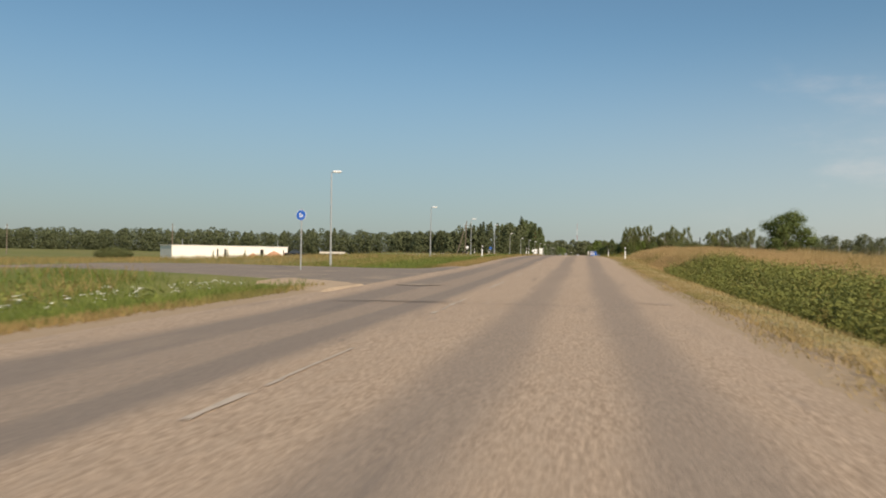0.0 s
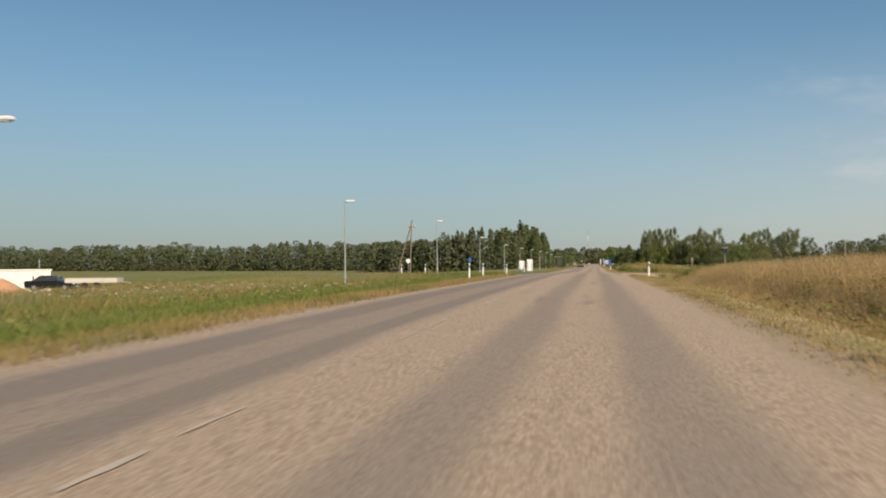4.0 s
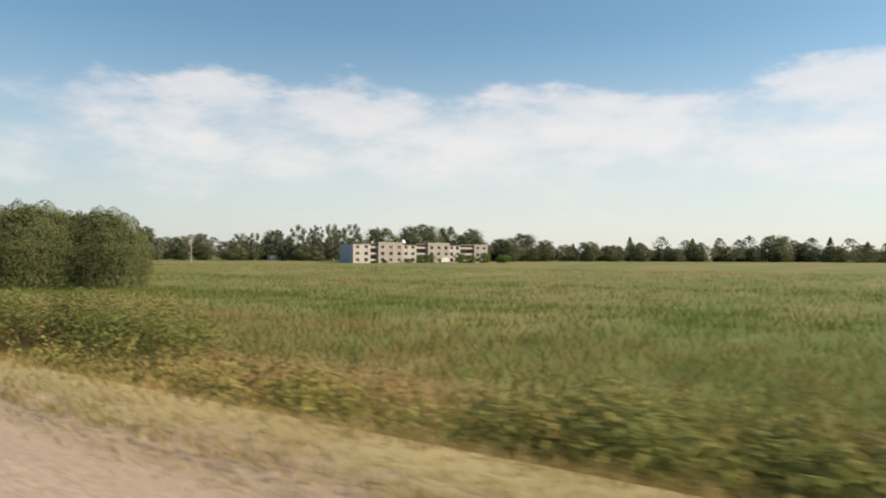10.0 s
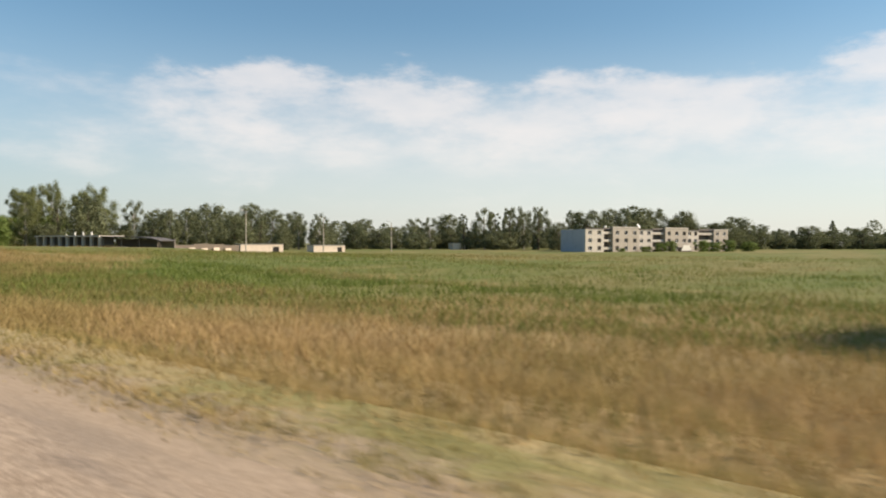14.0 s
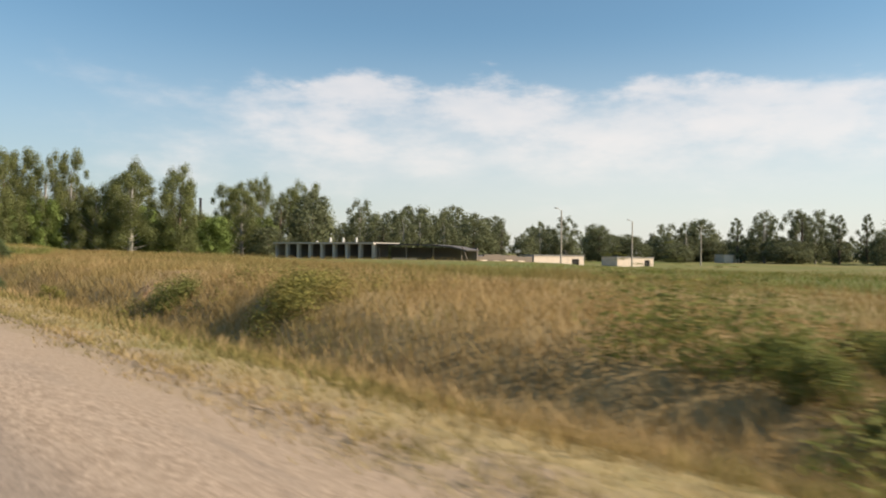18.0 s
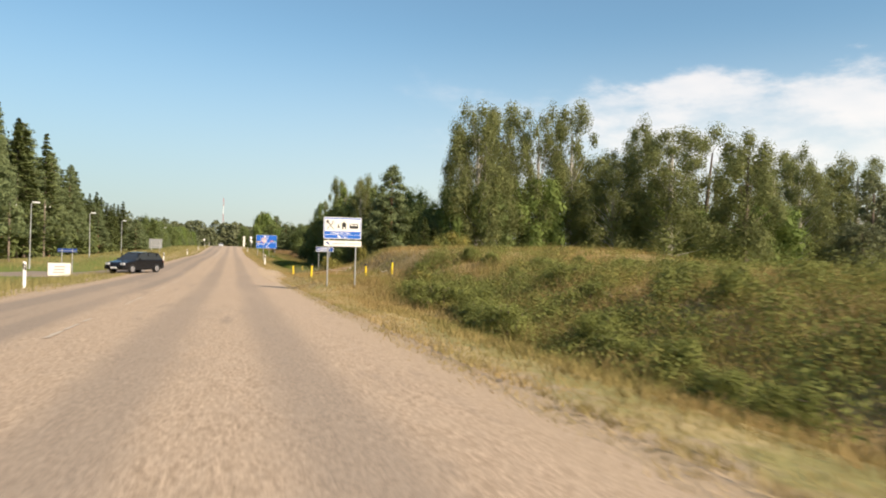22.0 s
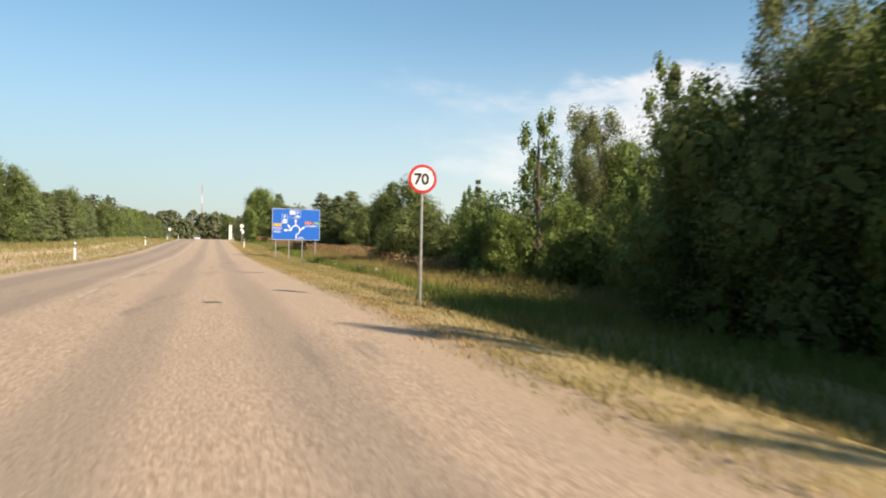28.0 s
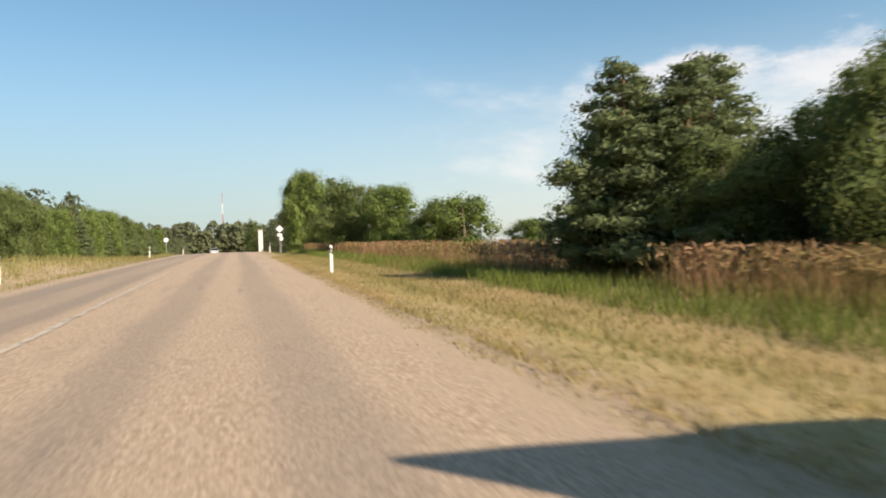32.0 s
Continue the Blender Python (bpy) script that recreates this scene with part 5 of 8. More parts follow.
tufts("dry_grass", "brown dry grass covering the low bank", s, 0.30, 6, M["grass_tall"], 471, 0.010, 1.0, 0.36)
# grass on the far corner of the junction, with rusty docks in the weeds behind it
rg = np.random.default_rng(495)
u = rg.uniform(3.2, 11.5, 2200)
s = np.column_stack([u, np.interp(u, [3.5, 5.0, 6.6, 11.8], [160.4, 156.0, 152.1, 148.2]) + 3.2 * rg.random(2200) ** 1.3])
tufts("verge_grass", "short green and straw grass on the corner of the junction", s, 0.17, 6, M["grass_mown"], 496, 0.010, 1.1, 0.25)
s = clumped(strewn(150, 6.8, 9.4, 155, 196, 497), 498, 0.45, 0.2)
weeds("dock_weeds", "rusty brown seeding docks among green weeds", s, 1.0, 110, 0.036, M["dock"], 499, 0.4)
# long grass along the side road
s = np.concatenate([strewn(1500, 13, 62, 138.6, 140.6, 490), strewn(700, 13, 62, 148.2, 149.6, 491)])
tufts("verge_grass", "long green grass along the side road", s, 0.62, 7, M["grass_field"], 492, 0.014, 0.7, 0.3)
# last stretch: green ditch edge, reddish reed grass behind
s = np.concatenate([strewn(2200, 6.4, 12, 436, 482, 140, 0.4), wander(strewn(6400, 8.0, 12.5, 474, 640, 440, 0.6), 0.5)])
mixed = strewn(13000, 4.4, 9.2, 432, 640, 340, 0.2)
tufts("ditch_grass", "short olive and straw grass of the mown verge", mixed, 0.12, 6, M["grass_mown"], 341, 0.010, 1.2, 0.28)
tufts("ditch_grass", "long green grass along the shallow ditch", s, 0.48, 7, M["grass_green"], 141, 0.010, 0.7, 0.28)
s = clumped(strewn(3000, 8.4, 16, 476, 530, 442, 0.3), 443, 0.8, 0.14)
tufts("ditch_grass", "waist-high olive and golden grass below the trees", s, 0.75, 7, M["grass_bank"], 444, 0.009, 0.6, 0.28)
s = np.concatenate([strewn(260, 11.2, 13.6, 497, 514, 445), clumped(strewn(4300, 10.0, 17, 524, 640, 142, 0.3), 343, 0.75, 0.14)])
tufts("reed_grass", "tall reddish-brown reed grass with feathery heads", s, 0.95, 6, M["grass_reed"], 144, 0.010, 0.5, 0.22, "grass", True)
# feathery heads of the reeds
rg = np.random.default_rng(346)
pts = np.repeat(s, 5, 0) + rg.normal(0, 0.2, (len(s) * 5, 2))
z = ground_z(pts[:, 0], pts[:, 1]) + rg.uniform(0.75, 1.25, len(pts))
V, Fq = leaf_cards(np.column_stack([pts, z]), 0.15 * rg.uniform(0.6, 1.3, len(pts)), rg, None, 0.20, -0.4)
tagged(new("reed_heads", mesh_of("reed_heads", V, Fq, M["grass_reed"])), "feathery reddish heads of the reed grass", "grass", kind="stuff")
s = clumped(strewn(420, 8.2, 13, 474, 530, 145), 146, 0.55, 0.12)
weeds("ditch_weeds", "leafy green weeds along the shallow ditch", s, 0.8, 120, 0.036, M["weed_yellow"], 147, 0.5)
# left side
s = clear_of_roads(wander(strewn(14000, -9.6, -21, -5, 170, 148, 0.7), 1.5))
tufts("meadow_grass", "green grass between the road and the fields", s, 0.30, 6, M["grass_green"], 150, 0.014, 0.9, 0.34)
s = clear_of_roads(strewn(9000, -16, -90, 0, 190, 149, 0.7))
tufts("meadow_grass", "olive and dry grass of the field beyond the side roads", s, 0.45, 6, M["grass_bank"], 450, 0.016, 0.9, 0.5)
s = clear_of_roads(clumped(strewn(420, -11, -34, 0, 120, 151, 0.3), 152, 0.3, 0.12))
weeds("meadow_weeds", "dark green clumps of weeds in the grass", s, 0.55, 40, 0.08, M["weed"], 153, 0.6)
s = clear_of_roads(np.concatenate([strewn(9000, -8.4, -24, 300, 640, 154, 0.6)]))
tufts("bank_grass", "olive and dry grass on the far roadside bank", s, 0.34, 5, M["grass_mown"], 155, 0.016, 0.6, 0.25)
# white umbels
s = np.concatenate([strewn(60, -10.2, -12.5, 6, 22, 156), strewn(130, -11, -26, 92, 112, 157), strewn(40, 9, 24, 150, 160, 158), strewn(16, 5, 8, 395, 415, 159), strewn(14, 6, 10, 485, 520, 160)])
s = clear_of_roads(s)
rg = np.random.default_rng(161)
pts = np.repeat(s, 7, 0) + rg.normal(0, 0.08, (len(s) * 7, 2))
z = ground_z(pts[:, 0], pts[:, 1]) + np.repeat(rg.uniform(0.35, 0.6, len(s)), 7) + rg.normal(0, 0.03, len(pts))
V, Fq = leaf_cards(np.column_stack([pts, z]), 0.026 * rg.uniform(0.6, 1.3, len(pts)), rg, np.tile([0, 0, 1.0], (len(pts), 1)), 0.9)
tagged(new("white_flowers", mesh_of("white_flowers", V, Fq, M["flower"])), "white flower umbels scattered in the grass", "flowers", kind="stuff")

# far woods
def swell(v, scale, seed):
    """A slow rise and fall along a line, between -1 and 1."""
    return noise.noise((v * scale, seed, 0.0)) + 0.5 * noise.noise((v * scale * 2.7, seed, 5.0))


spots = []
for x in np.arange(-30, -62, -2.2):
    for row in range(3):
        spots.append((x + vr.uniform(-3, 3), 366 + row * 8 + vr.uniform(-4, 4), vr.uniform(14.0, 18.0) - max(0, -x - 50) * 0.12, vr.uniform(5.5, 8)))
forest("spruce_stand", "stand of dark pointed spruces beyond the meadow", spots, 31, 0.95, 330, 0.55, "needle_far_hazed")
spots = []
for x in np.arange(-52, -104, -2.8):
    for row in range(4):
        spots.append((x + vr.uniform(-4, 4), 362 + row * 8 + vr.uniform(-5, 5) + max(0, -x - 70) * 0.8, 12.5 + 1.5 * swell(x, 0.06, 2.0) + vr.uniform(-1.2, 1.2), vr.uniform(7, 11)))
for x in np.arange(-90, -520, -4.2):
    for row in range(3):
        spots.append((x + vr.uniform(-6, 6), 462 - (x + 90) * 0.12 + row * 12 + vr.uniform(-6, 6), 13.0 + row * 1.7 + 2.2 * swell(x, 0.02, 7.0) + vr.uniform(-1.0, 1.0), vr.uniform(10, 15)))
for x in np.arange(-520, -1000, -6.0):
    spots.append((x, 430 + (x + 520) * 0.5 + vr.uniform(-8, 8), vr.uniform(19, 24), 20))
forest("mixed_forest", "dark mixed forest beyond the fields", spots, 38, 0.22, 330, 0.75, "needle_far_hazed", 0.1)
spots = []
for y in np.arange(560, 900, 4.6):
    for row in range(3):
        spots.append((-24 - row * 6 + vr.uniform(-2, 2) - max(0, 640 - y) * 0.05, y + vr.uniform(-2, 2), 8.5 + 2.0 * swell(y, 0.05, 4.0) + vr.uniform(-1.4, 1.4), vr.uniform(5.5, 8.5)))
for y in np.arange(660, 1000, 5.0):
    for row in range(2):
        spots.append((13 + row * 7 + vr.uniform(-2, 2), y, vr.uniform(8, 12), vr.uniform(6, 8)))
forest("mixed_wood", "mixed woods closing the end of the road", spots, 32, 0.2, 420, 0.36, "needle_far_hazed", 0.1)
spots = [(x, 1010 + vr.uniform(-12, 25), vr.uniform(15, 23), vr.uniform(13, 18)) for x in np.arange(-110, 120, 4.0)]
forest("end_wood", "distant woods where the road disappears", spots, 34, 0.3, 420, 1.5, "leaf_far_hazed")
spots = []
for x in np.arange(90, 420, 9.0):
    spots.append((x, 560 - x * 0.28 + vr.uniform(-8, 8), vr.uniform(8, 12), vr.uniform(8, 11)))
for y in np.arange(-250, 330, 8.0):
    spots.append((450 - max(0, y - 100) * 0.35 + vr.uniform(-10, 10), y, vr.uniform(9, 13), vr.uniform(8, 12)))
forest("field_wood", "mixed trees bordering the fields", spots, 33, 0.2, 700, 0.48, "leaf_far_hazed")
spots = []
for y in np.arange(396, 580, 3.2):
    for row in range(3):
        spots.append((-34 - row * 5 + vr.uniform(-2, 2), y + vr.uniform(-2, 2), (vr.uniform(15, 19.5) if y < 480 else vr.uniform(10, 13.5)), vr.uniform(6, 8.5)))
    spots.append((-27.5 + vr.uniform(-1.5, 1.5), y, vr.uniform(2.0, 5.5), vr.uniform(3, 4.5)))
forest("roadside_wood", "dense mixed wood behind the roadside spruces", spots, 35, 0.55, 420, 0.38)
spots = [(20 + row * 7 + vr.uniform(-2.5, 2.5), y + vr.uniform(-2, 2), (vr.uniform(4.5, 7.5) + row * 0.8) * (1.0 if y < 515 else 0.55), vr.uniform(4.5, 6.5) * (1.0 if y < 515 else 0.8)) for y in np.arange(486, 536, 3.4) for row in range(3)]
forest("thicket", "dense green thicket behind the shallow ditch", spots, 36, 0.25, 1300, 0.15, "leaf_mid")
spots = []
for f in np.arange(0, 1, 0.007):
    x = 205 + f * 330
    spots.append((x + vr.uniform(-3, 3), 436 - (x - 203) * 0.9 + (x - 203) * (x - 495) * -0.0004 + vr.uniform(-3, 3), vr.uniform(5.0, 8.0), vr.uniform(6, 9)))
forest("field_thicket", "dark continuous thicket below the trees beyond the fields", spots, 37, 0.2, 520, 0.5, "needle_far_hazed", 0.1)
# the spruces along the far side of the road
for y in np.arange(402, 562, 3.6):
    for row in range(2):
        hh = (vr.uniform(17, 22.0) if y < 480 else vr.uniform(13.5, 17.5) if y < 512 else vr.uniform(9.5, 13.5)) * (0.9 if row == 0 else 1.05)
        plant(vr.choice(("spruce_a", "spruce_b", "spruce_a", "pine_b")), -26.5 - row * 5.5 + vr.uniform(-1.5, 1.5), y + vr.uniform(-1.8, 1.8), hh, hh * vr.uniform(0.38, 0.50), group="spruces along the road")
for y in np.arange(516, 706, 4.4):
    hh = 6.4 + 1.4 * swell(y, 0.06, 9.0) + vr.uniform(-1.2, 1.2)
    plant(vr.choice(("pine_a", "round_b", "pine_b", "round_a")), -18.0 - 2.2 * swell(y, 0.04, 3.0) + vr.uniform(-1.5, 1.5), y + vr.uniform(-1.5, 1.5), hh, hh * vr.uniform(0.6, 0.8), group="trees along the far bank")
# dark trees crowding the right verge
for x, y, hh, w in ((11.6, 469, 7.2, 5.0), (11.8, 464, 8.2, 5.5), (11.8, 458.5, 8.6, 6.0), (12.2, 453, 9.2, 6.0), (12.4, 447.5, 8.5, 6.0), (15.5, 466, 9, 6), (16, 460, 10.5, 7), (16.5, 453, 11, 7), (17, 446, 9, 7), (13, 442, 6.5, 5), (13.6, 474, 6.2, 5), (16, 479, 5.0, 5), (18, 485, 4.8, 5), (20, 472, 9, 8), (21, 463, 10, 8), (22, 455, 11, 8), (21.5, 447, 9, 8), (11.2, 472.6, 6.6, 5.4), (14.2, 469.5, 8, 6), (14, 462, 9, 6.5), (14.5, 456, 10, 6.5), (14.5, 449, 10, 6.5), (19, 440, 7.5, 7)):
    plant("round_c" if vr.random() < 0.5 else "round_b", x + (1.0 if x < 13 else 0.4), y, hh, w, group="dark trees by the verge")
# undergrowth below the trees behind the ditch
for y in np.arange(479, 534, 2.6):
    hh = vr.uniform(1.8, 3.4)
    plant("shrub_a", 16.5 + vr.uniform(-0.8, 2.6), y + vr.uniform(-1, 1), hh, hh * vr.uniform(1.2, 1.6), "leafy undergrowth shrub at the edge of the wood", "undergrowth shrubs")
# waist-high clumps of weeds: along the ditch, on the corner and over the mound
spots = [(vr.uniform(6.9, 9.2), y + vr.uniform(-0.6, 0.6), vr.uniform(1.1, 1.6)) for y in np.arange(261.5, 276, 1.5)]
spots += [(vr.uniform(6.8, 10.5), y + vr.uniform(-0.5, 0.5), vr.uniform(0.9, 1.3)) for y in np.arange(222, 230, 1.2)]
spots += [(8.6, 300.6, 0.6), (9.4, 301.4, 0.55), (9.9, 300.2, 0.6), (10.8, 300.9, 0.55), (8.0, 299.6, 0.5)]
spots += [(8.2, 134.4, 1.0), (9.6, 134.9, 1.1), (11.0, 136.4, 1.0), (12.4, 137.5, 0.9), (10.2, 133.2, 1.2), (12.0, 134.6, 1.0), (14.0, 138.2, 0.9)]
spots += [(vr.uniform(5.9, 7.4), y + vr.uniform(-0.5, 0.5), vr.uniform(0.7, 1.05)) for y in np.arange(362, 392, 1.5)]
spots += [(x, y, vr.uniform(0.45, 0.85)) for x, y in ((vr.uniform(8, 16), vr.uniform(361, 396)) for _ in range(46)) if y > 356 + 0.75 * x]
for x, y, hh in spots:
    plant("shrub_c", x, y, hh, hh * vr.uniform(1.3, 2.0), group="clumps of tall weeds", sink=0.06)
# the great willow and lesser bushes
plant("willow", 26.7, 226.9, 7.4, 10.0)
plant("willow", 31.3, 223.7, 7.0, 7.8, "lower grey-green willow dome joined to a huge one")
plant("willow", 29.2, 225.6, 6.6, 8.4, "rough grey-green willow grown into its neighbours")
plant("round_b", 11.6, 130.8, 3.4, 2.2, "small wind-swept tree in the dry field")
plant("pine_a", 6.6, 333.4, 1.0, 1.25, "small young pine in the dry grass of the bank")
plant("pine_b", 9.5, 349.3, 1.55, 1.9, "young pine with a bare stem on the dry bank")
for x, y, hh, w in ((7.6, 88, 0.9, 1.3), (6.9, 326, 0.9, 1.1), (7.5, 391, 1.1, 1.3), (7.8, 424, 1.2, 1.4), (8.6, 430, 1.3, 1.6), (9.5, 433, 1.6, 1.8), (10.5, 437, 1.5, 1.8)):
    plant("shrub_b", x, y, hh, w)

# ---- trees, one by one ----
# birch wood right
plant("birch_b", 23.4, 437.6, 16.4, 5.6)
plant("birch_a", 25.1, 436.9, 19.0, 8.6)
plant("birch_c", 27.6, 439.5, 19.5, 9.0)
plant("birch_b", 30.0, 442.8, 20.5, 8.8)
plant("birch_a", 33.0, 438.8, 19.6, 8.3)
plant("birch_b", 36.9, 438.8, 20.4, 7.6)
plant("tall_a", 39.6, 441.0, 14.5, 7.0)
plant("tall_a", 48.3, 450.1, 17.4, 9.8)
plant("birch_a", 51.0, 447.2, 21.0, 9.6)
plant("birch_c", 57.9, 444.2, 20.1, 11.4)
plant("birch_b", 73.4, 454.4, 17.8, 8.7)
plant("birch_b", 78.0, 455.2, 19.1, 10.0)
plant("birch_a", 82.8, 455.9, 20.4, 9.0)
plant("tall_a", 91.7, 457.5, 18.2, 11.7)
plant("birch_a", 95.1, 456.5, 19.9, 12.8)
plant("round_a", 22.3, 436.7, 10.1, 4.2)
plant("round_c", 26.6, 436.6, 10.4, 6.7)
plant("round_a", 32.6, 436.9, 11.4, 7.5)
plant("round_b", 40.8, 440.8, 11.6, 6.7)
plant("round_a", 50.1, 442.3, 11.6, 7.7)
plant("round_c", 60.6, 445.6, 10.1, 8.2)
plant("round_a", 69.7, 449.3, 9.8, 7.1)
plant("round_b", 21.9, 450.4, 8.2, 4.9)
plant("round_c", 80.9, 452.3, 10.4, 10.0)
# pine group
plant("pine_a", 16.5, 440.0, 12.4, 7.5)
plant("spruce_a", 14.8, 445.7, 9.8, 2.5)
plant("spruce_young", 12.2, 440.1, 5.6, 1.4)
plant("round_b", 15.1, 457.1, 9.0, 4.2)
plant("birch_b", 35.0, 463.7, 12.6, 3.3)
plant("round_c", 17.3, 443.8, 5.7, 3.8)
plant("spruce_a", 18.2, 432.1, 5.5, 3.5)
plant("spruce_a", 15.1, 436.2, 7.2, 3.4)
plant("spruce_a", 20.3, 436.4, 5.4, 3.7)
plant("round_b", 17.5, 447.9, 5.7, 3.5)
plant("spruce_young", 12.4, 442.0, 5.9, 1.9)
# background along the road right
plant("round_a", 11.5, 651.8, 13.8, 9.5)
# ragged tips over the dark trees, a yellowing maple at the wood edge
for kind, x, y, hh, w in (("birch_b", 12.6, 470.5, 10.0, 3.2), ("sapling", 11.9, 467.0, 9.6, 2.4), ("spruce_a", 13.4, 461.5, 11.6, 3.4), ("birch_b", 13.0, 455.8, 12.2, 3.6), ("sapling", 12.8, 450.2, 11.0, 2.6), ("birch_b", 14.0, 445.0, 11.2, 3.6),
                          ("sapling", 13.2, 476.5, 8.6, 2.4), ("spruce_young", 12.0, 474.6, 7.2, 2.4), ("birch_c", 16.8, 457.5, 13.0, 5.0)):
    plant(kind, x, y, hh, w, group="dark trees by the verge")
plant("maple", 22.0, 435.4, 4.9, 4.2)
plant("maple", 12.9, 437.6, 3.6, 1.7)
# past the dark trees
plant("sapling", 15.4, 490.7, 9.4, 2.7)
plant("birch_b", 19.6, 492.6, 9.9, 4.0)
plant("spruce_young", 15.1, 499.1, 5.9, 2.6)
plant("round_a", 21.0, 492.1, 8.4, 4.6)
plant("round_a", 16.2, 483.1, 4.7, 3.0)
plant("round_a", 15.2, 487.6, 4.5, 3.1)
plant("round_b", 13.5, 510.3, 6.8, 6.4)
plant("sapling", 17.5, 508.0, 6.5, 1.7)
plant("round_c", 15.0, 503.4, 3.4, 4.2)
plant("round_c", 16.9, 506.3, 3.7, 4.4)
plant("round_c", 14.8, 514.0, 4.9, 4.8)
plant("round_a", 17.6, 500.2, 4.3, 4.2)
plant("round_b", 16.4, 541.4, 6.2, 4.6)
plant("sapling", 19.4, 541.0, 8.9, 2.3)
plant("shrub_a", 14.7, 497.4, 4.7, 3.3)
plant("round_a", 15.1, 495.1, 4.3, 3.5)
plant("birch_c", 21.7, 498.3, 11.2, 5.7)
plant("round_b", 20.7, 509.1, 3.6, 3.6)
plant("round_a", 18.4, 496.2, 3.9, 3.5)
plant("round_c", 15.9, 508.5, 3.1, 2.8)
plant("birch_b", 18.4, 540.4, 7.2, 4.2)
plant("birch_b", 19.0, 538.7, 5.7, 3.5)
plant("round_a", 21.1, 539.1, 5.4, 4.4)
plant("birch_b", 21.5, 536.9, 5.3, 3.4)
plant("sapling", 22.6, 534.5, 6.0, 2.8)
plant("spruce_young", 23.0, 532.2, 3.8, 4.6)
plant("pine_a", 24.1, 530.9, 2.8, 3.2)
plant("round_b", 20.0, 541.5, 4.0, 5.9)
plant("round_b", 22.7, 539.6, 3.7, 5.7)
plant("round_a", 24.7, 538.0, 3.5, 4.8)
plant("round_b", 13.1, 613.5, 8.6, 8.8)
plant("round_a", 16.0, 602.2, 7.3, 7.2)
plant("round_b", 19.3, 593.9, 5.2, 8.0)
plant("birch_a", 11.7, 655.6, 14.4, 8.8)
plant("pine_a", 12.7, 548.3, 7.5, 6.6)
plant("round_c", 13.6, 549.8, 6.3, 5.4)
plant("round_c", 15.3, 550.0, 6.9, 6.0)
plant("pine_b", 14.5, 547.4, 7.3, 5.6)
plant("pine_a", 16.3, 548.6, 8.0, 7.0)
plant("round_b", 14.6, 545.6, 4.6, 4.4)
plant("pine_a", 14.6, 551.4, 7.0, 5.4)
plant("round_b", 17.4, 545.4, 5.6, 4.6)
plant("tall_a", 19.2, 543.7, 7.4, 4.6)
plant("round_c", 18.9, 545.7, 4.2, 3.6)
plant("round_b", 13.8, 552.3, 4.1, 2.6)
plant("shrub_a", 20.3, 591.0, 5.5, 7.8)
plant("sapling", 16.7, 606.5, 7.8, 5.6)
plant("birch_b", 15.0, 611.1, 8.0, 4.6)
plant("round_a", 23.9, 583.7, 2.9, 5.2)
plant("birch_a", 11.3, 652.7, 14.2, 7.6)
plant("pine_b", 16.2, 654.4, 13.0, 7.8)
plant("round_b", 16.9, 643.8, 6.6, 8.1)
plant("round_b", 6.3, 783.8, 12.8, 7.6)
# by the fields
plant("round_b", 21.0, 84.1, 5.3, 5.6)
# wood edge behind the board
plant("pine_a", 20.0, 547.8, 4.7, 4.0)
plant("round_b", 19.4, 537.5, 3.9, 3.9)
plant("round_b", 21.7, 535.8, 3.8, 3.8)
plant("shrub_a", 22.1, 532.5, 2.6, 3.0)
plant("round_b", 22.7, 530.3, 2.7, 3.6)
plant("round_a", 27.1, 537.3, 4.3, 3.8)
# slim young trees standing up from the thicket
plant("sapling", 18.2, 541.0, 6.8, 2.7)
plant("sapling", 19.1, 539.7, 6.3, 2.5)
plant("sapling", 20.0, 538.4, 5.2, 2.4)
plant("sapling", 22.0, 537.8, 5.5, 2.7)
plant("sapling", 22.9, 536.5, 3.9, 2.3)
plant("sapling", 23.8, 533.1, 4.0, 2.4)
plant("sapling", 23.5, 531.1, 3.2, 2.2)
# trees behind the garages
plant("birch_a", 40.2, 434.2, 13.8, 10.0)
plant("birch_b", 44.4, 430.4, 16.2, 11.3)
plant("tall_a", 51.9, 427.7, 15.7, 10.2)
plant("round_a", 61.1, 435.5, 9.2, 9.6)
plant("birch_b", 70.4, 440.6, 15.6, 9.4)
plant("far_tall", 76.3, 435.3, 14.0, 5.8)
plant("far_round", 83.8, 435.2, 15.7, 12.6)
plant("far_birch", 97.3, 436.4, 14.5, 8.6)
plant("far_tall", 100.9, 433.1, 10.0, 5.5)
plant("far_birch", 104.4, 429.9, 12.1, 6.2)
plant("far_birch", 110.5, 431.1, 11.5, 7.2)
plant("far_birch", 114.5, 427.5, 11.9, 6.4)
plant("far_round", 123.1, 426.4, 10.9, 11.4)
plant("far_tall", 131.6, 425.5, 10.0, 5.0)
plant("far_round", 139.6, 424.9, 7.1, 8.6)
plant("far_birch", 146.3, 425.5, 10.6, 7.0)
plant("far_birch", 151.1, 421.2, 12.0, 7.9)
plant("far_round", 165.8, 421.4, 9.8, 10.0)
plant("far_round", 172.1, 415.6, 7.3, 10.9)
plant("far_birch", 188.2, 414.5, 11.1, 10.5)
plant("far_birch", 192.4, 410.7, 11.5, 7.6)
plant("far_round", 201.2, 409.4, 7.0, 11.6)
plant("far_tall", 193.5, 396.2, 13.0, 5.8)
plant("far_birch", 198.9, 391.3, 14.6, 10.0)
plant("far_tall", 201.1, 382.5, 14.9, 7.1)
plant("far_birch", 209.0, 382.1, 13.2, 7.3)
plant("far_tall", 208.6, 375.7, 13.7, 6.4)
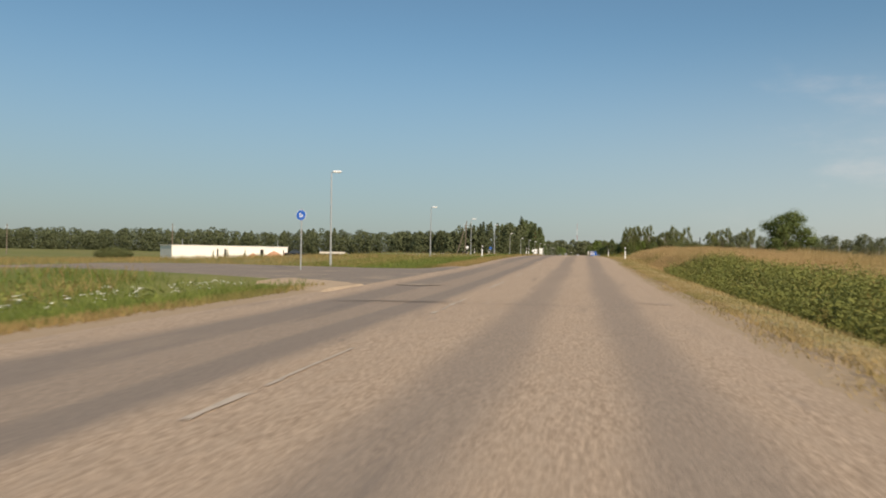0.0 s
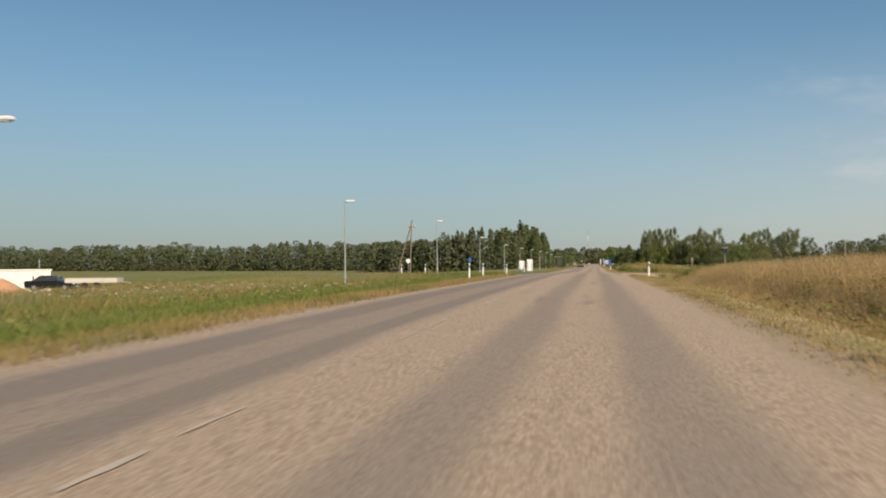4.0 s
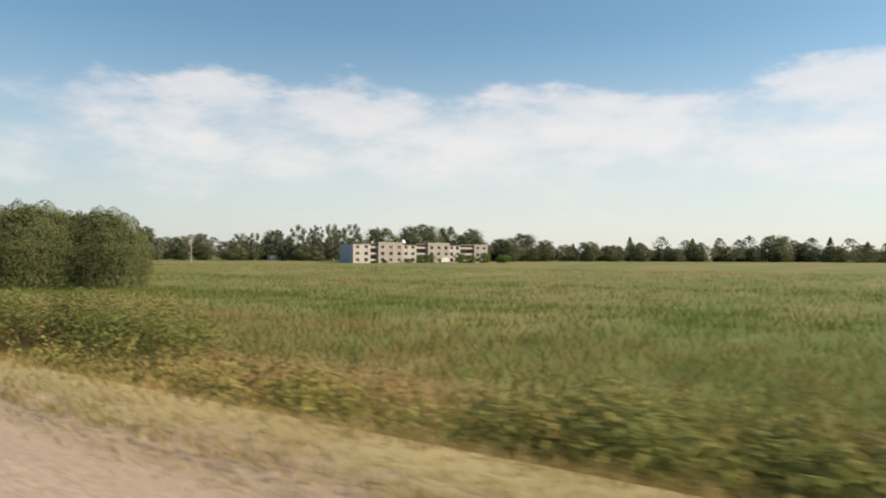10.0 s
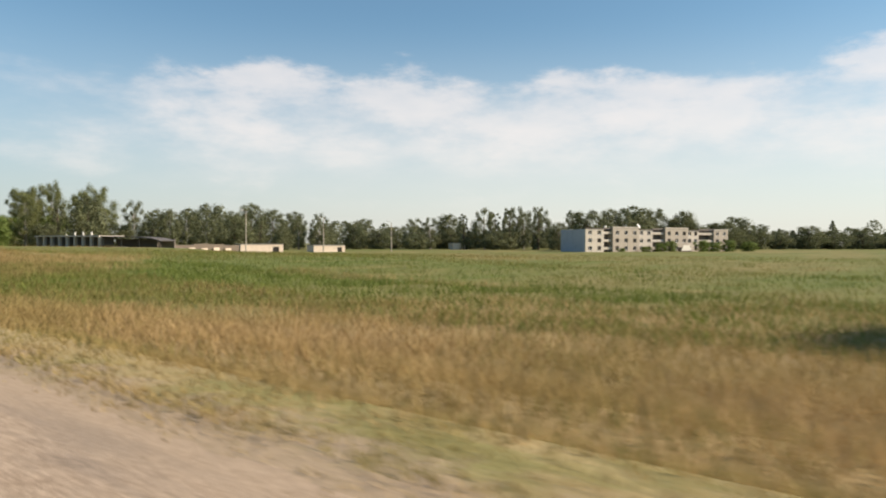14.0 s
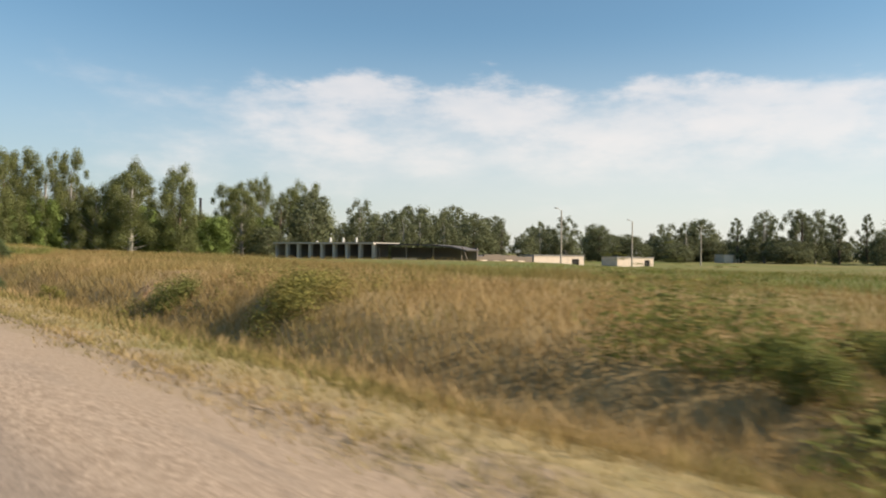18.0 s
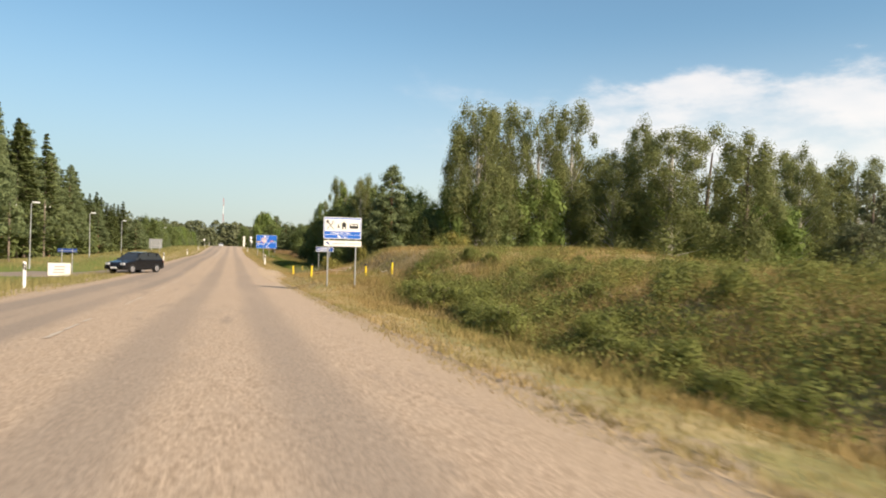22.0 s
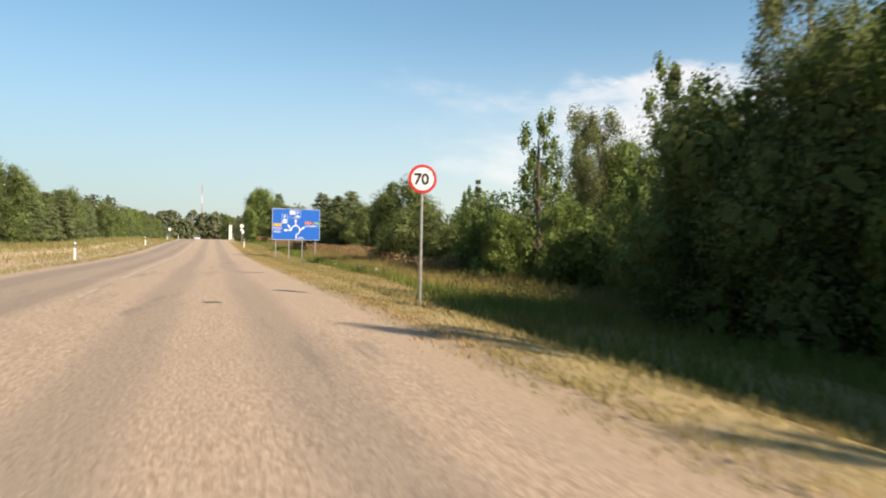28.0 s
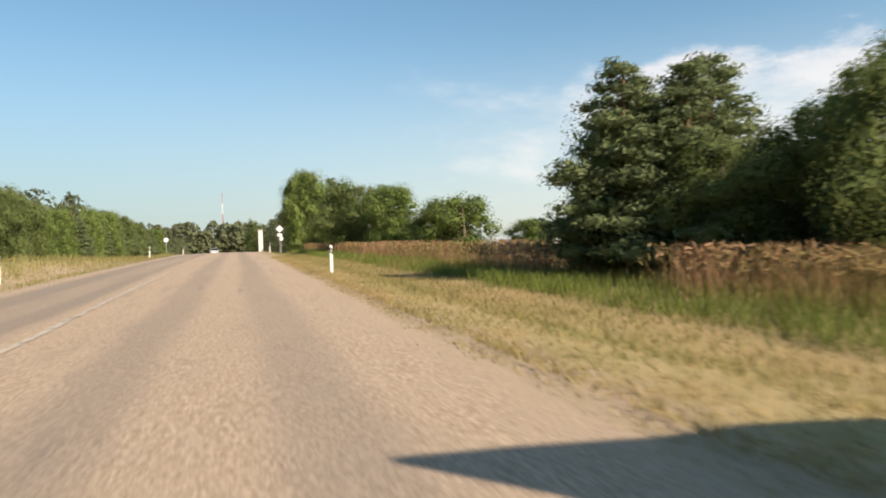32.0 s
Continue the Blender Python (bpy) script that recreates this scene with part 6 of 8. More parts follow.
plant("far_round", 200.8, 362.4, 9.3, 8.4)
plant("far_round", 212.4, 358.7, 13.6, 17.1)
plant("far_round", 228.1, 351.2, 15.4, 19.2)
plant("far_round", 246.3, 341.4, 11.7, 16.1)
plant("far_round", 262.3, 333.5, 10.4, 14.6)
plant("round_a", 51.5, 437.4, 8.5, 9.3)
plant("far_round", 72.1, 432.2, 7.0, 8.4)
plant("far_round", 93.7, 439.6, 8.0, 10.9)
plant("far_round", 106.8, 441.2, 6.5, 9.8)
plant("far_round", 122.9, 433.3, 6.6, 10.0)
plant("far_round", 155.0, 424.3, 6.2, 10.7)
plant("far_round", 181.3, 407.2, 5.4, 10.9)
plant("far_round", 196.1, 382.9, 6.4, 14.1)
# tree line beyond the fields
plant("far_round", 205.3, 413.4, 13.4, 12.5)
plant("far_round", 209.9, 407.5, 6.9, 10.0)
plant("far_tall", 211.7, 397.0, 14.2, 6.9)
plant("far_birch", 216.6, 390.7, 15.7, 9.9)
plant("far_birch", 225.5, 387.5, 15.8, 11.3)
plant("far_tall", 228.3, 375.7, 14.9, 5.4)
plant("far_round", 232.7, 361.9, 15.0, 12.2)
plant("far_round", 237.1, 356.1, 13.5, 9.7)
plant("far_round", 242.4, 349.4, 14.9, 12.2)
plant("far_round", 249.9, 343.0, 14.3, 12.2)
plant("far_round", 263.0, 339.1, 9.7, 10.0)
plant("far_round", 278.1, 336.0, 12.7, 15.5)
plant("far_round", 288.7, 330.6, 9.9, 11.8)
plant("far_round", 298.5, 326.0, 7.8, 13.3)
plant("far_round", 305.1, 317.6, 9.4, 13.3)
plant("far_round", 316.1, 311.6, 7.9, 13.5)
plant("far_round", 328.1, 304.3, 8.9, 13.7)
plant("far_spruce", 334.0, 296.7, 7.4, 8.2)
plant("far_round", 342.8, 293.4, 6.8, 13.9)
plant("far_round", 355.3, 285.5, 9.7, 15.5)
plant("far_round", 368.9, 276.3, 8.0, 14.3)
plant("far_round", 381.8, 267.8, 7.4, 14.4)
plant("far_round", 394.3, 259.8, 13.9, 19.0)
plant("far_round", 408.2, 250.1, 10.5, 14.8)
plant("far_round", 418.2, 237.2, 8.6, 17.8)
plant("far_round", 432.8, 226.6, 9.6, 18.0)
plant("far_round", 449.4, 213.3, 8.1, 18.2)
plant("far_round", 458.8, 201.3, 10.5, 21.3)
plant("far_round", 470.0, 186.9, 8.7, 21.3)
plant("far_round", 483.0, 170.1, 8.6, 21.3)
plant("far_round", 263.9, 346.2, 6.5, 15.3)
plant("far_round", 289.6, 337.6, 5.7, 16.0)
plant("far_round", 318.9, 319.4, 5.2, 16.5)
plant("far_round", 356.6, 292.0, 5.2, 17.1)
plant("far_round", 382.3, 275.3, 4.6, 17.6)
plant("far_round", 408.8, 257.5, 5.1, 18.0)
plant("far_round", 199.6, 437.0, 8.6, 15.5)
plant("far_round", 186.0, 438.2, 11.7, 10.0)
plant("far_round", 176.8, 450.1, 10.0, 15.1)
plant("far_round", 122.6, 470.8, 14.1, 14.7)
plant("far_round", 134.1, 472.9, 14.9, 13.4)
plant("far_round", 143.2, 474.6, 17.0, 15.4)
plant("far_round", 153.8, 476.6, 14.5, 13.4)
plant("far_round", 163.6, 478.5, 18.0, 15.4)
plant("far_round", 175.1, 480.7, 16.1, 14.7)
plant("far_round", 186.7, 482.8, 15.6, 13.4)

# ---- roadside things ----


def delineator(x, y, turn=0.0, lean=0.0, lift=0.0):
    """White marker post with a slanting black band and reflectors."""
    ob = thing("marker_post", pose(x, y, lift + (max(gz(x, y), float(road_z(y)) - 0.03) if x < 6 and x > -12 else gz(x, y)), lean, 0, turn), "white plastic marker post with slanting black band", "marker post", "marker posts along the road")
    bm = box(-0.06, 0.06, -0.025, 0.025, -0.35 - lift, 1.10, 0.012)
    for v in bm.verts:
        if v.co.z > 1.0 and v.co.x > 0:
            v.co.z -= 0.03
    part("post", bm, M["post_white"], ob)
    for side in (-1, 1):
        part("band", poly([(-0.062, 0.80), (0.062, 0.72), (0.062, 0.95), (-0.062, 1.03)], side * 0.026, side * 0.030), M["post_black"], ob, "black band")
        part("reflector", box(-0.022, 0.022, min(side * 0.030, side * 0.036), max(side * 0.030, side * 0.036), 0.80, 0.95), M["reflector"], ob)
    return ob


for x, y in ((4.05, 75.0), (4.1, 125.6), (3.5, 445.2), (3.75, 555.8), (3.9, 615)):
    delineator(x, y, vr.uniform(-4, 4), vr.uniform(-2, 2))
delineator(3.9, 259.3, 2.0, 0.5, 0.14)
delineator(3.42, 350.15, -3.0, 1.0, 0.40)
for x, y in ((-9.7, 72.0), (-9.2, 128.1), (-9.3, 146), (-18.3, 146.1), (-21.5, 148), (-9.0, 120), (-7.0, 445.2), (-8.1, 555.8), (-7.9, 505), (-8.2, 605), (-8.3, 655), (-8.2, 395)):
    delineator(x, y, vr.uniform(-4, 4), vr.uniform(-2, 2))


def marker_yellow(x, y, cap):
    ob = thing("pipeline_marker", pose(x, y, gz(x, y), vr.uniform(-3, 3), vr.uniform(-3, 3), 10), "yellow plastic pipeline marker post in the grass", "marker post", "yellow pipeline markers")
    part("post", tube((0, 0, -0.2), (0, 0, 0.68), 0.06, 0.055, 14), M["post_yellow"], ob)
    part("cap", tube((0, 0, 0.68), (0, 0, 0.80), 0.066, 0.05, 14), M["post_black"] if cap else M["post_yellow"], ob, "black cap" if cap else "")


for x, y, cap in ((7.47, 403.7, True), (4.45, 404.9, True), (8.3, 400.4, True), (4.75, 421.6, False), (8.8, 446.2, False), (6.6, 434.5, False)):
    marker_yellow(x, y, cap)


def banded_post(x, y):
    ob = thing("cable_marker", pose(x, y, gz(x, y) - 0.2, 1, -2, 0), "dark post with red and white bands in the weeds", "marker post", "banded cable markers")
    part("post", tube((0, 0, -0.2), (0, 0, 1.62), 0.055, 0.05, 12), M["post_white"], ob)
    for z0, z1, mat, name in ((1.25, 1.62, "post_black", "black top"), (1.08, 1.17, "post_red", "red band"), (0.86, 0.95, "post_red", "red band")):
        part("band", tube((0, 0, z0), (0, 0, z1), 0.062, 0.060, 12), M[mat], ob, name)


banded_post(11.3, 135.85)


def street_lamp(x, y, h):
    ob = thing("street_lamp", pose(x, y, gz(x, y), vr.uniform(-0.6, 0.6), vr.uniform(-0.6, 0.6), vr.uniform(-8, 8)), "tall slim galvanised street lamp with a flat head", "street lamp", "street lamps along the road")
    part("pole", tube((0, 0, -0.3), (0, 0, h), 0.075, 0.04, 12), M["galvanised"], ob)
    part("base", tube((0, 0, -0.1), (0, 0, 0.9), 0.10, 0.095, 12), M["galvanised"], ob)
    part("arm", tube((0, 0, h), (0.2, 0, h + 0.08), 0.03, 0.028, 8), M["galvanised"], ob)
    bm = box(0.1, 0.72, -0.14, 0.14, h + 0.04, h + 0.17, 0.05)
    part("head", bm, M["sign_white"], ob, "white lamp head")
    part("glass", box(0.25, 0.65, -0.10, 0.10, h + 0.01, h + 0.04, 0.008), M["lens"], ob)


for k in range(20):
    street_lamp(-17.6 - 0.35 * max(0, k - 11), 53.2 + 32.0 * k - (2.9 if k == 0 else 0), (6.75 if k == 0 else 6.0) + vr.uniform(-0.1, 0.1))


def park_lamp(x, y, top):
    z = gz(x, y)
    ob = thing("yard_lamp", pose(x, y, z, 0, 0, 180), "concrete lamp post with a single arm by the garages", "street lamp", "lamps by the garages")
    h = top - z
    part("pole", tube((0, 0, -0.3), (0, 0, h), 0.16, 0.10, 10), M["panel_grey"], ob)
    part("arm", tube((0, 0, h - 0.1), (1.1, 0, h + 0.25), 0.04, 0.035, 8), M["galvanised"], ob)
    part("head", box(0.9, 1.6, -0.15, 0.15, h + 0.16, h + 0.34, 0.05), M["sign_back"], ob)


for x, y, top in ((93.8, 375.0, 8.3), (118.6, 378.5, 7.4), (141.0, 377.2, 6.9)):
    park_lamp(x, y, top)


# ---- signs ----


def posts_for(ob, xs, z_top, y=0.05, r=0.035):
    m = ob.matrix_basis
    for x in xs:
        w = m @ Vector((x, y, 0))
        part("post", tube((x, y, gz(w.x, w.y) - m.translation.z - 0.2), (x, y, z_top), r, r, 12), M["galvanised"], ob)


def rounded(w, h, r, n=5):
    pts = []
    for cx, cz, a0 in ((w / 2 - r, h / 2 - r, 0), (-w / 2 + r, h / 2 - r, 90), (-w / 2 + r, -h / 2 + r, 180), (w / 2 - r, -h / 2 + r, 270)):
        for k in range(n + 1):
            a = radians(a0 + 90 * k / n)
            pts.append((cx + r * math.cos(a), cz + r * math.sin(a)))
    return pts


def shift(pts, dx, dz):
    return [(x + dx, z + dz) for x, z in pts]


def stroke(points, w, y0, y1, bm=None):
    """A flat line of width w through (x, z) points, as plates with square joints."""
    bm = bm or bmesh.new()
    for (xa, za), (xb, zb) in zip(points, points[1:]):
        d = math.hypot(xb - xa, zb - za)
        nx, nz = -(zb - za) / d * w / 2, (xb - xa) / d * w / 2
        ex, ez = (xb - xa) / d * w * 0.12, (zb - za) / d * w * 0.12
        poly([(xa + nx - ex, za + nz - ez), (xa - nx - ex, za - nz - ez), (xb - nx + ex, zb - nz + ez), (xb + nx + ex, zb + nz + ez)], y0, y1, bm)
    return bm


def letters(ob, body, x, z, size, mat, y=-0.032, squeeze=1.0, bold=0.0015):
    return part("lettering", text_mesh(body, size, mat, squeeze, bold), None, ob, "", pose(x, y, z))


# mandatory sign by the first side road: white arrow on a blue disc
ob = thing("road_sign", pose(-13.4, 33.9, gz(-13.4, 33.9), 0, 0, -6), "round blue mandatory sign with a white symbol on a post", "road sign")
posts_for(ob, (0.0,), 3.0)
part("disc", disc(0.255, 0.02, 40, None, pose(0, 0, 2.68)), M["sign_white"], ob)
part("face", disc(0.24, 0.02, 40, None, pose(0, -0.006, 2.68)), M["sign_blue"], ob, "blue face")
bm = stroke([(-0.04, 2.58), (-0.04, 2.79)], 0.055, -0.026, -0.02)
poly([(0.025, 2.58), (0.095, 2.58), (0.095, 2.71), (0.025, 2.71)], -0.026, -0.02, bm)
part("symbol", bm, M["sign_white"], ob, "white symbol")

# give-way sign seen from behind, with a name plate above it
ob = thing("give_way_sign", pose(13.3, 148.0, gz(13.3, 148.0), 0, 0, 118), "dark back of a triangular give-way sign on a post", "road sign")
h0 = 3.0 - gz(13.3, 148.0)
posts_for(ob, (0.0,), h0 + 0.12, 0.0)
part("plate", poly([(-0.36, h0), (0.36, h0), (0.05, h0 - 0.62), (-0.05, h0 - 0.62)], -0.02, 0.0), M["sign_dark"], ob)
part("rim", poly([(-0.38, h0 + 0.012), (0.38, h0 + 0.012), (0.36, h0 - 0.01), (-0.36, h0 - 0.01)], -0.03, 0.008), M["sign_back"], ob)
part("name_plate", box(-0.42, 0.42, -0.028, 0.0, h0 + 0.06, h0 + 0.20, 0.006), M["sign_white"], ob, "white name plate")
part("clamp", box(-0.05, 0.05, -0.04, 0.04, h0 - 0.16, h0 - 0.10), M["galvanised"], ob)

# tourist board: pictograms above two blue strips, a lower panel with an arrow
ob = thing("tourist_board", pose(4.0, 395.5, gz(4.8, 395.5), 0, 0, -3), "white and blue roadside board with pictograms and place names", "road sign")
zb = 1.43 - ob.matrix_basis.translation.z
posts_for(ob, (0.22, 1.50), zb + 1.30)
part("panel", poly(shift(rounded(1.74, 1.00, 0.05), 0.87, zb + 0.85), -0.02, 0.02), M["sign_white"], ob)
part("face", poly(shift(rounded(1.68, 0.94, 0.04), 0.87, zb + 0.85), -0.025, -0.02), M["sign_blue"], ob, "blue face")
part("field", box(0.055, 1.685, -0.030, -0.025, zb + 0.70, zb + 1.27), M["sign_cream"], ob, "cream picture field")
part("divider", box(0.055, 1.685, -0.030, -0.025, zb + 0.533, zb + 0.548), M["sign_white"], ob)
for body, x, z, s in (("HÄMSAARE TALU", 0.33, zb + 0.580, 0.125), ("1 km", 0.86, zb + 0.405, 0.125)):
    letters(ob, body, x, z, s, M["sign_white"], -0.032, 0.92)
part("arrow", poly([(0.62, zb + 0.46), (0.72, zb + 0.52), (0.72, zb + 0.49), (0.78, zb + 0.47), (0.82, zb + 0.40), (0.75, zb + 0.395), (0.72, zb + 0.43), (0.72, zb + 0.40)], -0.031, -0.026), M["sign_white"], ob, "white arrow")
bm = stroke([(0.45, zb + 0.80), (0.22, zb + 1.10)], 0.035, -0.034, -0.030)
poly([(0.13 + 0.07 * math.cos(a * 0.4) * 0.8 + 0.05, zb + 1.14 + 0.075 * math.sin(a * 0.4)) for a in range(15)], -0.034, -0.030, bm)
part("spoon", bm, M["sign_black"], ob, "black spoon pictogram")
bm = stroke([(0.16, zb + 0.80), (0.40, zb + 1.08)], 0.032, -0.038, -0.034)
for dx in (-0.05, 0.0, 0.05):
    stroke([(0.39 + dx * 0.6, zb + 1.07 - dx * 0.5), (0.46 + dx * 0.8, zb + 1.16 - dx * 0.7)], 0.016, -0.038, -0.034, bm)
part("fork", bm, M["sign_black"], ob, "black fork pictogram")
bm = poly([(0.62, zb + 0.86), (0.74, zb + 0.86), (0.70, zb + 0.95), (0.72, zb + 0.95), (0.68, zb + 1.06), (0.64, zb + 0.95), (0.66, zb + 0.95)], -0.034, -0.030)
part("pawn", bm, M["sign_black"], ob, "black tree pictogram")
bm = poly([(0.84, zb + 0.80), (0.90, zb + 0.80), (0.90, zb + 0.91), (0.98, zb + 0.91), (0.98, zb + 0.80), (1.03, zb + 0.80), (1.03, zb + 1.04), (1.05, zb + 1.04), (0.935, zb + 1.16), (0.82, zb + 1.04), (0.84, zb + 1.04)], -0.034, -0.030)
part("house", bm, M["sign_black"], ob, "black house pictogram")
part("caravan", poly(shift(rounded(0.40, 0.22, 0.04), 1.39, zb + 0.95), -0.034, -0.030), M["sign_black"], ob, "black caravan pictogram")
for cx in (1.29, 1.47):
    part("caravan_window", box(cx - 0.06, cx + 0.08, -0.038, -0.034, zb + 0.97, zb + 1.03), M["sign_cream"], ob)
part("lower_panel", box(0.02, 1.76, -0.02, 0.01, zb, zb + 0.27, 0.006), M["sign_cream"], ob)
part("turn_arrow", poly([(0.10, zb + 0.17), (0.19, zb + 0.23), (0.19, zb + 0.20), (0.26, zb + 0.16), (0.29, zb + 0.07), (0.24, zb + 0.07), (0.20, zb + 0.14), (0.19, zb + 0.11)], -0.026, -0.020), M["sign_navy"], ob, "dark blue arrow")
for k, w in enumerate((0.09, 0.08, 0.10, 0.09, 0.08, 0.0, 0.08, 0.09, 0.08, 0.08, 0.09)):
    if w:
        part("faded_bar", box(0.44 + 0.115 * k, 0.44 + 0.115 * k + w, -0.024, -0.020, zb + 0.115, zb + 0.155), M["slate"], ob, "faded grey lettering")

# finger board on two posts by the sandy track
ob = thing("direction_sign", pose(7.75, 433.3, gz(8.5, 433.3), 0, 0, -4), "narrow blue direction sign with white border on two posts", "road sign")
zb = 0.97 - ob.matrix_basis.translation.z
posts_for(ob, (0.28, 1.32), zb + 0.40)
part("panel", poly(shift(rounded(1.68, 0.46, 0.04), 0.84, zb + 0.23), -0.02, 0.02), M["sign_white"], ob)
part("face", poly(shift(rounded(1.62, 0.40, 0.03), 0.84, zb + 0.23), -0.025, -0.02), M["sign_navy"], ob, "dark blue face")
part("arrow", poly([(0.10, zb + 0.23), (0.24, zb + 0.33), (0.24, zb + 0.27), (0.36, zb + 0.27), (0.36, zb + 0.19), (0.24, zb + 0.19), (0.24, zb + 0.13)], -0.030, -0.025), M["sign_white"], ob, "white arrow")
for z0, x1 in ((zb + 0.25, 1.26), (zb + 0.08, 1.08)):
    x = 0.42
    k = 0
    while x < x1:
        w = 0.07 + 0.03 * ((k * 7) % 3) / 2
        part("letter_bar", box(x, x + w, -0.030, -0.025, z0, z0 + 0.11), M["sign_white"], ob, "white unreadable letter")
        x += w + 0.035
        k += 1
part("symbol", box(1.42, 1.56, -0.030, -0.025, zb + 0.12, zb + 0.28, 0.004), M["sign_blue"], ob)

# speed limit
ob = thing("speed_limit_sign", pose(4.45, 473.4, gz(4.45, 473.4), 0, 0, -5), "round speed limit sign, red ring and black seventy", "road sign")
zc = 2.24 - ob.matrix_basis.translation.z
posts_for(ob, (0.0,), zc + 0.2)
part("disc", disc(0.335, 0.02, 48, None, pose(0, 0, zc)), M["sign_red"], ob, "red ring")
part("face", disc(0.265, 0.02, 48, None, pose(0, -0.006, zc)), M["sign_white"], ob, "white face")
letters(ob, "70", -0.205, zc - 0.125, 0.36, M["sign_black"], -0.018, 0.98, 0.012)

# big roundabout board on four posts
ob = thing("direction_board", pose(4.97, 525.45, gz(7, 525.8), 0, 0, -2) @ Matrix.Diagonal((0.945, 1, 1, 1)), "large blue roundabout direction board on four posts", "road sign")
zb = 0.92 - ob.matrix_basis.translation.z
W, Hh = 4.5, 2.82
posts_for(ob, (0.35, 1.6, 2.85, 4.1), zb + 2.6, 0.07, 0.05)
part("rim", poly(shift(rounded(W, Hh, 0.06), W / 2, zb + Hh / 2), -0.03, 0.03), M["sign_white"], ob)
part("face", poly(shift(rounded(W - 0.05, Hh - 0.05, 0.05), W / 2, zb + Hh / 2), -0.036, -0.03), M["sign_blue"], ob, "blue face")
for k in (1, 2):
    part("rail", box(0.05, W - 0.05, 0.03, 0.06, zb + k * 0.95 - 0.03, zb + k * 0.95 + 0.03), M["galvanised"], ob)
cx, cz, R = 2.20, zb + 0.90, 0.40
Yf, Yb = -0.042, -0.036
bm = stroke([(cx + R * math.cos(radians(a)), cz + R * math.sin(radians(a))) for a in range(-62, 190, 9)], 0.092, Yf, Yb)
part("ring", bm, M["sign_white"], ob, "white roundabout ring")


def board_arrow(points, head, name="arrow"):
    bm = stroke(points, 0.092, Yf, Yb)
    (xa, za), (xb, zb2) = points[-2:]
    d = math.hypot(xb - xa, zb2 - za)
    ux, uz = (xb - xa) / d, (zb2 - za) / d
    if head:
        poly([(xb - uz * 0.125, zb2 + ux * 0.125), (xb + uz * 0.125, zb2 - ux * 0.125), (xb + ux * 0.27, zb2 + uz * 0.27)], Yf, Yb, bm)
    part(name, bm, M["sign_white"], ob, "white arrow")


board_arrow([(cx, cz + R), (cx, cz + R + 0.37)], True)
board_arrow([(cx - R, cz - 0.04), (1.31, cz - 0.04)], True)
board_arrow([(cx - R, cz), (1.58, cz + 0.31)], True)
board_arrow([(cx + R * 0.86, cz - 0.22), (cx + R * 1.02, cz - 0.02), (2.87, cz + 0.17)], True)
board_arrow([(cx + 0.30, cz - 0.27), (cx + 0.06, cz - 0.44), (cx + 0.06, cz - 0.80)], False, "entry")
for body, x, z, s in (("VALGA", 0.08, zb + 0.93, 0.27), ("VÕRU", 0.12, zb + 0.62, 0.27), ("LUHAMAA", 3.13, zb + 1.20, 0.245), ("300m", 2.46, zb + 0.11, 0.24)):
    letters(ob, body, x, z, s, M["sign_white"], -0.040)
for x0, x1, z0, z1, mat, num, col, s in ((0.10, 0.48, 1.22, 1.47, "sign_amber", "66", "sign_black", 0.22), (0.50, 0.86, 1.22, 1.47, "sign_amber", "67", "sign_black", 0.22),
                                        (3.10, 3.46, 1.45, 1.68, "sign_orange", "66", "sign_black", 0.21), (3.50, 3.82, 1.45, 1.68, "sign_red", "2", "sign_white", 0.22), (3.86, 4.44, 1.45, 1.68, "sign_green", "E 263", "sign_white", 0.19)):
    p = part("route_plate", box(x0, x1, -0.041, -0.036, zb + z0, zb + z1), M[mat], ob, "coloured route number plate")
    letters(ob, num, x0 + 0.05, zb + z0 + 0.05, s, M[col], -0.045, 0.95)
for x0, x1, z0, z1 in ((0.92, 1.42, 1.50, 2.31), (1.63, 2.13, 2.00, 2.69), (2.15, 2.65, 2.00, 2.69)):
    bm = stroke([(x0, zb + z0), (x1, zb + z0), (x1, zb + z1), (x0, zb + z1), (x0, zb + z0)], 0.022, Yf, Yb)
    part("symbol_frame", bm, M["sign_white"], ob, "white frame")
letters(ob, "P", 1.05, zb + 1.93, 0.42, M["sign_white"], -0.040)
letters(ob, "P", 2.27, zb + 2.29, 0.42, M["sign_white"], -0.040)
part("lorry", poly([(0.99, zb + 1.74), (1.36, zb + 1.74), (1.36, zb + 1.87), (1.10, zb + 1.87), (0.99, zb + 1.80)], Yf, Yb), M["sign_white"], ob, "white lorry symbol")
part("bus", box(0.99, 1.36, Yf, Yb, zb + 1.55, zb + 1.66), M["sign_white"], ob, "white bus symbol")
part("car_symbol", poly([(2.20, zb + 2.09), (2.58, zb + 2.09), (2.58, zb + 2.15), (2.49, zb + 2.17), (2.43, zb + 2.23), (2.32, zb + 2.23), (2.26, zb + 2.16), (2.20, zb + 2.14)], Yf, Yb), M["sign_white"], ob, "white car symbol")
part("meal_field", box(1.67, 2.07, -0.041, -0.036, zb + 2.30, zb + 2.64), M["sign_white"], ob, "white field")
bm = stroke([(1.76, zb + 2.37), (1.98, zb + 2.58)], 0.03, -0.045, -0.041)
stroke([(1.98, zb + 2.37), (1.76, zb + 2.58)], 0.03, -0.045, -0.041, bm)
part("cutlery", bm, M["sign_black"], ob, "black cutlery symbol")

# backs of signs for the other direction, and small signs along the far side


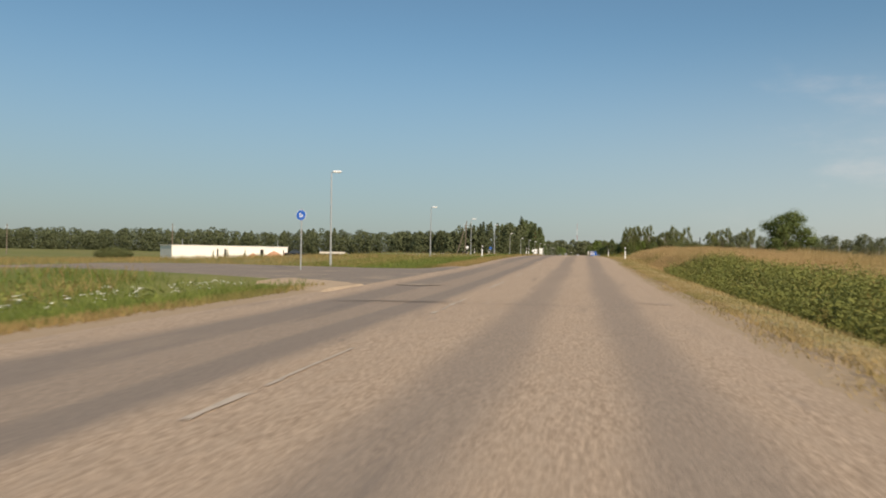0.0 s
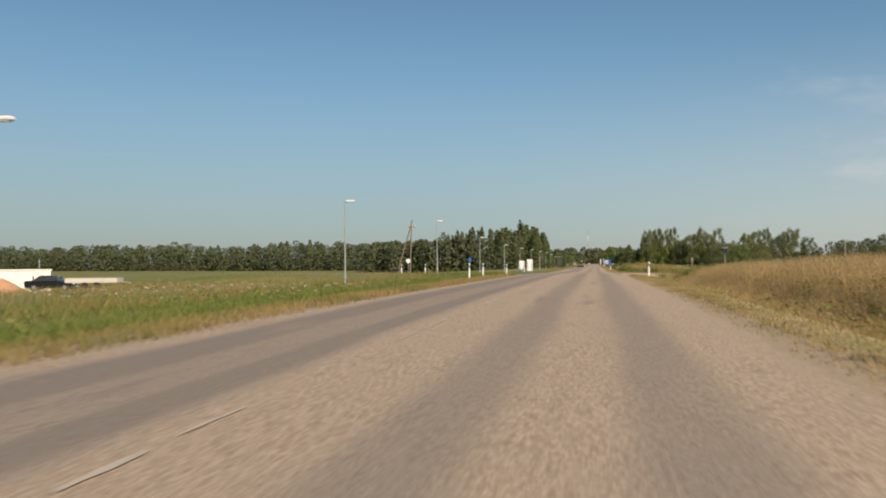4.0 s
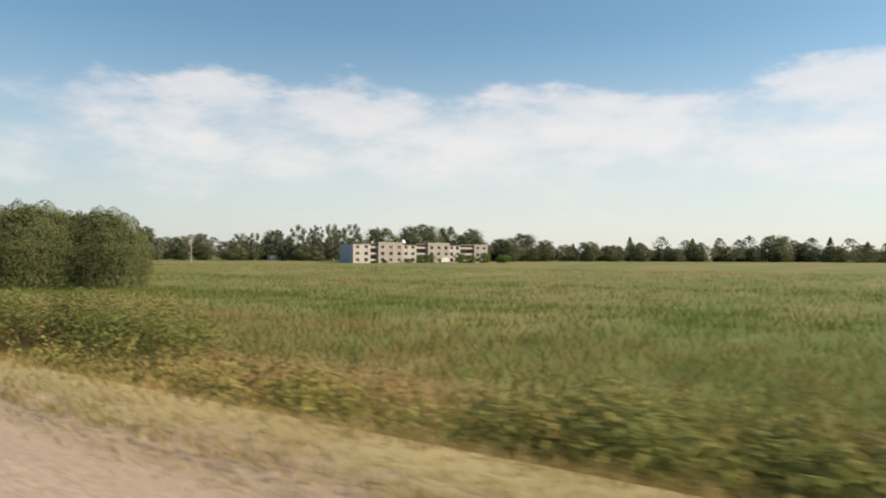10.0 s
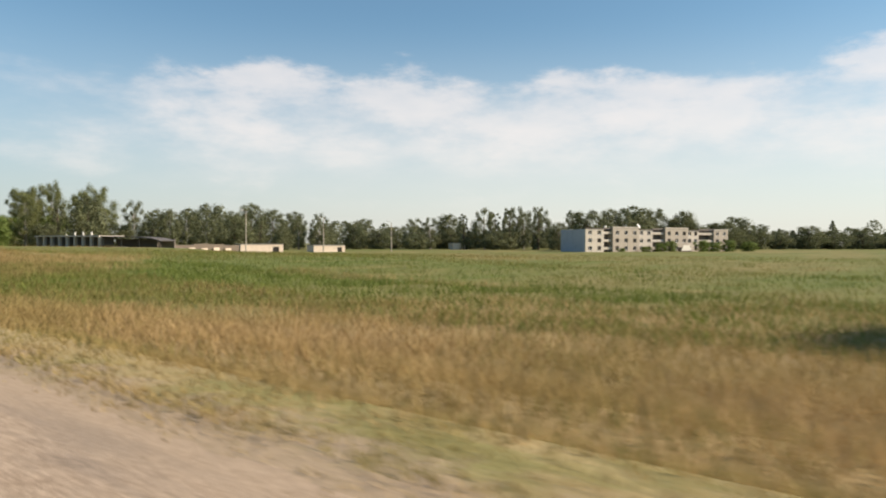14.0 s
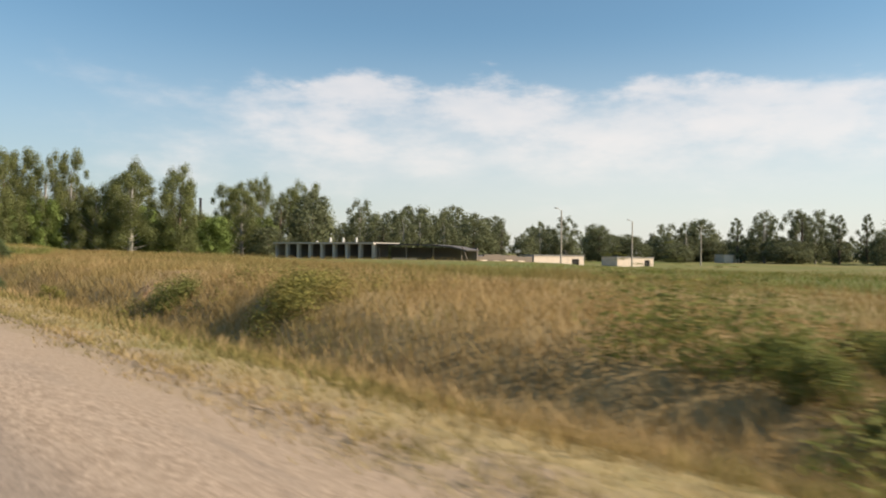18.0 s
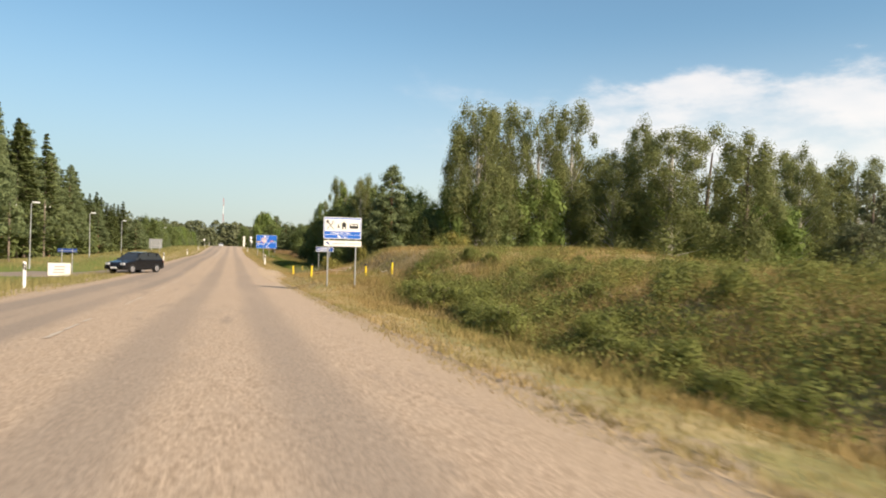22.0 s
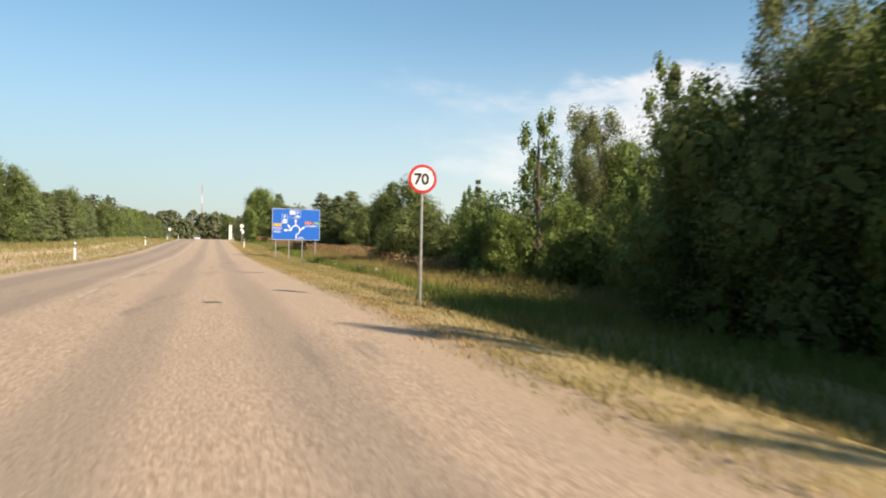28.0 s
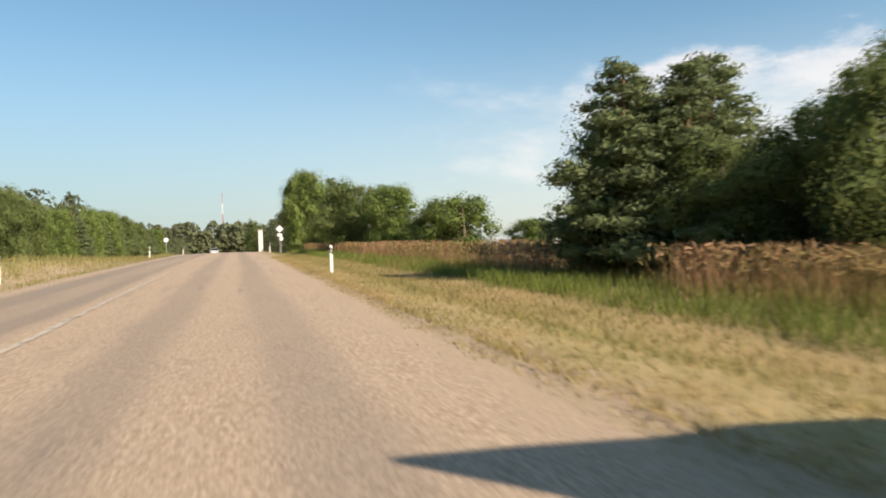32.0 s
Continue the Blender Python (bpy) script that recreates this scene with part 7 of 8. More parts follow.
def back_sign(x, y, w, h, z0, mat, label, posts, turn=0.0, bar=False):
    g = gz(x, y)
    ob = thing("road_sign", pose(x, y, g, 0, 0, turn), label, "road sign")
    part("panel", poly(shift(rounded(w, h, 0.04), 0, z0 + h / 2), -0.02, 0.02), M[mat], ob)
    part("rail", box(-w / 2 + 0.05, w / 2 - 0.05, -0.045, -0.02, z0 + h * 0.3, z0 + h * 0.3 + 0.05), M["galvanised"], ob)
    for px in posts:
        part("post", tube((px, -0.06, -0.2), (px, -0.06, z0 + h * 0.9), 0.035, 0.035, 10), M["galvanised"], ob)
    return ob


back_sign(-10.6, 475, 1.75, 1.35, 0.55, "sign_back", "grey back of a rectangular road board on posts", (-0.55, 0.55), 3)
back_sign(-13.4, 430, 1.5, 0.3, 1.75, "sign_navy", "small dark blue name sign on two posts", (-0.4, 0.4), 0)
back_sign(-11.2, 384.9, 0.6, 0.6, 1.75, "sign_back", "small grey back of a road sign", (0.0,), 0)
back_sign(-10.4, 188, 0.9, 1.9, 0.6, "sign_white", "tall white notice panel on posts", (-0.3, 0.3), 8)
back_sign(-11.9, 190, 0.9, 1.9, 0.6, "sign_white", "tall white notice panel on posts", (-0.3, 0.3), 8)
back_sign(-31.2, 253.5, 0.9, 0.9, 3.0, "sign_blue", "square blue information sign on a post", (0.0,), 0)
for x, y in ((-26.4, 170.4), (-13.5, 205), (7.0, 646), (-9.6, 640)):
    ob = thing("road_sign", pose(x, y, gz(x, y)), "small round white road sign on a thin post", "road sign", "small round signs")
    part("post", tube((0, 0.03, -0.2), (0, 0.03, 2.6), 0.035, 0.035, 10), M["galvanised"], ob)
    part("disc", disc(0.32, 0.02, 32, None, pose(0, 0, 2.35)), M["sign_white"], ob)
# diamond sign at the end of the straight
ob = thing("priority_sign", pose(6.6, 642.5, gz(6.6, 642.5)), "diamond-shaped white road sign over a smaller plate", "road sign")
part("post", tube((0, 0.03, -0.2), (0, 0.03, 4.3), 0.05, 0.05, 10), M["galvanised"], ob)
part("plate", poly([(0, 3.2), (0.55, 3.75), (0, 4.3), (-0.55, 3.75)], -0.02, 0.0), M["sign_white"], ob)
part("lower_plate", box(-0.35, 0.35, -0.02, 0.0, 2.6, 3.05), M["sign_white"], ob)
ob = thing("gate_pillar", pose(4.6, 671, gz(4.6, 671)), "tall pale concrete pillar beside the road", "pillar")
part("shaft", box(-0.4, 0.4, -0.4, 0.4, -0.2, 4.2, 0.04), M["plaster_white"], ob)
part("cap", box(-0.5, 0.5, -0.5, 0.5, 4.2, 4.4, 0.03), M["sign_back"], ob)
# low advertising banner on two stakes
ob = thing("banner", pose(-11.7, 418.7, gz(-11.7, 418.7), 0, 0, 4), "small white cloth banner stretched between two stakes", "banner")
part("cloth", box(-0.72, 0.72, -0.012, 0.0, 0.25, 1.15, 0.004), M["sign_cream"], ob)
for px in (-0.74, 0.74):
    part("stake", tube((px, 0.01, -0.2), (px, 0.01, 1.25), 0.025, 0.02, 8), M["wood_pole"], ob)
for k in range(3):
    part("print_bar", box(-0.4 + 0.05 * k, 0.35, -0.017, -0.012, 0.45 + 0.2 * k, 0.53 + 0.2 * k), M["slate"], ob, "grey unreadable print")

# leaning strutted power pole and plain ones, with wires
def power_pole(x, y, h, strut, label):
    ob = thing("power_pole", pose(x, y, gz(x, y), 0, 2 if strut else 0, 0), label, "utility pole", "wooden power poles")
    part("pole", tube((0, 0, -0.4), (0, 0, h), 0.13, 0.09, 10), M["wood_pole"], ob)
    if strut:
        part("strut", tube((-2.3, 0, -0.3), (0.15, 0, h * 1.02), 0.12, 0.09, 10), M["wood_pole"], ob)
    if strut:
        part("crossarm", box(-0.55, 0.75, -0.05, 0.05, h - 1.0, h - 0.88), M["wood_pole"], ob)
    for px in (-0.45, 0.1, 0.65):
        part("insulator", tube((px, 0, h - 0.88), (px, 0, h - 0.70), 0.04, 0.03, 8), M["post_white"], ob)


power_pole(-28.4, 179.4, 8.8, True, "leaning wooden power pole with a strut and crossarm")
for x, y, h in ((-95, 160, 8.0), (-150, 172, 8.0), (-24, 470, 7.5), (-23.5, 452, 7.0), (-22.5, 382, 6.0), (-22.8, 380, 5.2)):
    power_pole(x, y, h, False, "plain grey wooden power pole")
# small roofed frame by the far side road
ob = thing("notice_frame", pose(-25, 158, gz(-25, 158), 0, 0, 20) @ Matrix.Diagonal((0.42, 0.5, 0.6, 1)), "small dark roofed notice frame beside the side road", "notice board")
part("roof", box(-1.5, 1.5, -0.8, 0.8, 2.0, 2.12, 0.02), M["roof_felt"], ob)
part("back_wall", box(-1.4, 1.4, 0.66, 0.74, 0.0, 2.0), M["panel_dark"], ob)
for px in (-1.4, 1.4):
    part("post", box(px - 0.05, px + 0.05, -0.7, -0.6, -0.2, 2.0), M["wood_pole"], ob)
part("bench", box(-1.1, 1.1, 0.25, 0.6, 0.42, 0.48), M["wood_pole"], ob)
# lattice mast on the skyline
ob = thing("radio_mast", pose(-9, 1120, -0.2), "thin red and white lattice mast on the skyline", "mast")
for k in range(6):
    bm = bmesh.new()
    for a in range(3):
        c, s_ = math.cos(a * 2.094), math.sin(a * 2.094)
        r0, r1 = 0.6 - 0.08 * k, 0.6 - 0.08 * (k + 1)
        tube((c * r0, s_ * r0, k * 8), (c * r1, s_ * r1, k * 8 + 8), 0.08, 0.08, 6, bm)
        c2, s2 = math.cos((a + 1) * 2.094), math.sin((a + 1) * 2.094)
        for j in range(4):
            tube((c * r0, s_ * r0, k * 8 + 2 * j), (c2 * r0, s2 * r0, k * 8 + 2 * j + 2), 0.06, 0.06, 5, bm)
    part("section", bm, M["post_red"] if k % 2 else M["sign_white"], ob, "painted mast section")

# ---- buildings ----


def wall_with_openings(length, z0, z1, thick, openings):
    """A wall along x from 0 to length between y 0 and thick, with openings (x0, x1, z0, z1) cut right through."""
    xs = sorted({0.0, length, *[v for o in openings for v in o[:2]]})
    zs = sorted({z0, z1, *[v for o in openings for v in o[2:]]})
    bm = bmesh.new()
    for xa, xb in zip(xs, xs[1:]):
        run = None
        for za, zb in zip(zs, zs[1:]):
            mx, mz = (xa + xb) / 2, (za + zb) / 2
            hole = any(o[0] < mx < o[1] and o[2] < mz < o[3] for o in openings)
            if not hole:
                run = (run[0], zb) if run else (za, zb)
            if hole or zb == zs[-1]:
                if run:
                    box(xa, xb, 0, thick, run[0], run[1], 0, bm)
                run = None
    bmesh.ops.remove_doubles(bm, verts=bm.verts, dist=0.0005)
    return bm


def window(ob, x0, x1, z0, z1, depth=0.22, frame_mat="sign_white", broken=False):
    # a broken window gets a black sheet in place of the unlit room
    w = part("window", box(x0, x1, depth, depth + 0.03, z0, z1), M["unlit_black"] if broken else M["glass_dark"], ob, "empty window with a black sheet for the unlit room" if broken else "dark glazed window")
    bm = bmesh.new()
    for a, b, c, d in ((x0, x0 + 0.07, z0, z1), (x1 - 0.07, x1, z0, z1), (x0, x1, z0, z0 + 0.07), (x0, x1, z1 - 0.07, z1), ((x0 + x1) / 2 - 0.03, (x0 + x1) / 2 + 0.03, z0, z1)):
        box(a, b, depth - 0.05, depth, c, d, 0, bm)
    part("frame", bm, M[frame_mat], w)
    part("sill", box(x0 - 0.06, x1 + 0.06, -0.05, depth - 0.05, z0 - 0.06, z0), M["panel_pale"], w)


# white single-storey building under construction, left
ang = math.degrees(math.atan2(133.7 - 118.6, -55.4 + 70.5))
zg = -1.55
ob = thing("white_building", pose(-70.5, 118.6, zg, 0, 0, ang), "long low white building with a flat roof and few openings", "building")
ops = [(7.9, 8.2, 0.9, 2.3), (9.25, 9.6, -0.2, 2.3), (16.0, 16.7, 1.0, 2.3), (20.5, 20.75, 1.3, 2.3)]
part("front_wall", wall_with_openings(21.4, -0.4, 2.78, 0.3, ops), M["plaster_white"], ob)
part("back_wall", box(0, 21.4, 7.7, 8.0, -0.4, 2.78), M["plaster_white"], ob)
part("end_wall", box(0, 0.3, 0.3, 7.7, -0.4, 2.78), M["plaster_white"], ob)
part("end_wall", box(21.1, 21.4, 0.3, 7.7, -0.4, 2.78), M["plaster_white"], ob)
part("roof", box(-0.1, 21.5, -0.1, 8.1, 2.78, 2.92, 0.02), M["plaster_white"], ob)
# each opening is closed by a black sheet that imitates the dark interior
for x0, x1, z0, z1 in ops:
    part("opening_frame", box(x0, x1, 0.22, 0.26, z0, z1), M["unlit_black"], ob, "near-black sheet for the unlit inside of an opening")
for px in (2.6, 20.6):
    part("roof_pipe", tube((px, 3, 2.9), (px, 3, 4.0), 0.05, 0.05, 8), M["galvanised"], ob)
part("door", box(8.25, 9.2, -0.03, 0.0, -0.1, 2.3, 0.01), M["sign_cream"], ob, "pale door leaf")
ob = thing("scaffold_rack", pose(-59.5, 127.3, zg, 0, 0, ang), "thin metal rack leaning by a white wall", "rack")
for p, q in (((0, 0, 0), (0, 0, 1.2)), ((1.2, 0, 0), (1.3, 0, 1.1)), ((0, 0, 1.2), (1.3, 0, 1.1)), ((-0.8, 0, 1.25), (0, 0, 1.2)), ((0, 0.4, 0), (0, 0, 1.2)), ((0, 0, 0.5), (1.25, 0, 0.5))):
    part("rod", tube(p, q, 0.03, 0.03, 6), M["galvanised"], ob)


def heap(x, y, r, h, mat, label):
    g = gz(x, y)
    n = 28
    rg2 = np.random.default_rng(int(x * 10) % 97 + 5)
    V, Fq = [], []
    rings = 7
    for k in range(rings + 1):
        f = k / rings
        for j in range(n):
            t = 2 * math.pi * j / n
            rr = r * (1 - f) ** 0.9 * (1 + 0.12 * math.sin(3 * t + x) + rg2.normal(0, 0.03))
            V.append((x + math.cos(t) * rr, y + math.sin(t) * rr, g - 0.1 + (h + 0.1) * f ** 0.9 + rg2.normal(0, 0.015)))
    for k in range(rings):
        for j in range(n):
            Fq.append((k * n + j, k * n + (j + 1) % n, (k + 1) * n + (j + 1) % n, (k + 1) * n + j))
    ob = new("sand_heap", mesh_of("sand_heap", V, Fq, mat, None, True))
    return tagged(ob, label, "heap", "heaps before the white building")


heap(-55.2, 127.0, 2.5, 1.5, M["sand_orange"], "pile of orange sand before the white building")
heap(-58.2, 124.9, 1.7, 1.1, M["sand_orange"], "smaller pile of orange sand before the white building")
for k, (x, y, hh) in enumerate(((-59.5, 117.5, 1.9), (-57.0, 119, 1.7), (-60.5, 114.5, 1.5))):
    plant("spruce_young", x, y, hh, hh * 0.6, "small young spruce planted before the white building", "planted spruces")
plant("willow", -84, 122, 2.2, 7, "low overgrown mound of bushes in the field")

# three-storey apartment block across the field
C0, C1 = Vector((174.5, 336.6)), Vector((224.7, 317.8))
L = (C1 - C0).length
ob = thing("apartment_block", pose(C0.x, C0.y, -1.3, 0, 0, math.degrees(math.atan2(C1.y - C0.y, C1.x - C0.x))), "abandoned three-storey panel apartment block with empty windows", "building")
floor_h = 2.12
DEEP = 10.9
sections = ((0.0, 0.117, 6.45, 0.0, 2), (0.168, 0.343, 6.95, -0.5, 3), (0.343, 0.445, 6.3, 0.0, 2), (0.526, 0.69, 6.95, -0.5, 3), (0.69, 0.78, 6.3, 0.0, 2), (0.89, 1.0, 6.6, -0.3, 2))
wr = random.Random(9)
for a, b, top_z, y0, cols_n in sections:
    x0, x1 = a * L, b * L
    w = x1 - x0
    ops = []
    for c in range(cols_n):
        cx = (c + 0.5) * w / cols_n
        for fl in range(3):
            ops.append((cx - 0.62, cx + 0.62, 0.75 + fl * floor_h, 0.75 + fl * floor_h + 1.12))
    wall = part("facade", wall_with_openings(w, -0.4, top_z, 0.3, ops), M["panel_grey"] if y0 else M["panel_pale"], ob, "", pose(x0, y0, 0))
    for o in ops:
        window(wall, *o, 0.2, "sign_white" if wr.random() < 0.55 else "panel_dark", wr.random() < 0.75)
    part("parapet", box(x0 - 0.1, x1 + 0.1, y0 - 0.12, y0 + 0.4, top_z, top_z + 0.28, 0.02), M["panel_dark"] if y0 == 0 else M["panel_pale"], ob)
    part("side_wall", box(x0, x0 + 0.3, y0 + 0.3, 2.5, -0.4, top_z), M["panel_grey"], ob)
    part("side_wall", box(x1 - 0.3, x1, y0 + 0.3, 2.5, -0.4, top_z), M["panel_grey"], ob)
for a, b in ((0.117, 0.168), (0.445, 0.526), (0.78, 0.89)):
    x0, x1 = a * L, b * L
    # darker panel colour paints in the shade of the recess
    part("stair_recess", box(x0, x1, 1.6, 1.9, -0.4, 6.6), M["panel_dark"], ob, "stairwell recess wall, shade put into its dark colour")
    for fl in range(3):
        part("landing", box(x0, x1, 0.1, 1.6, 0.9 + fl * floor_h, 1.05 + fl * floor_h), M["panel_grey"], ob)
        part("balustrade", box(x0 + 0.05, x1 - 0.05, 0.1, 0.18, 1.05 + fl * floor_h, 1.6 + fl * floor_h), M["panel_pale"], ob)
    part("parapet", box(x0, x1, 0.0, 0.5, 6.6, 6.95, 0.02), M["panel_dark"], ob)
part("gable", box(-0.02, 0.25, 0.31, DEEP, -0.4, 6.4), M["gable_shade_blue"], ob, "windowless grey gable, bluish shade put into its colour")
part("gable", box(L - 0.25, L + 0.02, 0.31, DEEP, -0.4, 6.4), M["gable_shade_blue"], ob)
part("rear_wall", box(0, L, DEEP, DEEP + 0.3, -0.4, 6.3), M["panel_grey"], ob)
part("roof", box(0.3, L - 0.3, 0.4, DEEP, 6.28, 6.42), M["roof_felt"], ob)
bm = bmesh.new()
bmesh.ops.create_uvsphere(bm, u_segments=20, v_segments=10, radius=0.75, matrix=pose(0.36 * L, 0.6, 7.6, 60, 0, 25) @ Matrix.Diagonal((1, 1, 0.3, 1)))
bmesh.ops.delete(bm, geom=[v for v in bm.verts if (pose(0.36 * L, 0.6, 7.6, 60, 0, 25).inverted() @ v.co).z > 0.05], context="VERTS")
part("satellite_dish", bm, M["sign_white"], ob, "white satellite dish")
part("dish_mast", tube((0.36 * L, 0.7, 6.3), (0.36 * L, 0.7, 7.5), 0.04, 0.04, 8), M["galvanised"], ob)
part("chimney", box(0.13 * L, 0.13 * L + 0.5, 0.3, 0.8, 6.6, 7.5), M["plaster_white"], ob)
# greenhouse-like lean-to before it
ob = thing("lean_to", pose(203, 322.5, gz(203, 322.5), 0, 0, -20), "small pale sloping lean-to before the apartment block", "shed")
part("roof", poly([(0, 0.3), (4.2, 0.3), (3.2, 1.9), (0.9, 1.9)], -0.1, 0.1), M["sign_cream"], ob)
part("wall", box(0.4, 3.8, 0.1, 1.6, -0.3, 1.2), M["panel_dark"], ob)
for x, y, hh, w in ((196, 325, 2.6, 5), (199, 324, 3.2, 5), (210, 319.5, 3.4, 6), (214, 317.5, 2.8, 5), (219, 315.5, 3.6, 6), (192, 327.5, 1.6, 4), (226, 312, 3.0, 6), (183, 330.5, 1.2, 3)):
    plant("shrub_a", x, y, hh, w, "leafy bush growing before the apartment block")

# row of garages: open bays between pale pillars, then a sagging shed and low walls
G0, G1 = Vector((63.9, 414.4)), Vector((68.4, 391.6))
GL = (G1 - G0).length
zg = gz(66, 403) - 0.1
ob = thing("garage_row", pose(G0.x, G0.y, zg, 0, 0, math.degrees(math.atan2(G1.y - G0.y, G1.x - G0.x))), "row of eight open garages with dark bays and flat roof", "garages")
gh = 2.65 - zg
for k in range(9):
    x = k * GL / 8
    part("pillar", box(x - 0.28 if k else 0, x + 0.28, -0.05, 0.55, -0.3, gh - 0.25, 0.02), M["panel_pale"], ob)
for k in range(8):
    x = (k + 0.5) * GL / 8
    # the bay's shade is painted on its back as near-black
    part("bay_back", box(x - GL / 16 + 0.1, x + GL / 16 - 0.1, 3.4, 3.6, -0.2, gh - 0.25), M["unlit_black"], ob, "near-black back of an open bay, painted for its shade")
    part("partition", box(x + GL / 16 - 0.1, x + GL / 16 + 0.1, 0.55, 3.4, -0.2, gh - 0.25), M["panel_dark"], ob)
part("roof_slab", box(-0.3, GL + 0.3, -0.35, 6.0, gh - 0.25, gh, 0.02), M["panel_pale"], ob)
part("roof_felt", box(-0.2, GL + 0.2, -0.2, 6.0, gh, gh + 0.05), M["roof_felt"], ob)
part("end_wall", box(-0.2, 0.0, 0.5, 6.0, -0.3, gh - 0.25), M["panel_grey"], ob)
for fx in (0.50, 0.63, 0.76, 0.36):
    part("chimney_pipe", tube((fx * GL, 2.0, gh), (fx * GL, 2.0, gh + (0.85 if fx > 0.4 else 0.3)), 0.2, 0.18, 10), M["plaster_white"], ob, "pale chimney pipe")
ob = thing("collapsed_shed", pose(G1.x + 0.4, G1.y - 0.5, zg, 0, 0, -66), "sagging grey shed with a collapsed slate roof", "shed")
part("roof", poly([(0, gh - 0.30), (0, gh - 0.12), (9.5, gh - 0.22), (13.0, gh - 0.5), (15.4, gh - 1.05), (15.3, gh - 1.2), (12.6, gh - 0.68), (9.5, gh - 0.42)], -0.5, 4.5), M["roof_felt"], ob, "sagging felt roof")
# wall coloured dark to stand for the shade under the roof
part("back_wall", box(0, 15, 4.5, 4.8, -0.3, gh - 0.7), M["panel_dark"], ob)
part("pale_panel", box(3.0, 7.2, -0.45, -0.3, -0.2, 0.75), M["plaster_cream"], ob, "pale panel leaning in front")
part("beam", tube((14.6, -0.3, gh - 0.6), (15.8, -0.6, 0.0), 0.1, 0.1, 6), M["wood_pole"], ob)
for k in range(4):
    part("post", box(0.4 + 4.6 * k, 0.6 + 4.6 * k, -0.1, 0.1, -0.3, gh - 0.8), M["wood_pole"], ob)
ob = thing("low_wall", pose(81.6, 386.4, zg, 0, 0, -2.0), "long low dark wall of a ruined garage", "wall")
hr = random.Random(12)
for k in range(9):
    part("wall", box(1.92 * k, 1.92 * (k + 1), 0, 0.4, -0.4, 1.0 - zg - hr.uniform(0.0, 0.55)), M["wood_pole"], ob)
part("fallen_roof", poly([(0.5, 0.2), (9.0, 0.95 - zg), (16.8, 0.55 - zg), (16.8, 0.42 - zg), (9.0, 0.80 - zg), (0.7, 0.05)], 0.5, 3.6), M["roof_felt"], ob, "fallen felt roof")
for k in range(5):
    part("debris", box(1.5 + 3 * k, 3.0 + 3 * k, -0.5, -0.2, -0.2, 0.35 + 0.15 * (k % 2)), M["plaster_cream"], ob, "pale rubble")


def cream_shed(x, y, w, h, turn, label):
    ob = thing("shed", pose(x, y, gz(x, y), 0, 0, turn), label, "shed", "cream sheds by the garages")
    part("wall", wall_with_openings(w, -0.4, h, 0.25, [(w * 0.75, w * 0.9, -0.3, h * 0.7)]), M["plaster_cream"], ob)
    # black sheet across the gate opening, added for the dark behind it
    part("gateway", box(w * 0.75, w * 0.9, 0.18, 0.22, -0.3, h * 0.7), M["unlit_black"], ob)
    part("side_wall", box(0, 0.25, 0.25, 5, -0.4, h), M["plaster_cream"], ob)
    part("side_wall", box(w - 0.25, w, 0.25, 5, -0.4, h), M["plaster_cream"], ob)
    part("roof", box(-0.15, w + 0.15, -0.15, 5.1, h, h + 0.12, 0.02), M["slate"], ob)


cream_shed(99.2, 385.6, 10.5, 1.95, -18, "long low cream-coloured shed with flat roof")
cream_shed(117.5, 381, 8.5, 1.7, -18, "low cream-coloured shed partly hidden by grass")
cream_shed(190, 398, 6.0, 2.2, -30, "small pale shed among distant trees")
# tall boiler-house chimney among the trees
ob = thing("factory_chimney", pose(66.9, 453.4, gz(66.9, 453.4)), "thin dark metal chimney rising above the trees", "chimney")
part("stack", tube((0, 0, -0.2), (0, 0, 13.8), 0.32, 0.26, 14), M["sign_dark"], ob)
part("rim", tube((0, 0, 13.6), (0, 0, 13.85), 0.36, 0.36, 14), M["sign_dark"], ob)

# ---- vehicles ----


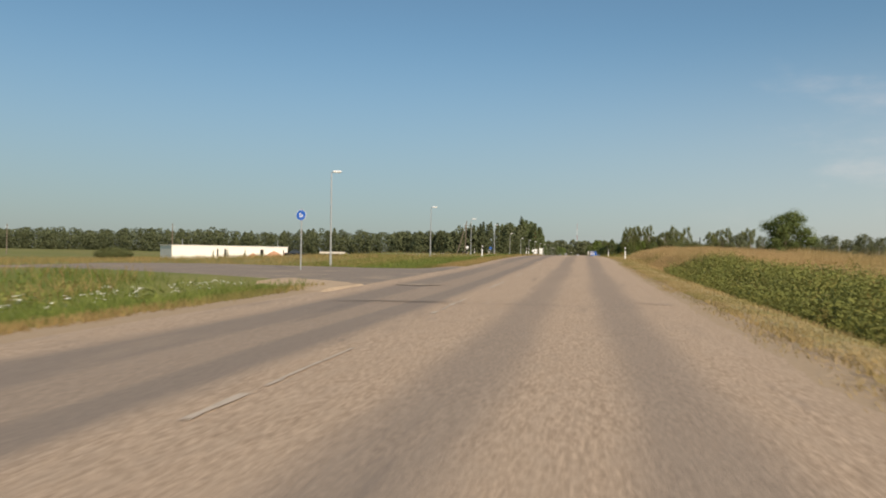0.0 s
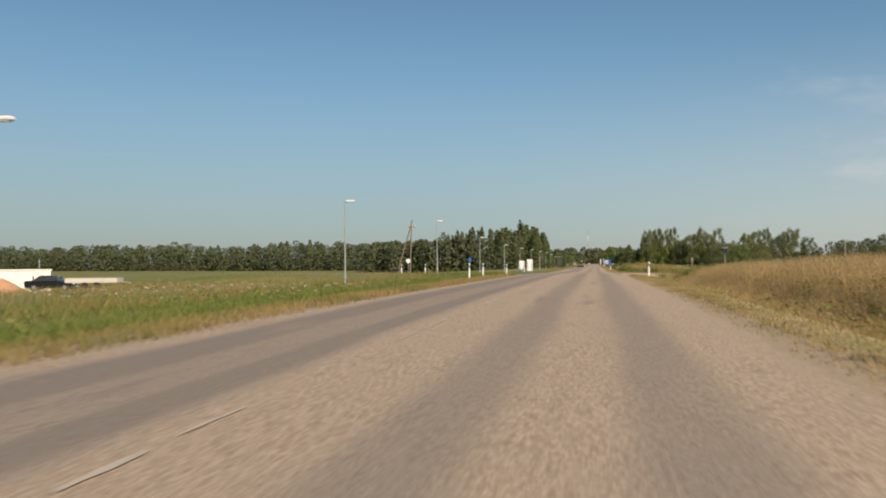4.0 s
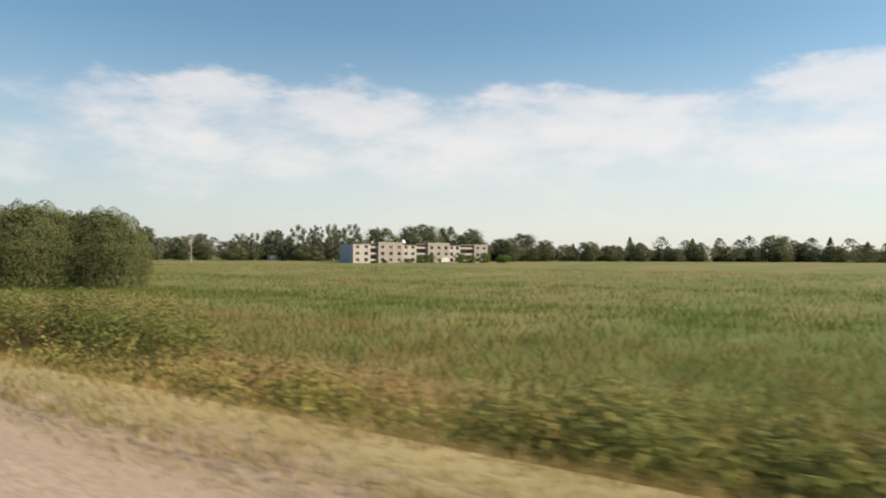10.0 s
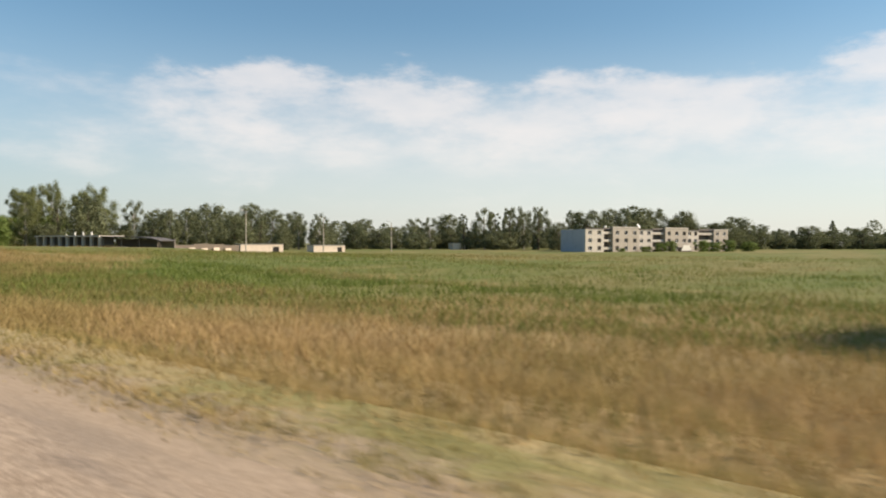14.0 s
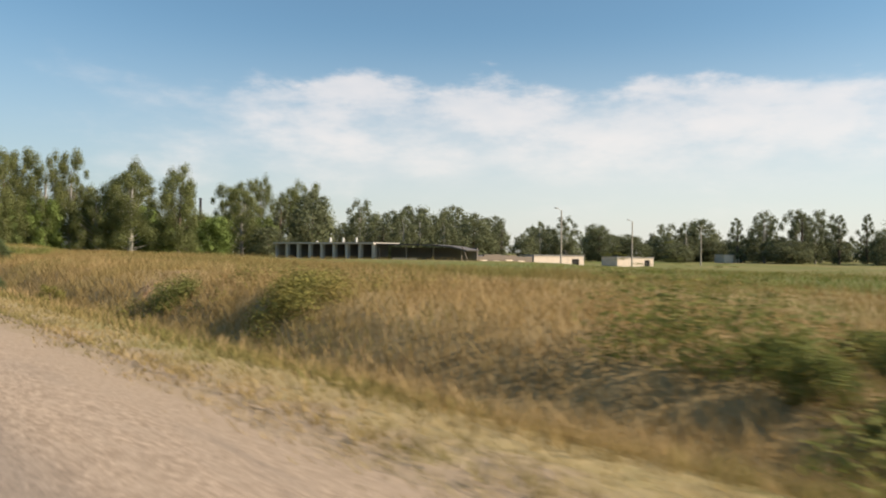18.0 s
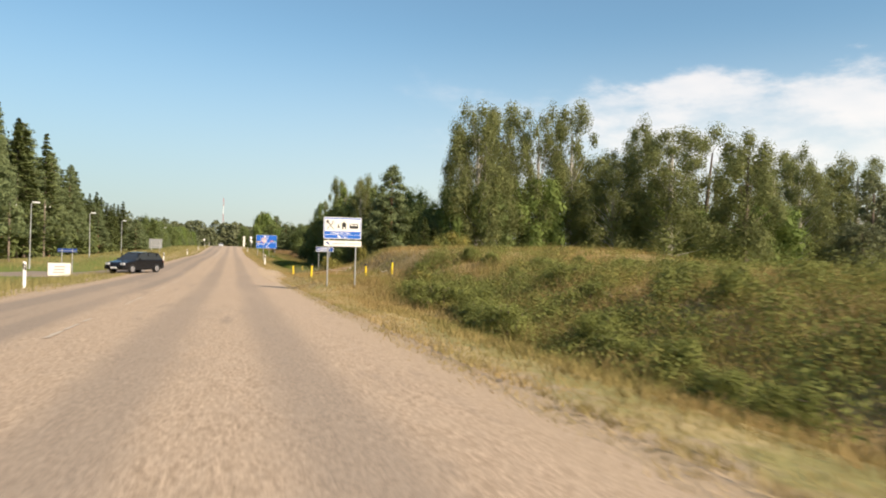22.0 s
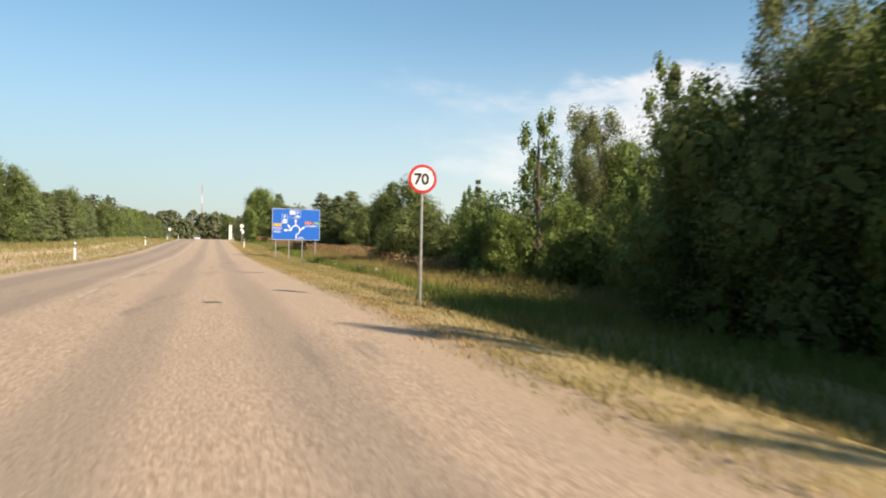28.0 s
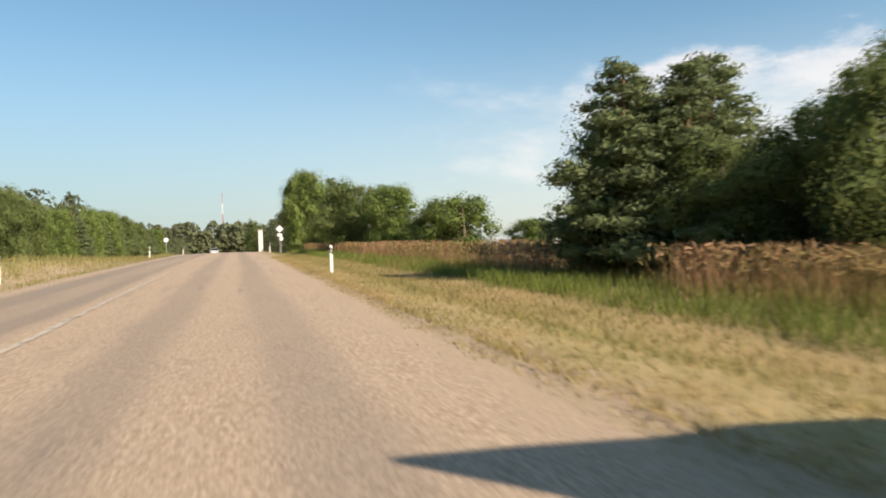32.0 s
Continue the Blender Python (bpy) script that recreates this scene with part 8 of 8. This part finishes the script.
def car(m, paint, label, name="car", estate=True):
    """A parked or waiting car: x forward."""
    ob = thing(name, m, label, "car")
    side = [(-2.25, 0.35), (-2.3, 0.75), (-2.2, 0.98), (-0.2, 1.0), (1.0, 0.95), (2.05, 0.78), (2.25, 0.55), (2.2, 0.30), (1.75, 0.24), (-1.8, 0.24)]
    bm = bmesh.new()
    rings = []
    for y, k in ((-0.86, 0.93), (-0.78, 1.0), (0.78, 1.0), (0.86, 0.93)):
        rings.append([bm.verts.new((x * (0.985 if k < 1 else 1), y, 0.28 + (z - 0.28) * k)) for x, z in side])
    for r0, r1 in zip(rings, rings[1:]):
        for i in range(len(side)):
            j = (i + 1) % len(side)
            bm.faces.new((r0[i], r0[j], r1[j], r1[i]))
    bm.faces.new(rings[0]), bm.faces.new(rings[-1][::-1])
    bmesh.ops.recalc_face_normals(bm, faces=bm.faces)
    bmesh.ops.bevel(bm, geom=bm.edges[:], offset=0.025, segments=2, affect="EDGES")
    part("body", bm, paint, ob)
    roof = [(-2.15, 0.97), (-1.85, 1.42), (-0.9, 1.50), (0.15, 1.46), (1.0, 0.95)] if estate else [(-1.7, 0.97), (-1.0, 1.40), (-0.4, 1.45), (0.2, 1.42), (1.0, 0.95)]
    bm = bmesh.new()
    rings = [[bm.verts.new((x, s * (0.80 - 0.16 * max(0, (z - 0.97) / 0.5)), z)) for x, z in roof] for s in (-1, 1)]
    for i in range(len(roof) - 1):
        bm.faces.new((rings[0][i], rings[0][i + 1], rings[1][i + 1], rings[1][i]))
    bm.faces.new(rings[0]), bm.faces.new(rings[1][::-1])
    bmesh.ops.recalc_face_normals(bm, faces=bm.faces)
    part("cabin_glass", bm, M["glass_dark"], ob, "dark tinted windows")
    bm = bmesh.new()
    for i in range(1, len(roof) - 2):
        (xa, za), (xb, zb) = roof[i], roof[i + 1]
        f = bm.faces.new([bm.verts.new((x, s * 0.655, z + 0.012)) for x, z, s in ((xa, za, -1), (xb, zb, -1), (xb, zb, 1), (xa, za, 1))])
    r = bmesh.ops.extrude_face_region(bm, geom=bm.faces[:])
    bmesh.ops.translate(bm, vec=(0, 0, 0.03), verts=[v for v in r["geom"] if isinstance(v, bmesh.types.BMVert)])
    part("roof", bm, paint, ob)
    for s in (-1, 1):
        for xp, zp in ((-1.5, 1.2), (-0.55, 1.25), (0.55, 1.2)):
            yo = s * (0.80 - 0.16 * (zp - 0.97) / 0.5 + 0.006)
            part("pillar", box(xp - 0.05, xp + 0.05, min(yo, yo - s * 0.03), max(yo, yo - s * 0.03), 0.97, 1.44), paint, ob)
        part("mirror", box(0.62, 0.74, min(s * 0.86, s * 1.0), max(s * 0.86, s * 1.0), 0.95, 1.08, 0.02), paint, ob)
        part("headlight", box(2.0, 2.22, min(s * 0.45, s * 0.80), max(s * 0.45, s * 0.80), 0.60, 0.75, 0.03), M["lens"], ob, "clear headlight")
        part("tail_light", box(-2.31, -2.22, min(s * 0.58, s * 0.82), max(s * 0.58, s * 0.82), 0.70, 0.95, 0.02), M["tail"], ob, "red tail light")
        for xw in (-1.38, 1.38):
            w = part("wheel", tube((xw, s * 0.68, 0.32), (xw, s * 0.88, 0.32), 0.32, 0.32, 28), M["tyre"], ob, "black tyre")
            part("rim", tube((xw, s * 0.86, 0.32), (xw, s * 0.895, 0.32), 0.215, 0.19, 20), M["rim"], w, "light alloy rim")
    part("bumper", box(2.14, 2.30, -0.8, 0.8, 0.28, 0.52, 0.05), paint, ob)
    part("number_plate", box(2.30, 2.312, -0.26, 0.26, 0.36, 0.47), M["sign_white"], ob, "plain white plate")
    return ob


turn = math.degrees(math.atan2(-4.2, -2.5))
car(pose(-6.9, 420.0, road_top(-6.9, 420.0), 0, 0, turn), M["car_paint"], "dark estate car turning off into the side road")
car(pose(-51.7, 129.5, gz(-51.7, 129.5), 0, 0, 20), M["car_paint"], "dark car parked beside the white building", estate=False)
car(pose(-4.6, 700, road_top(-4.6, 700), 0, 0, -90), M["car_light_paint"], "small pale car far off in the oncoming lane", estate=False)
# flat trailer beside it
ob = thing("trailer", pose(-43.0, 124, gz(-43.0, 124), 0, 0, 15), "long low pale flatbed trailer standing in the grass", "trailer")
part("bed", box(-2.2, 2.2, -0.8, 0.8, 0.55, 0.95, 0.02), M["panel_pale"], ob)
for px in (-0.5, 0.5):
    part("wheel", tube((px, -0.85, 0.3), (px, -0.65, 0.3), 0.3, 0.3, 16), M["tyre"], ob)
part("drawbar", tube((2.2, 0, 0.6), (3.2, 0, 0.5), 0.05, 0.05, 8), M["galvanised"], ob)
